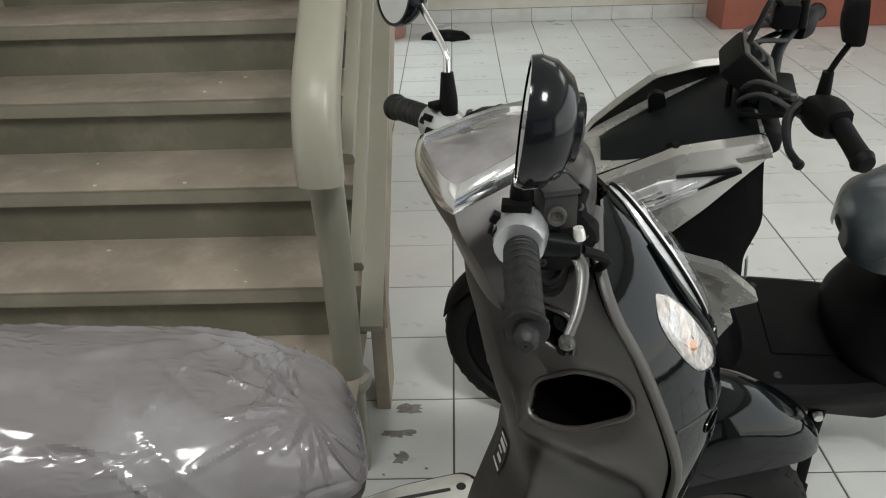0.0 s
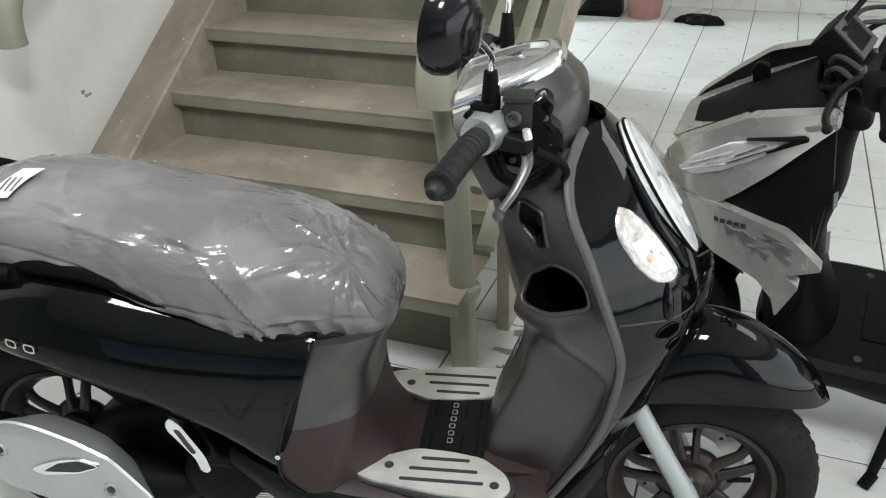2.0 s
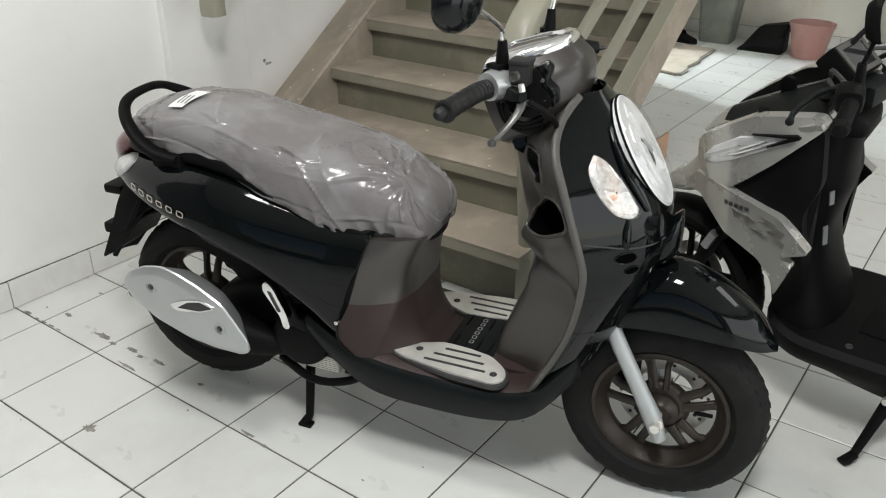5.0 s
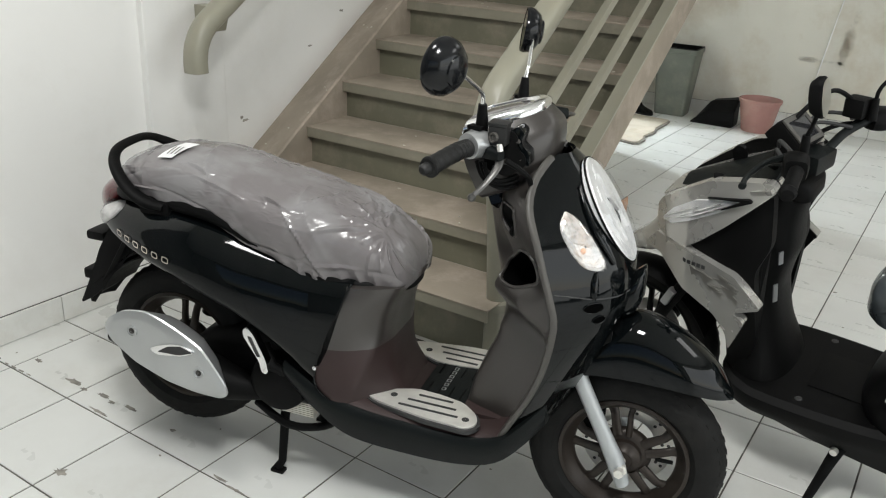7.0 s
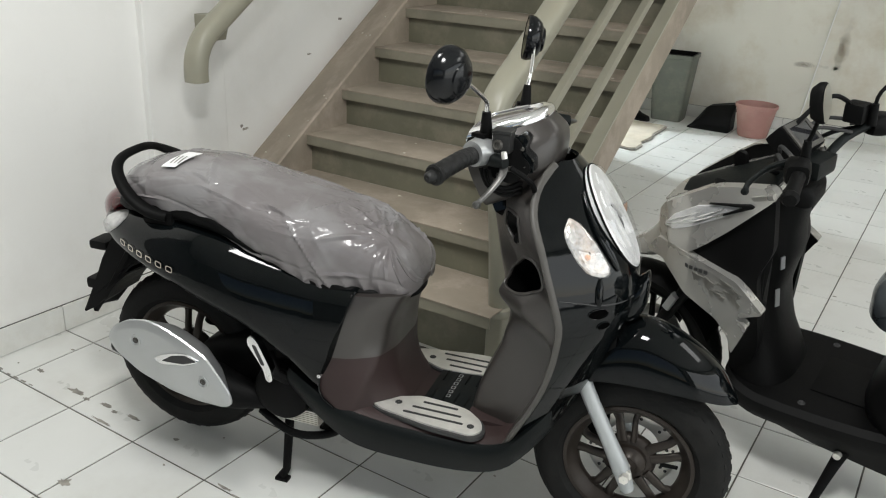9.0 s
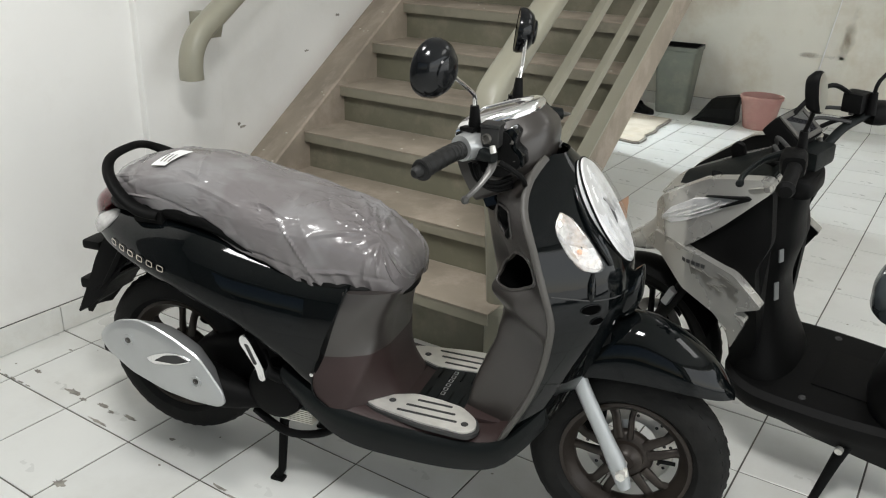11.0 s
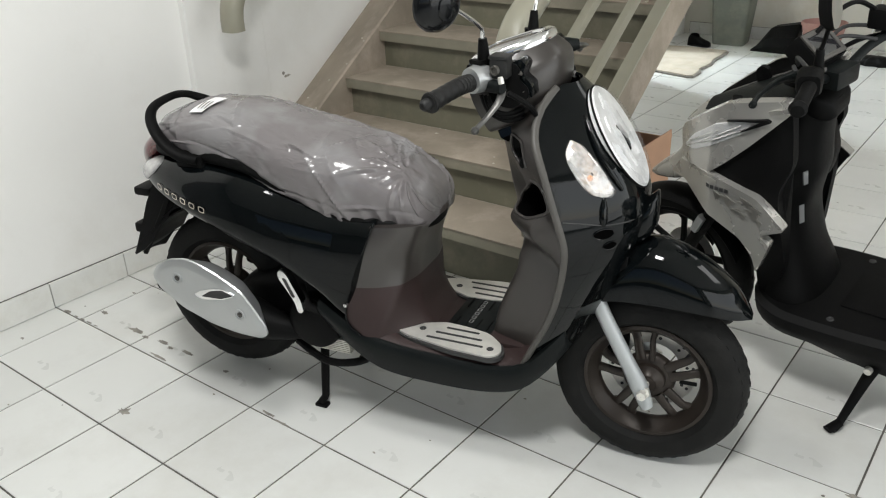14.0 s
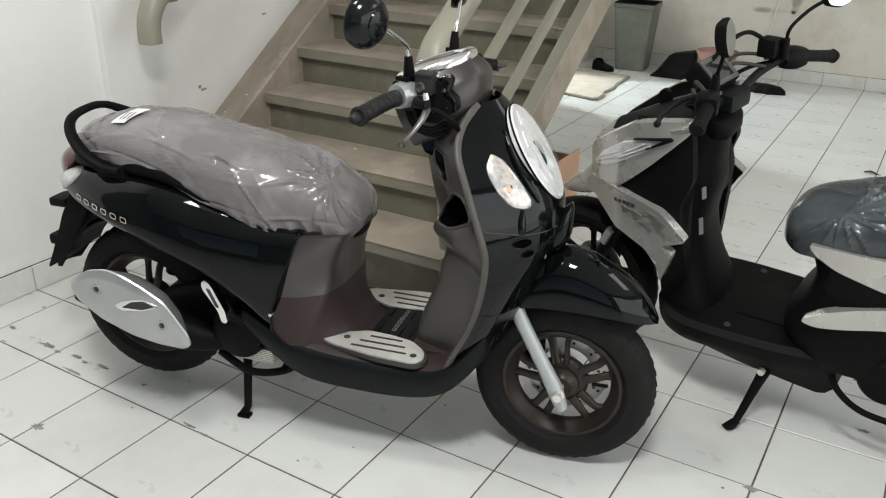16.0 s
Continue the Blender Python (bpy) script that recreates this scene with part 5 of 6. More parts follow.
# joint line across the rider's face, small name bar on the nose
part("seam", pipe([(0.868, v, 0.893) for v in (-0.095, 0.0, 0.095)], 0.002, m=6), M_DARKMARK, cowl)
for s in (-1, 1):
    part("mechanism", prism(bmesh.new(), rounded([(0.878, 0.995), (0.905, 1.03), (0.945, 1.034), (0.960, 1.018), (0.953, 1.0), (0.975, 0.985), (0.979, 0.963), (0.94, 0.935), (0.895, 0.945)], 0.008, 3), s * 0.12, s * 0.154, bevel=0.003), M_PLASTIC, scooter, "dark control cut-out")
    part("mechanism", prism(bmesh.new(), rounded([(0.93, 0.955), (0.985, 0.962), (0.982, 0.99), (0.962, 1.008), (0.970, 1.03), (0.955, 1.042), (0.935, 1.03)], 0.006, 3), s * 0.10, s * 0.1485, bevel=0.002), M_BLACK, scooter, "dark control cut-out")
    part("perch", pipe([(0.895, s * 0.175, 0.99), (0.920, s * 0.195, 0.992), (0.938, s * 0.205, 0.992)] if s < 0 else [(0.90, 0.165, 0.99), (0.95, 0.188, 1.001), (0.985, 0.208, 1.003)], [0.014, 0.013, 0.010] if s < 0 else [0.022, 0.022, 0.013], m=12, square=3), M_SKIRTBLK, scooter)
    part("perch_bolt", lathe(bmesh.new(), [(0.001, -0.010), (0.0055, -0.010), (0.0065, -0.004), (0.0065, 0.004)], (0.935, s * 0.205, 1.006), (0.2, 0, -1), 12), M_STEEL, scooter, "bright pivot bolt")
    for q, r in (((0.957, s * 0.150, 1.012), 0.005), ((0.935, s * 0.157, 0.968), 0.006), ((0.912, s * 0.158, 0.952), 0.005), ((0.966, s * 0.150, 0.975), 0.004)):
        part("clip", lathe(bmesh.new(), [(0.001, -0.004), (r * 0.7, -0.004), (r, 0.0), (r, 0.006)], q, (0.2, -s, -0.3), 10), M_TRIM, scooter)
    for k in range(3):
        part("cable", pipe([(0.895 - 0.01 * k, s * (0.172 - 0.004 * k), 0.965), (0.905 - 0.006 * k, s * (0.176 - 0.006 * k), 0.94 - 0.006 * k), (0.93, s * 0.155, 0.925 - 0.008 * k), (0.955, s * 0.12, 0.93 - 0.01 * k)], 0.0048, m=8, n=14), M_PLASTIC, scooter)
for s in (-1, 1):
    bar = [(0.90, s * 0.12, 0.985), (0.878, s * 0.18, 1.002), (0.857, s * 0.25, 1.0), (0.832, s * 0.340, 0.988)]
    part("grip", pipe([Vector(bar[1]).lerp(Vector(bar[2]), 0.45), bar[2], bar[3]], [0.0172 + 0.0016 * (k % 4 < 3) for k in range(41)], m=18, n=41), M_GRIP, scooter, "ribbed black rubber grip")
    part("bar_end", lathe(bmesh.new(), [(0.0185, -0.014), (0.0215, -0.010), (0.0215, -0.004), (0.017, -0.001), (0.0125, 0.001), (0.0115, 0.013), (0.007, 0.018), (0.001, 0.018)], bar[3], (-0.33, s * 0.94, -0.11), 18), M_GRIP, scooter, "dark bar end weight")
    sw = part("switch_housing", pipe([(0.890, s * 0.145, 0.998), (0.880, s * 0.175, 1.004), (0.868, s * 0.205, 1.003)], [0.024, 0.031, 0.027], m=18, n=8), M_SILVER, scooter, "silver switch housing")
    part("switch", boxed(-0.016, 0.016, -0.010, 0.010, -0.003, 0.006, bevel=0.002, m=Matrix.Translation((0.874, s * 0.178, 1.036)) @ Euler((0, 0, s * 0.35)).to_matrix().to_4x4()), M_PLASTIC, sw)
    for q, hw in (((0.854, s * 0.170, 1.022), 0.007), ((0.852, s * 0.186, 1.012), 0.006), ((0.855, s * 0.160, 1.004), 0.008)):
        part("switch", boxed(-0.006, 0.005, -hw, hw, -0.005, 0.005, bevel=0.002, m=Matrix.Translation(q) @ Euler((0, 0.5, s * 0.4)).to_matrix().to_4x4()), M_PLASTIC, sw)
    part("bar", pipe([(0.94, s * 0.08, 0.975), bar[0], bar[1]], 0.012, m=10, n=8), M_PLASTIC, scooter)
    part("lever", pipe([(0.930, -0.188, 0.985), (0.936, -0.215, 0.972), (0.922, -0.245, 0.945), (0.903, -0.265, 0.922)] if s < 0 else [(0.965, 0.188, 1.003), (0.988, 0.225, 1.0), (0.985, 0.288, 0.985), (0.96, 0.324, 0.968)], [0.010, 0.008, 0.0062, 0.0055], m=10, ry=0.005, n=14), M_LEVER, scooter, "grey metal brake lever")
    part("lever_ball", lathe(bmesh.new(), [(0.001, -0.009), (0.007, -0.006), (0.009, 0), (0.007, 0.006), (0.001, 0.009)], (0.901, -0.268, 0.918) if s < 0 else (0.957, 0.328, 0.966), m=12), M_LEVER, scooter)
    # mirror: boot, stem, head with glass
    part("mirror_boot", pipe([(0.883, s * 0.164, 1.025), (0.883, s * 0.167, 1.045), (0.883, s * 0.172, 1.085)], [0.0125, 0.0135, 0.009], m=12), M_PLASTIC, scooter)
    part("mirror_stem", pipe([(0.883, s * 0.172, 1.08), (0.885, s * 0.180, 1.102), (0.884, s * 0.194, 1.115), (0.876, s * 0.235, 1.139), (0.865, s * 0.29, 1.168)], 0.0048, m=10, n=14), M_CHROME, scooter, "chrome mirror stem")
    face = Vector((-0.93, s * -0.30, 0.12)).normalized()
    mc = Vector((0.850, s * 0.315, 1.176))
    mh = part("mirror_head", lathe(bmesh.new(), [(0.001, -0.030), (0.025, -0.028), (0.042, -0.020), (0.053, -0.006), (0.056, 0.008), (0.054, 0.016), (0.050, 0.016)], mc, face, 32), M_MIRBACK, scooter, "round blue-black mirror")
    part("back_disc", lathe(bmesh.new(), [(0.001, -0.034), (0.022, -0.033), (0.029, -0.030), (0.030, -0.024)], mc, face, 28), M_MIRBACK, mh)
    part("mirror_glass", lathe(bmesh.new(), [(0.0005, 0.0150), (0.051, 0.0150)], mc, face, 32), M_MIRROR, mh, "mirror glass")
res = part("brake_reservoir", boxed(0.902, 0.940, -0.186, -0.146, 1.006, 1.046, bevel=0.004), M_SATIN, scooter, "black brake fluid reservoir")
part("cap", boxed(0.900, 0.942, -0.188, -0.144, 1.046, 1.053, bevel=0.003), M_SATIN, res)
part("sight_glass", lathe(bmesh.new(), [(0.001, -0.001), (0.006, -0.001), (0.007, -0.004), (0.010, -0.004), (0.011, 0.003)], (0.915, -0.189, 1.024), (0.35, 1, -0.1), 20), M_TRIM, res, "round sight glass")
part("cable", pipe([(0.945, -0.19, 0.98), (0.985, -0.17, 0.95), (0.985, -0.11, 0.90), (0.96, -0.06, 0.86)], 0.006, m=8, n=16), M_PLASTIC, scooter)
part("cable", pipe([(0.935, 0.19, 0.98), (0.985, 0.17, 0.95), (0.98, 0.10, 0.89)], 0.006, m=8, n=16), M_PLASTIC, scooter)
part("steering_neck", loft_u([(0.88, 0.05, 0.86, 0.95, 0.5), (0.93, 0.09, 0.84, 0.95, 0.5), (1.0, 0.09, 0.84, 0.95, 0.5), (1.05, 0.05, 0.87, 0.95, 0.5)], 10, 16, 3), M_PLASTIC, scooter)

# ---- second scooter, champagne silver and black, on its side stand ----
HEAD2, LEAN2 = 174.0, -11.0
street = empty("motor_scooter", pose(2.078, 1.029, 0, LEAN2, 0, HEAD2), "champagne silver and black street scooter leaning on its side stand", "scooter")


def loft_w(rows, n=24, m=28, p=3.0):
    """Body along w. Rows: w, rear u, front u, half width."""
    bm = bmesh.new()
    loops = []
    for w, u0, u1, hw in curve_keys(rows, n):
        loops.append([Vector(((u0 + u1) / 2 + a, b, w)) for a, b in oval(m, (u1 - u0) / 2, hw, p)])
    rings(bm, loops)
    return bm


def side_panel(outline, vf, thick, s, r=0.012):
    """A curved body panel: outline in (u, w), standing at v = vf(u, w) on side s."""
    pts = rounded(outline, r, 3)
    bm = bmesh.new()
    a = [bm.verts.new((u, s * vf(u, w), w)) for u, w in pts]
    b = [bm.verts.new((u, s * (vf(u, w) - thick), w)) for u, w in pts]
    f1, f2 = bm.faces.new(a), bm.faces.new(b[::-1])
    for i in range(len(pts)):
        j = (i + 1) % len(pts)
        bm.faces.new((a[i], b[i], b[j], a[j]))
    bmesh.ops.triangulate(bm, faces=[f2])
    tri = bmesh.ops.triangulate(bm, faces=[f1])["faces"]
    # refine the outer skin so that it follows the curve
    inner_edges = list({e for f in tri for e in f.edges if not (len(e.link_faces) == 2 and any(g not in tri for g in e.link_faces))})
    got = bmesh.ops.subdivide_edges(bm, edges=inner_edges, cuts=3, use_grid_fill=True)
    for v in {g for g in got["geom_inner"] if isinstance(g, bmesh.types.BMVert)}:
        v.co.y = s * vf(v.co.x, v.co.z)
    return bm


# steering turned to the right
STEER = Matrix.Translation((0.90, 0, 0.90)) @ Euler((0, radians(-26), 0)).to_matrix().to_4x4() @ Matrix.Rotation(radians(-9), 4, "Z") @ Euler((0, radians(26), 0)).to_matrix().to_4x4() @ Matrix.Translation((-0.90, 0, -0.90))
wheel(street, "rear_wheel", (0.0, 0, 0.255), 0.255, 0.09, 0.185, 5, M_PLASTIC)
w2 = wheel(street, "front_wheel", (1.255, 0, 0.247), 0.247, 0.078, 0.183, 5, M_PLASTIC)
w2.matrix_basis = STEER
turn = []
for s in (-1, 1):
    turn.append(part("fork_leg", pipe([(1.08, s * 0.072, 0.55), (1.17, s * 0.07, 0.38), (1.25, s * 0.068, 0.22)], [0.019, 0.019, 0.022], m=14), M_PLASTIC, street))
    turn.append(part("fork_reflector", pipe([(1.125, s * 0.093, 0.485), (1.15, s * 0.093, 0.435)], 0.012, m=8, square=5), M_SILVER, street, "pale side reflector on the fork"))
turn.append(part("axle", pipe([(1.255, -0.085, 0.247), (1.255, 0.085, 0.247)], 0.010, m=10), M_STEEL, street))
turn.append(part("front_mudguard", sheet(lambda s, t: (1.255 + 0.262 * math.cos(radians(25 + 125 * t)), (2 * s - 1) * 0.058, 0.247 + 0.262 * math.sin(radians(25 + 125 * t)) - 0.03 * (2 * s - 1) ** 2), 8, 24, 0.004), M_PLASTIC, street, "black front mudguard"))
turn.append(part("brake_disc", perforated_disc(bmesh.new(), (1.255, 0, 0.247), 0.092, -0.045), M_STEEL, street))

part("leg_shield", loft_w([(0.245, 0.80, 0.95, 0.125), (0.30, 0.790, 0.975, 0.150), (0.36, 0.810, 0.965, 0.140), (0.44, 0.838, 0.965, 0.115), (0.55, 0.858, 0.985, 0.11), (0.62, 0.850, 1.05, 0.115), (0.69, 0.836, 1.09, 0.12), (0.76, 0.838, 1.06, 0.105), (0.83, 0.832, 1.0, 0.085), (0.885, 0.82, 0.94, 0.07)], 34, 40, 2.4), M_PLASTIC, street, "black moulded leg shield")
part("glove_pocket", loft_w([(0.60, 0.87, 0.92, 0.02), (0.66, 0.86, 0.93, 0.05), (0.74, 0.875, 0.93, 0.045)], 8, 12, 4), M_PLASTIC, street).location = (0, -0.12, 0)


def vfair(u, w):
    return float(np.interp(u, (0.86, 0.95, 1.06, 1.14, 1.19, 1.215), (0.188, 0.192, 0.185, 0.150, 0.105, 0.06))) + 0.02 * math.sin((0.78 - w) * 12) * (u < 1.16)


def vlow(u, w):
    return float(np.interp(u, (0.84, 0.92, 1.06, 1.14, 1.19, 1.25), (0.232, 0.222, 0.205, 0.160, 0.115, 0.07))) - 0.12 * max(0, 0.55 - w)


UPPER = [(1.207, 0.716), (1.198, 0.760), (1.172, 0.800), (1.108, 0.848), (1.035, 0.898), (0.960, 0.917), (0.880, 0.930), (0.864, 0.908), (0.912, 0.857), (0.973, 0.794), (1.030, 0.742), (1.075, 0.706), (1.120, 0.712), (1.185, 0.690)]
LAMP2 = [(1.165, 0.745), (1.130, 0.790), (1.060, 0.842), (1.010, 0.856), (0.930, 0.873), (0.995, 0.826), (1.074, 0.780), (1.120, 0.755)]
LOWER = [(1.240, 0.615), (1.185, 0.690), (1.120, 0.708), (1.062, 0.713), (0.925, 0.680), (0.845, 0.612), (0.918, 0.573), (0.883, 0.556), (0.922, 0.447), (0.934, 0.500), (0.970, 0.548), (1.075, 0.592), (1.156, 0.640)]
for s in (-1, 1):
    up = part("upper_fairing", side_panel(UPPER, vfair, 0.03, s), M_CHAMP, street, "champagne silver headlamp fairing", angle=25)
    lamp2 = part("headlamp", side_panel(LAMP2, lambda u, w: vfair(u, w) + 0.003, 0.012, s, 0.008), M_REFLECTOR, street, "angular chrome headlamp reflector", False)
    part("lens", side_panel(LAMP2, lambda u, w: vfair(u, w) + 0.009, 0.003, s, 0.008), M_LENS, lamp2, "clear headlamp lens", False)
    part("brow", side_panel([(1.03, 0.858), (0.925, 0.880), (0.915, 0.874), (0.99, 0.836), (0.985, 0.842), (0.94, 0.871)], lambda u, w: vfair(u, w) + 0.0105, 0.012, s, 0.003), M_PLASTIC, lamp2, "", False)
    for (a, b), (c, d) in (((1.15, 0.752), (0.97, 0.850)), ((1.14, 0.770), (1.05, 0.828)), ((1.10, 0.785), (0.99, 0.852))):
        part("facet", pipe([(a, s * (vfair(a, b) + 0.004), b), ((a + c) / 2, s * (vfair((a + c) / 2, (b + d) / 2) + 0.004), (b + d) / 2), (c, s * (vfair(c, d) + 0.004), d)], 0.0028, m=6), M_CHROME, lamp2, "", False)
    low = part("lower_fairing", side_panel(LOWER, vlow, 0.03, s), M_CHAMP, street, "champagne silver lower fairing with a dark graphic", angle=25)
    part("fairing_liner", side_panel(LOWER, lambda u, w: vlow(u, w) - 0.031, 0.004, s), M_PLASTIC, street, "black back of the fairing", angle=25)
    part("fairing_liner", side_panel(UPPER, lambda u, w: vfair(u, w) - 0.031, 0.004, s), M_PLASTIC, street, "black back of the fairing", angle=25)
    rnd = random.Random(5)
    for k in range(16):
        u0, w0 = 0.905 + 0.12 * rnd.random(), 0.615 + 0.05 * rnd.random()
        tri = [(u0, w0), (u0 + rnd.uniform(0.015, 0.05), w0 + rnd.uniform(-0.006, 0.012)), (u0 + rnd.uniform(0.0, 0.03), w0 - rnd.uniform(0.004, 0.022))]
        part("graphic", side_panel(tri, lambda u, w: vlow(u, w) + 0.0022, 0.002, s, 0.002), M_GREYMARK, low, "", False)
    for k in range(5):
        part("badge", side_panel([(1.060 - 0.014 * k, 0.672), (1.070 - 0.014 * k, 0.672), (1.070 - 0.014 * k, 0.682), (1.060 - 0.014 * k, 0.682)], lambda u, w: vlow(u, w) + 0.0022, 0.002, s, 0.001), M_DARKMARK, low, "", False)
    part("side_plate", side_panel([(1.10, 0.71), (0.90, 0.872), (0.876, 0.895), (0.868, 0.83), (0.858, 0.76), (0.885, 0.69), (0.875, 0.60), (0.875, 0.44), (0.90, 0.33), (0.945, 0.34), (0.955, 0.44), (0.96, 0.50), (0.92, 0.56), (0.98, 0.62), (1.09, 0.68)], lambda u, w: vfair(u, w) - 0.014 - 0.12 * max(0, 0.9 - u) - 0.10 * max(0, 0.60 - w), 0.03, s, 0.02), M_PLASTIC, street, "black inner fairing plate", angle=25)
part("nose", loft_u([(1.03, 0.12, 0.62, 0.80, 0.5), (1.12, 0.105, 0.60, 0.80, 0.5), (1.19, 0.08, 0.585, 0.745, 0.45), (1.25, 0.055, 0.56, 0.65, 0.45), (1.31, 0.035, 0.548, 0.595, 0.5), (1.345, 0.01, 0.546, 0.56, 0.5)], 20, 20, 2.6), M_CHAMP, street, "silver nose")
part("top_rim", sheet(lambda s, t: (1.190 - 0.315 * t, (2 * s - 1) * (0.078 + 0.108 * t ** 0.75), 0.788 + 0.132 * t + 0.006 * (1 - (2 * s - 1) ** 2)), 10, 14, 0.012), M_CHAMP, street, "silver rim round the dash panel")
part("dash_panel", sheet(lambda s, t: (1.155 - 0.27 * t, (2 * s - 1) * (0.045 + 0.105 * t ** 0.8), 0.808 + 0.112 * t + 0.018 * (1 - (2 * s - 1) ** 2)), 12, 12, 0.012), M_SKIRTBLK, street, "dark grey dash panel")
for s in (-1, 1):
    if s < 0:
        part("bracket", prism(bmesh.new(), rounded([(1.022, 0.855), (1.057, 0.855), (1.063, 0.895), (1.050, 0.908), (1.030, 0.902)], 0.006), s * 0.052, s * 0.068, bevel=0.003), M_PLASTIC, street, "upright black bracket tab")
    else:
        part("bracket", pipe([(1.03, 0.10, 0.872), (1.025, 0.13, 0.893), (1.02, 0.15, 0.888)], [0.012, 0.014, 0.009], m=10, square=4), M_PLASTIC, street, "black bracket tab")
part("dash_rear", loft_u([(0.815, 0.04, 0.845, 0.872, 0.5), (0.825, 0.062, 0.838, 0.888, 0.5), (0.855, 0.075, 0.84, 0.905, 0.5), (0.90, 0.07, 0.86, 0.91, 0.5)], 12, 20, 6), M_PLASTIC, street)

# floorboard
FW2 = table([(0.44, 0.15), (0.52, 0.175), (0.62, 0.19), (0.75, 0.198), (0.85, 0.196), (0.91, 0.18), (0.945, 0.15), (0.965, 0.11)])
bm = bmesh.new()
loops = []
for u in np.linspace(0.44, 0.962, 24):
    h = FW2(u)
    t = 0.322 + 0.02 * max(0, (u - 0.86) / 0.12)
    b = float(np.interp(u, (0.44, 0.47, 0.55, 0.70, 0.80, 0.88, 0.95, 0.985), (0.19, 0.152, 0.157, 0.170, 0.188, 0.215, 0.265, 0.30)))
    loops.append([Vector((u, y, z)) for y, z in ((-h + 0.02, t), (h - 0.02, t), (h, t - 0.012), (h - 0.003, t - 0.045), (h - 0.018, t - 0.075), (0.115, b), (0.05, b - 0.008), (-0.05, b - 0.008), (-0.115, b), (-h + 0.018, t - 0.075), (-h + 0.003, t - 0.045), (-h, t - 0.012))])
rings(bm, loops)
part("floorboard", bm, M_PLASTIC, street, "black flat floorboard", angle=30)
part("battery_lid", boxed(0.56, 0.74, -0.085, 0.085, 0.318, 0.3255, bevel=0.003), M_PLASTIC, street)
for u, v in ((0.55, 0.14), (0.55, -0.14), (0.74, 0.15), (0.74, -0.15)):
    part("screw", lathe(bmesh.new(), [(0.0005, 0.001), (0.006, 0.001), (0.008, 0.003), (0.010, 0.0)], (u, v, 0.322), (0, 0, 1), 12), M_DARKMARK, street)
# rear body
part("seat_column", loft_w([(0.285, 0.30, 0.54, 0.165), (0.31, 0.30, 0.590, 0.17), (0.35, 0.29, 0.612, 0.172), (0.39, 0.28, 0.608, 0.170), (0.44, 0.27, 0.585, 0.162), (0.48, 0.26, 0.562, 0.155), (0.53, 0.25, 0.552, 0.148), (0.60, 0.24, 0.578, 0.14), (0.64, 0.22, 0.59, 0.13)], 22, 28, 3), M_PLASTIC, street, "black panel under the seat")
part("rear_cover", loft_u([(-0.30, 0.03, 0.68, 0.72, 0.5), (-0.22, 0.09, 0.62, 0.74, 0.5), (-0.05, 0.14, 0.54, 0.74, 0.5), (0.2, 0.165, 0.44, 0.70, 0.5), (0.4, 0.168, 0.40, 0.66, 0.5), (0.50, 0.15, 0.46, 0.64, 0.5)], 24, 24, 3), M_PLASTIC, street)
for s in (-1, 1):
    part("side_cover", side_panel([(0.548, 0.430), (0.50, 0.470), (0.436, 0.504), (0.354, 0.538), (0.0, 0.62), (-0.2, 0.70), (-0.2, 0.64), (0.0, 0.56), (0.344, 0.478), (0.45, 0.438), (0.51, 0.422)], lambda u, w: float(np.interp(u, (-0.2, 0, 0.3, 0.56), (0.12, 0.165, 0.185, 0.178))), 0.03, s, 0.02), M_CHAMP, street, "silver side cover")
    part("upper_cover", side_panel([(0.562, 0.645), (0.543, 0.620), (0.485, 0.592), (0.368, 0.575), (0.2, 0.590), (0.0, 0.64), (-0.2, 0.70), (-0.2, 0.74), (0.0, 0.71), (0.2, 0.69), (0.40, 0.66)], lambda u, w: float(np.interp(u, (-0.2, 0, 0.3, 0.56), (0.11, 0.16, 0.178, 0.145))), 0.03, s, 0.02), M_CHAMP, street, "silver cover strip below the seat")
SEAT2 = [(-0.24, 0.04, 0.74, 0.78, 0.5), (-0.2, 0.10, 0.725, 0.81, 0.45), (0.0, 0.135, 0.69, 0.82, 0.45), (0.2, 0.15, 0.655, 0.79, 0.45), (0.38, 0.155, 0.625, 0.762, 0.45), (0.50, 0.142, 0.607, 0.742, 0.45), (0.58, 0.122, 0.600, 0.718, 0.45), (0.622, 0.096, 0.600, 0.695, 0.45), (0.642, 0.06, 0.608, 0.668, 0.45), (0.650, 0.02, 0.62, 0.645, 0.5)]
seat2 = part("seat", loft_u([(u, hw - 0.003, lo + 0.004, hi - 0.004, mid) for u, hw, lo, hi, mid in SEAT2], 36, 28, 2.6), M_PLASTIC, street, "black vinyl seat")
part("plastic_cover", film_cover(SEAT2, lambda u: 0.012, 0.010, (0.50, 0.085), 150, 110, 9, 16, 11, (0.06, 0.11)), M_FILMDARK, seat2, "clear crumpled plastic film over the seat", angle=16)
# engine, exhaust hose and side stand
part("crankcase", loft_u([(-0.06, 0.05, 0.21, 0.31, 0.5), (0.15, 0.10, 0.19, 0.37, 0.5), (0.35, 0.12, 0.19, 0.40, 0.5), (0.46, 0.09, 0.22, 0.40, 0.5)], 14, 18, 3), M_PLASTIC, street)
part("belt_cover", lathe(bmesh.new(), [(0.001, 0.03), (0.058, 0.028), (0.071, 0.015), (0.074, 0.0), (0.074, -0.02)], (0.32, 0.13, 0.285), m=32), M_PLASTIC, street, "round engine side cover")
part("cover_bolt", lathe(bmesh.new(), [(0.001, 0.036), (0.008, 0.036), (0.009, 0.026)], (0.30, 0.13, 0.33), m=8), M_STEEL, street)
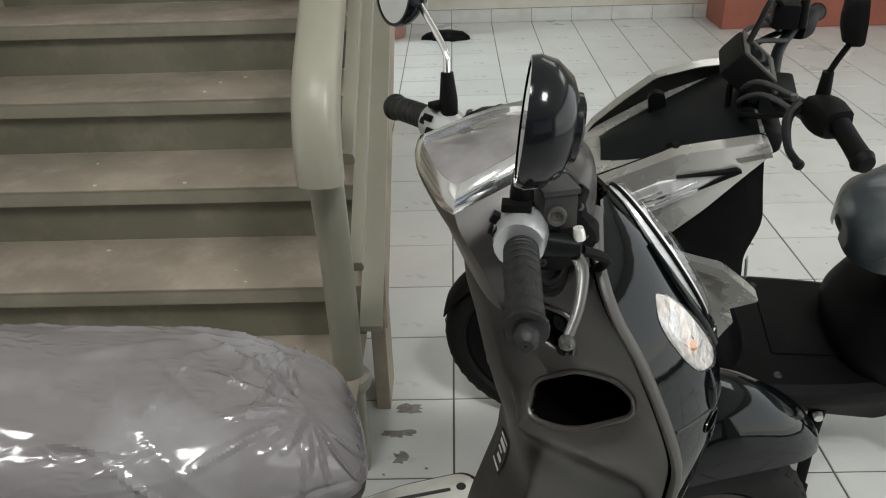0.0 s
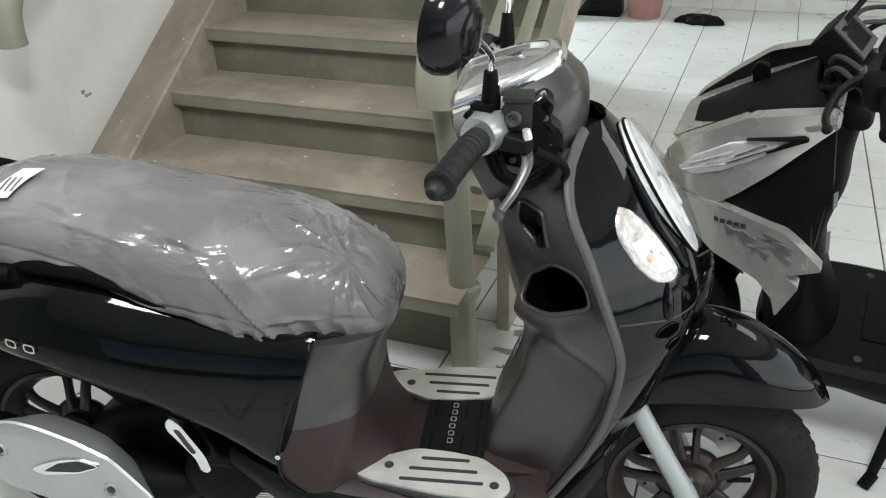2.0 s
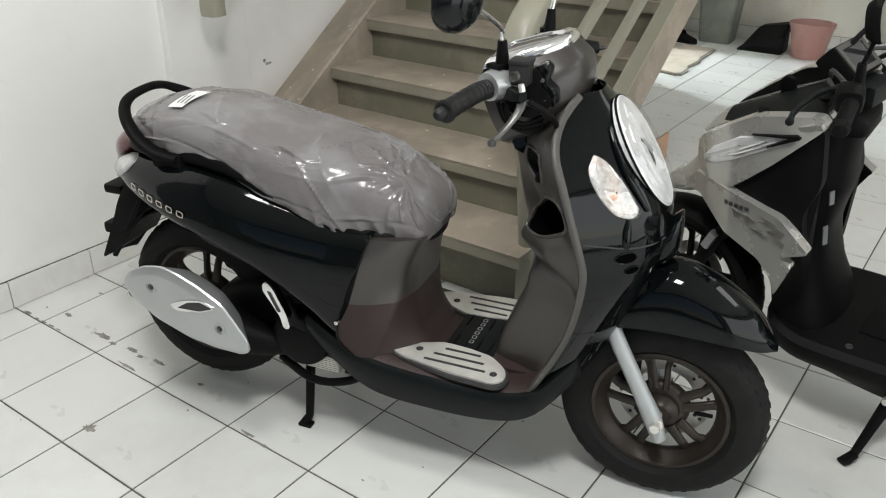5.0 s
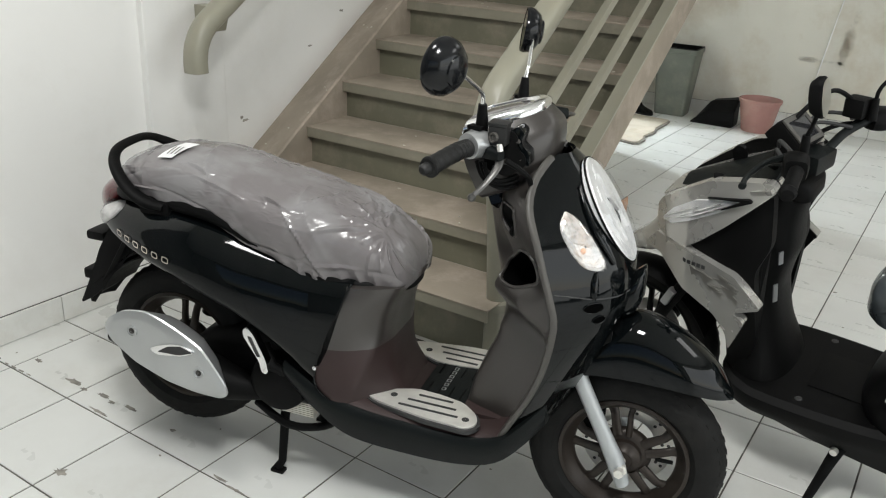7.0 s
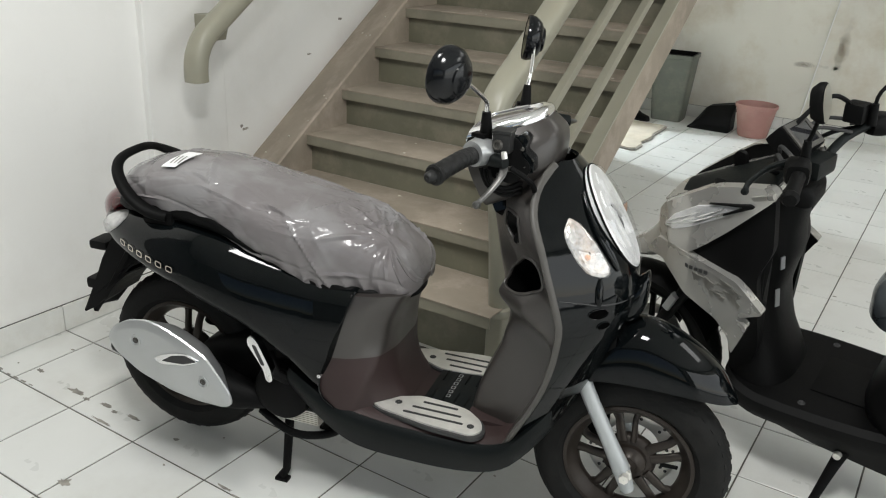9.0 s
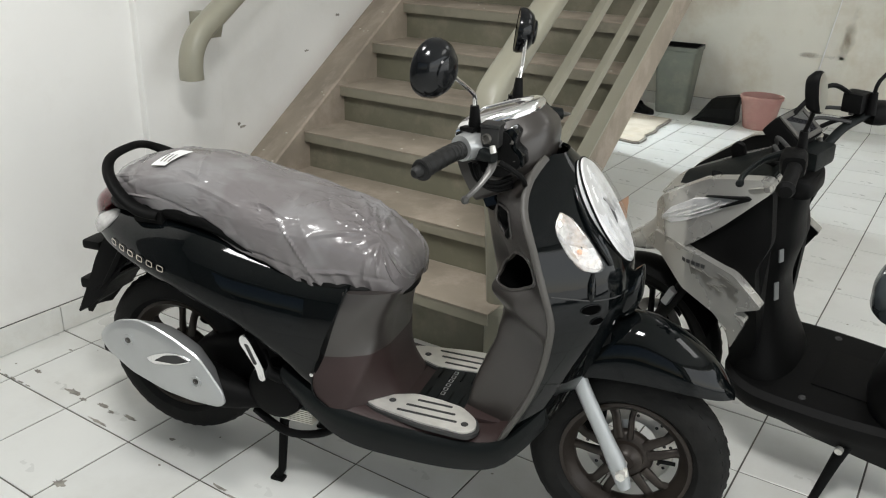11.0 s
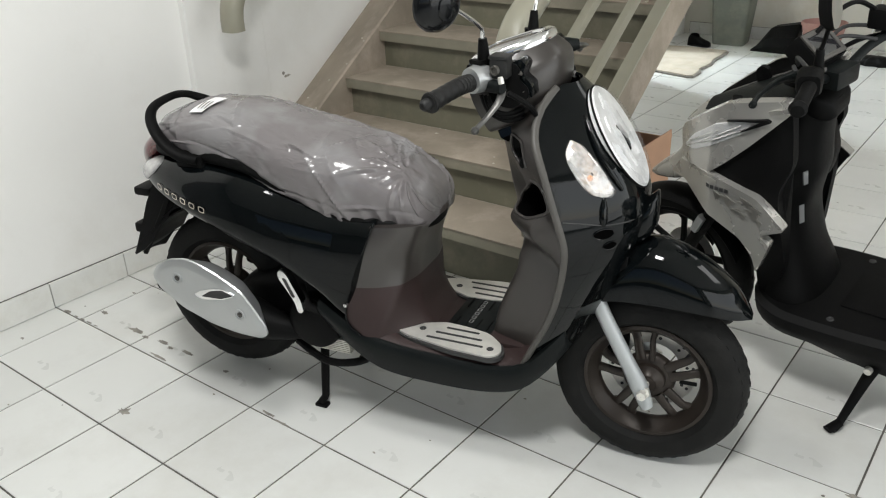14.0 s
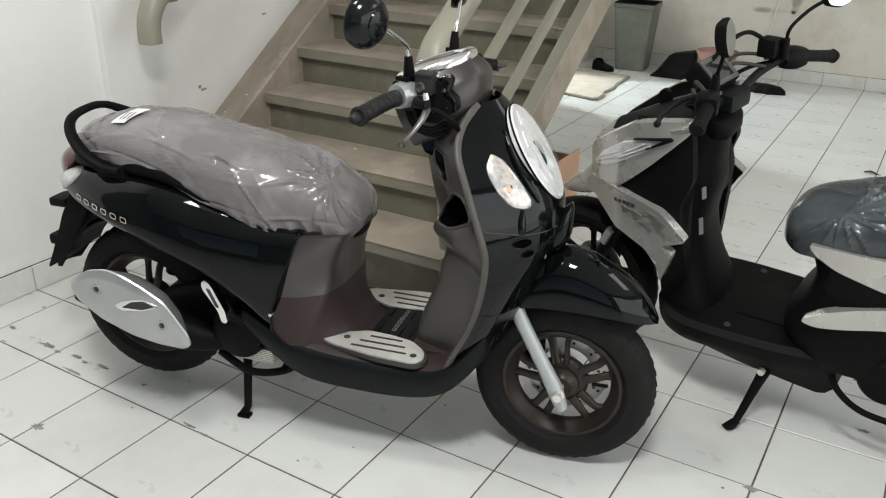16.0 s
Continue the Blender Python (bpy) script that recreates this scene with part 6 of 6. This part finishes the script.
part("spring_hose", pipe([(0.47, 0.12, 0.28), (0.43, 0.15, 0.22), (0.36, 0.165, 0.185), (0.26, 0.16, 0.175)], 0.009, m=10, n=20), M_PLASTIC, street)
stand = part("side_stand", pipe([(0.615, 0.115, 0.215), (0.632, 0.16, 0.16), (0.66, 0.25, 0.055), (0.665, 0.275, 0.064)], [0.021, 0.018, 0.013, 0.010, 0.011], m=10, n=10, ry=0.013), M_PLASTIC, street, "black side stand")
part("stand_pad", pipe([(0.655, 0.245, 0.068), (0.672, 0.285, 0.066)], 0.014, m=10, ry=0.007), M_PLASTIC, stand)
part("pivot_bolt", lathe(bmesh.new(), [(0.001, 0.014), (0.010, 0.014), (0.011, 0.0)], (0.628, 0.152, 0.200), m=10), M_STEEL, stand, "steel pivot bolt")

# open handlebar with meter, levers and mirrors
for s in (-1, 1):
    bar = [(0.835, 0, 0.942), (0.837, s * 0.06, 0.945), (0.828, s * 0.13, 0.975), (0.798, s * 0.19, 1.0), (0.768, s * 0.25, 1.0), (0.733, s * 0.362, 0.976) if s < 0 else (0.743, 0.332, 0.983)]
    turn.append(part("handlebar", pipe(bar[:5], 0.0115, m=12, n=24), M_SKIRTBLK, street, "dark tubular handlebar"))
    turn.append(part("grip", pipe([bar[4], bar[5]], [0.0165, 0.016, 0.0175], m=16, n=10), M_PLASTIC, street, "black rubber grip"))
    turn.append(part("bar_end", lathe(bmesh.new(), [(0.018, -0.006), (0.020, 0.0), (0.014, 0.012), (0.001, 0.014)], bar[5], (-0.42, s * 0.9, -0.1), 16), M_PLASTIC, street))
    turn.append(part("switch_box", pipe([(0.80, s * 0.19, 1.0), (0.77, s * 0.25, 1.0)], [0.024, 0.03, 0.024], m=12, n=6, square=4), M_PLASTIC, street))
    turn.append(part("lever", pipe([(0.825, s * 0.185, 1.0), (0.845, s * 0.235, 0.996), (0.848, s * 0.31, 0.985), (0.836, s * 0.35, 0.98)], [0.010, 0.008, 0.0065, 0.0065], m=8, n=12), M_SKIRTBLK, street, "dark brake lever"))
    turn.append(part("lever_ball", lathe(bmesh.new(), [(0.001, -0.009), (0.007, -0.006), (0.009, 0), (0.007, 0.006), (0.001, 0.009)], (0.835, s * 0.353, 0.979), m=12), M_SKIRTBLK, street))
    turn.append(part("mirror_boot", pipe([(0.79, s * 0.18, 1.005), (0.79, s * 0.18, 1.06)], [0.013, 0.009], m=10), M_PLASTIC, street))
    turn.append(part("mirror_stem", pipe([(0.79, s * 0.18, 1.055), (0.785, s * 0.185, 1.09), (0.76, s * 0.23, 1.13), (0.735, s * 0.27, 1.15)] if s < 0 else [(0.79, s * 0.18, 1.055), (0.782, s * 0.182, 1.08), (0.772, s * 0.19, 1.11)], 0.005, m=8, n=10), M_PLASTIC, street))
    mc = Vector((0.725, s * 0.30, 1.165) if s < 0 else (0.767, s * 0.192, 1.152))
    face = (Vector((-0.90, -s * 0.30, 0.22)) if s < 0 else Vector((-0.89, -0.03, 0.12))).normalized()
    e1 = face.cross(Vector((0, 0, 1))).normalized()
    e2 = e1.cross(face)
    shape = [(-0.062, -0.012), (-0.03, 0.036), (0.03, 0.042), (0.062, 0.018), (0.045, -0.03), (0.0, -0.042), (-0.04, -0.034)] if s < 0 else [(-0.042, -0.02), (-0.036, 0.03), (0.0, 0.062), (0.034, 0.045), (0.04, 0.0), (0.022, -0.05), (-0.015, -0.05)]
    outl = rounded([(a * 0.62, b * 0.86) for a, b in shape] if s > 0 else shape, 0.012, 4)
    def mring(k, off):
        return [mc + e1 * a * k + e2 * b * k + face * off for a, b in outl]
    bm = bmesh.new()
    rings(bm, [mring(0.3, -0.026), mring(0.75, -0.022), mring(0.97, -0.008), mring(1.0, 0.004), mring(0.95, 0.008)])
    mh = part("mirror_head", bm, M_PLASTIC, street, "angular black mirror")
    turn.append(mh)
    bm = bmesh.new()
    vs = [bm.verts.new(q) for q in mring(0.91, 0.0092)]
    bm.faces.new(vs)
    part("mirror_glass", bm, M_MIRROR, mh, "mirror glass", False)
turn.append(part("clamp", boxed(0.805, 0.87, -0.05, 0.05, 0.915, 0.962, bevel=0.01), M_SKIRTBLK, street))
met = part("meter", boxed(-0.045, 0.045, -0.062, 0.062, -0.028, 0.028, bevel=0.012, m=Matrix.Translation((0.897, 0.0, 0.986)) @ Euler((0, radians(-40), 0)).to_matrix().to_4x4()), M_PLASTIC, street, "small angular digital meter")
part("meter_glass", boxed(-0.028, 0.028, -0.042, 0.042, 0.0285, 0.0305, m=Matrix.Translation((0.897, 0.0, 0.986)) @ Euler((0, radians(-40), 0)).to_matrix().to_4x4()), M_GLASSDARK, met)
for a0, a1, b0, b1 in ((-0.040, -0.028, -0.055, 0.055), (0.028, 0.040, -0.055, 0.055), (-0.028, 0.028, -0.055, -0.042), (-0.028, 0.028, 0.042, 0.055)):
    part("bezel", boxed(a0, a1, b0, b1, 0.0275, 0.0325, bevel=0.0015, m=Matrix.Translation((0.897, 0.0, 0.986)) @ Euler((0, radians(-40), 0)).to_matrix().to_4x4()), M_TRIM, met, "grey bezel", False)
turn.append(met)
turn.append(part("meter_stay", boxed(0.855, 0.885, -0.04, 0.04, 0.93, 0.985, bevel=0.008), M_PLASTIC, street))
turn.append(part("brake_reservoir", boxed(0.80, 0.85, -0.19, -0.14, 1.01, 1.06, bevel=0.008), M_PLASTIC, street, "black brake fluid reservoir"))
turn.append(part("brake_hose", pipe([(0.83, -0.165, 1.045), (0.86, -0.10, 1.085), (0.885, -0.03, 1.06), (0.92, 0.02, 0.98), (0.92, 0.03, 0.90)], 0.006, m=8, n=24), M_PLASTIC, street))
turn.append(part("cable", pipe([(0.82, 0.19, 0.99), (0.87, 0.16, 0.965), (0.90, 0.10, 0.935), (0.88, 0.04, 0.90)], 0.006, m=8, n=20), M_PLASTIC, street))
turn.append(part("cable", pipe([(0.82, -0.19, 0.99), (0.87, -0.15, 0.975), (0.90, -0.08, 0.945), (0.88, -0.03, 0.90)], 0.006, m=8, n=20), M_PLASTIC, street))
for k, (a, b) in enumerate(((0.15, 0.98), (0.12, 0.992), (-0.10, 0.985), (-0.14, 1.0))):
    turn.append(part("cable", pipe([(0.815, a * 1.35, b + 0.006), (0.872 + 0.008 * k, a * 0.9, b + 0.012), (0.905, a * 0.4, b - 0.035), (0.89, a * 0.15, 0.905)], 0.005, m=8, n=18), M_DARKMARK, street))
for q in ((0.828, 0.16, 0.998), (0.845, 0.045, 0.958), (0.845, -0.045, 0.958), (0.83, -0.165, 1.0)):
    turn.append(part("clamp_bolt", lathe(bmesh.new(), [(0.001, 0.010), (0.006, 0.010), (0.007, 0.0)], q, (0.2, 0, 1), 8), M_TRIM, street))
for ob in turn:
    ob.matrix_basis = STEER
for v, w, h in ((0.085, 0.70, 0.035), (0.095, 0.60, 0.05)):
    part("sticker", boxed(-0.0015, 0.0015, -0.007, 0.007, -h / 2, h / 2, m=Matrix.Translation((0.848 + 0.02 * (w - 0.5), v + 0.02, w)) @ Euler((0, 0.12, -0.45)).to_matrix().to_4x4()), M_SILVER, street, "pale sticker")

# ---- things at the back of the room ----
def bin_thing():
    root = empty("waste_bin", pose(-0.555, 5.47, 0, 0, 0, 4), "grey-green square plastic waste bin with a black liner", "waste bin")
    bm = bmesh.new()
    loops = [[Vector((a, b, z)) for a, b in rounded([(-k, -k * 0.85), (k, -k * 0.85), (k, k * 0.85), (-k, k * 0.85)], 0.03, 4)] for k, z in ((0.118, 0.0), (0.122, 0.01), (0.160, 0.50), (0.168, 0.505), (0.168, 0.535), (0.160, 0.535), (0.152, 0.49), (0.11, 0.03))]
    rings(bm, loops)
    part("body", bm, M_BIN, root)
    bm = bmesh.new()
    rings(bm, [[Vector((a, b, z + 0.006 * noise.noise(Vector((a * 40, b * 40, z * 10))))) for a, b in rounded([(-k, -k * 0.85), (k, -k * 0.85), (k, k * 0.85), (-k, k * 0.85)], 0.03, 6)] for k, z in ((0.164, 0.533), (0.166, 0.541), (0.158, 0.541), (0.145, 0.42))], caps=False)
    part("liner", bm, M_PLASTIC, root, "black bin liner folded over the rim")


bin_thing()


def bucket():
    root = empty("bucket", pose(0.16, 5.33, 0), "faded pink plastic bucket", "bucket")
    part("body", lathe(bmesh.new(), [(0.002, 0.0), (0.105, 0.0), (0.11, 0.008), (0.148, 0.22), (0.156, 0.222), (0.158, 0.245), (0.150, 0.247), (0.144, 0.225), (0.104, 0.015), (0.002, 0.012)], (0, 0, 0), (0, 0, 1), 40), M_BUCKET, root)
    part("handle", pipe([(-0.15, 0, 0.235), (-0.13, -0.09, 0.243), (0, -0.155, 0.25), (0.13, -0.09, 0.243), (0.15, 0, 0.235)], 0.004, m=8, n=24), M_BUCKET, root)


bucket()


def dustpan():
    root = empty("dustpan", pose(-0.165, 5.38, 0, 0, 0, 0), "black plastic dustpan lying by the bucket", "dustpan")
    prof = [(-0.175, 0.0), (0.165, 0.0), (0.155, 0.205), (-0.06, 0.165)]
    bm = bmesh.new()
    loops = [[Vector((a, y, b)) for a, b in rounded([(x * k, z * q) for x, z in prof], 0.02, 3)] for y, k, q in ((-0.12, 1.0, 0.25), (-0.10, 1.02, 0.6), (0.02, 1.0, 1.0), (0.10, 0.9, 1.02), (0.12, 0.8, 0.8))]
    rings(bm, loops)
    part("pan", bm, M_PLASTIC, root, "", False)
    part("handle", pipe([(0.06, 0.10, 0.12), (0.12, 0.17, 0.13), (0.20, 0.20, 0.12)], 0.013, m=10, n=10), M_PLASTIC, root)


dustpan()

# worn black shoe beside the bin
def shoe():
    root = empty("shoe", pose(-0.735, 5.255, 0, 0, 0, -8), "worn black shoe lying beside the waste bin", "shoe")
    rows = [(-0.085, 0.022, 0.004, 0.062), (-0.07, 0.036, 0.004, 0.088), (-0.03, 0.038, 0.004, 0.092), (0.01, 0.040, 0.004, 0.066), (0.05, 0.044, 0.004, 0.050), (0.085, 0.034, 0.004, 0.040), (0.10, 0.012, 0.006, 0.030)]
    part("upper", loft_u([(u, h, lo, hi, 0.3) for u, h, lo, hi in rows], 20, 20, 2.6), M_PLASTIC, root)
    part("sole", loft_u([(u, h + 0.003, 0.0, 0.014, 0.5) for u, h, lo, hi in rows], 20, 16, 4), M_RUBBER, root)
    # solid cap, coloured black for the shade inside the shoe
    part("opening", loft_u([(-0.066, 0.012, 0.080, 0.0935, 0.5), (-0.05, 0.024, 0.080, 0.0955, 0.5), (-0.02, 0.024, 0.076, 0.094, 0.5), (0.0, 0.010, 0.070, 0.080, 0.5)], 10, 16, 2.4), M_VOID, root)


shoe()

# frayed black floor rag
bm = bmesh.new()
loops = []
for k, z in ((1.0, 0.002), (0.97, 0.025), (0.75, 0.05), (0.35, 0.06), (0.05, 0.06)):
    loops.append([Vector((a, b, z)) for a, b in [(0.15 * k * math.cos(t) * (1 + 0.4 * noise.noise(Vector((math.cos(t) * 3, math.sin(t) * 3, 1.5)))), 0.08 * k * math.sin(t) * (1 + 0.3 * noise.noise(Vector((math.cos(t) * 4, math.sin(t) * 4, 7.5))))) for t in np.linspace(0, 2 * math.pi, 60, endpoint=False)]])
rings(bm, loops)
rag = tagged(part("mop_head", bm, M_PLASTIC), "black mop head lying on the tiles", "mop")
rag.matrix_world = pose(0.56, 5.22, 0, 0, 0, -6)

# flattened cardboard under the stairs
SHEET = [(-0.95, 4.36), (-0.42, 4.24), (-0.385, 4.27), (-0.395, 4.40), (-0.42, 4.47), (-0.41, 4.66), (-0.44, 4.78), (-0.445, 5.00), (-0.455, 5.115), (-0.75, 5.12), (-0.98, 5.08)]
card = empty("cardboard_sheet", pose(-0.66, 4.7, 0), "flattened pale dirty cardboard sheet on the floor", "cardboard")
part("top_layer", prism(bmesh.new(), [(x + 0.66, y - 4.7) for x, y in SHEET], 0.013, 0.019, axis="z"), M_MAT, card, "", False)
part("torn_layer", prism(bmesh.new(), [(x + 0.66 + (0.016 + 0.012 * noise.noise(Vector((x * 9, y * 9, 0)))) * (x > -0.5), y - 4.7 - 0.012 * (y < 4.4)) for x, y in SHEET], 0.001, 0.0128, axis="z"), M_CHIP, card, "dark torn lower layer", False)

# open cardboard box beside the stringer
def carton():
    root = empty("cardboard_box", pose(0.245, 2.0, 0, 0, 0, 0), "open brown cardboard box beside the stairs", "box")
    for x0, x1, y0, y1 in ((-0.14, -0.135, -0.18, 0.18), (0.083, 0.088, -0.18, 0.18), (-0.135, 0.083, -0.18, -0.175), (-0.135, 0.083, 0.175, 0.18)):
        part("side", boxed(x0, x1, y0, y1, 0.0, 0.27), M_CARD, root, "", False)
    part("base", boxed(-0.135, 0.083, -0.175, 0.175, 0.0, 0.006), M_CARD, root, "", False)
    part("flap", prism(bmesh.new(), [(-0.18, 0.27), (0.18, 0.27), (0.17, 0.31), (-0.17, 0.31)], 0.086, 0.09, axis="x"), M_CARD, root, "", False)


carton()

# terracotta plinth at the back wall, and a fallen leaf
tagged(part("plinth", boxed(2.5, 3.9, 5.28, BACK - 0.016, 0, 0.42, bevel=0.008), M_TERRA, None, "", False), "terracotta painted low plinth at the back wall", "plinth")
bm = sheet(lambda s, t: (1.44 + 0.085 * s, 3.56 + (t - 0.5) * 0.03 * math.sin(math.pi * min(1, s + 0.05)), 0.002 + 0.012 * abs(t - 0.5) + 0.006 * math.sin(s * 5)), 8, 4, 0.001)
tagged(part("leaf", bm, M_DARKMARK), "dry dark leaf lying on the white tiles", "leaf")

# ---- floor tiles ----
floor = structure("floor", boxed(LEFT, RIGHT, FRONT - 0.2, BACK, -0.06, -0.0025), M_GROUT, "white square floor tiles with dark dirty joints")
G = 0.0026


def tile_bm(bm, x, y):
    x0, x1, y0, y1 = max(x + G, LEFT), min(x + 0.3 - G, RIGHT), y + G, min(y + 0.3 - G, BACK)
    c = 0.0012
    vs = [bm.verts.new(p) for p in ((x0, y0, -0.02), (x1, y0, -0.02), (x1, y1, -0.02), (x0, y1, -0.02), (x0, y0, -c), (x1, y0, -c), (x1, y1, -c), (x0, y1, -c),
                                    (x0 + c, y0 + c, 0), (x1 - c, y0 + c, 0), (x1 - c, y1 - c, 0), (x0 + c, y1 - c, 0))]
    for a in ((0, 1, 5, 4), (1, 2, 6, 5), (2, 3, 7, 6), (3, 0, 4, 7), (4, 5, 9, 8), (5, 6, 10, 9), (6, 7, 11, 10), (7, 4, 8, 11), (8, 9, 10, 11)):
        bm.faces.new([vs[i] for i in a])


bm = bmesh.new()
tile_bm(bm, 0, 0)
first = part("tile", bm, M_TILE, floor, "", False)
rest = bmesh.new()
for i in range(-4, 17):
    for j in range(-14, 19):
        if (i, j) == (0, 0):
            continue
        if -3 <= i <= 8 and -5 <= j <= 17:
            ob = new("tile", first.data)
            ob.parent = floor
            ob.location = (i * 0.3, j * 0.3, 0.0006 * noise.noise(Vector((i * 3.1, j * 2.7, 0))))
            ob.rotation_euler = (0.0012 * noise.noise(Vector((i * 1.7, j, 4))), 0.0012 * noise.noise(Vector((i, j * 1.9, 8))), 0)
        else:
            tile_bm(rest, i * 0.3, j * 0.3)
tagged(part("outer_tile", rest, M_TILE, floor, "white tiles further off", False), "", "", "", "stuff")

# chips and scuffs at the joints
CHIPS = [(-0.99, 0.006, 0.02, 0.007), (-0.868, 0.077, 0.016, 0.007), (-0.91, 0.225, 0.008, 0.004), (-0.658, 0.069, 0.035, 0.010), (-0.60, 0.06, 0.015, 0.006), (-0.521, 0.074, 0.022, 0.007), (-0.469, 0.066, 0.014, 0.006), (-0.40, 0.079, 0.028, 0.006), (-0.46, 0.011, 0.04, 0.005), (-0.29, -0.226, 0.020, 0.013),
         (0.07, 0.008, 0.025, 0.004), (0.137, 0.0, 0.03, 0.004), (0.48, 1.16, 0.035, 0.018), (0.46, 1.06, 0.04, 0.014), (0.47, 0.97, 0.02, 0.02), (1.50, 0.59, 0.018, 0.010), (1.72, 1.02, 0.016, 0.008)]
for i, (x, y, rx, ry) in enumerate(CHIPS):
    bm = prism(bmesh.new(), blot(x, y, rx, ry, i + 1, 18, 0.6), 0.0004, 0.0012, axis="z")
    tagged(part("scuff", bm, M_CHIP, None, "brown chipped scuff on the floor tiles", False), "", "stain", "floor scuffs", "structure")

# scattered grit and tiny chips on the tiles
rnd = random.Random(12)
bm = bmesh.new()
for k in range(150):
    x, y = rnd.uniform(-1.0, 3.2), rnd.uniform(-1.6, 4.6)
    r = rnd.choice((0.0018, 0.0025, 0.0035, 0.006))
    prism(bm, blot(x, y, r * rnd.uniform(0.8, 1.8), r, k + 50, 8, 0.6), 0.0006, 0.0014, axis="z")
tagged(part("floor_grit", bm, M_CHIP, None, "scattered dark grit and tiny chips on the tiles", False), "", "grit", "", "stuff")
# pale flecks on the treads and the wall stringer
bm = bmesh.new()
for k in range(34):
    n = rnd.randrange(0, 9)
    y, z = nose(n)
    r = rnd.uniform(0.0022, 0.005)
    prism(bm, blot(rnd.uniform(XL + 0.03, XR - 0.05), y + rnd.uniform(0.01, RUN - 0.03), r * rnd.uniform(1, 2), r, k + 700, 8, 0.6), z + 0.0002, z + 0.0022, axis="z")
for k in range(26):
    y, d = rnd.uniform(0.9, 3.2), rnd.random() ** 0.6
    x = XL - 0.012 - (1.039 + XL - 0.012) * (1 - d)
    z = N0[1] + (y - N0[0]) * RISE / RUN + 0.024 - 0.109 * (1 - d)
    r = rnd.uniform(0.002, 0.0045)
    block(bm, x - r, x + r, y - r, y + r, z - 0.002, z + 0.0025)
tagged(part("paint_fleck", bm, M_FLECK, None, "tiny pale paint flecks lying on the stairs", False), "", "fleck", "", "stuff")
# short broken scuffs running along the joints
for k, (x, y, n, dx, dy) in enumerate(((-0.93, 0.004, 4, 0.04, 0.001), (1.45, 1.85, 3, 0.04, 0.0))):
    bm = bmesh.new()
    for i in range(n):
        prism(bm, blot(x + dx * i, y + dy * i, rnd.uniform(0.006, 0.016), rnd.uniform(0.002, 0.004), 300 + 9 * k + i, 12, 0.6), 0.0005, 0.0013, axis="z")
    tagged(part("scuff", bm, M_CHIP, None, "broken line of brown scuffs along a tile joint", False), "", "stain", "floor scuffs", "structure")
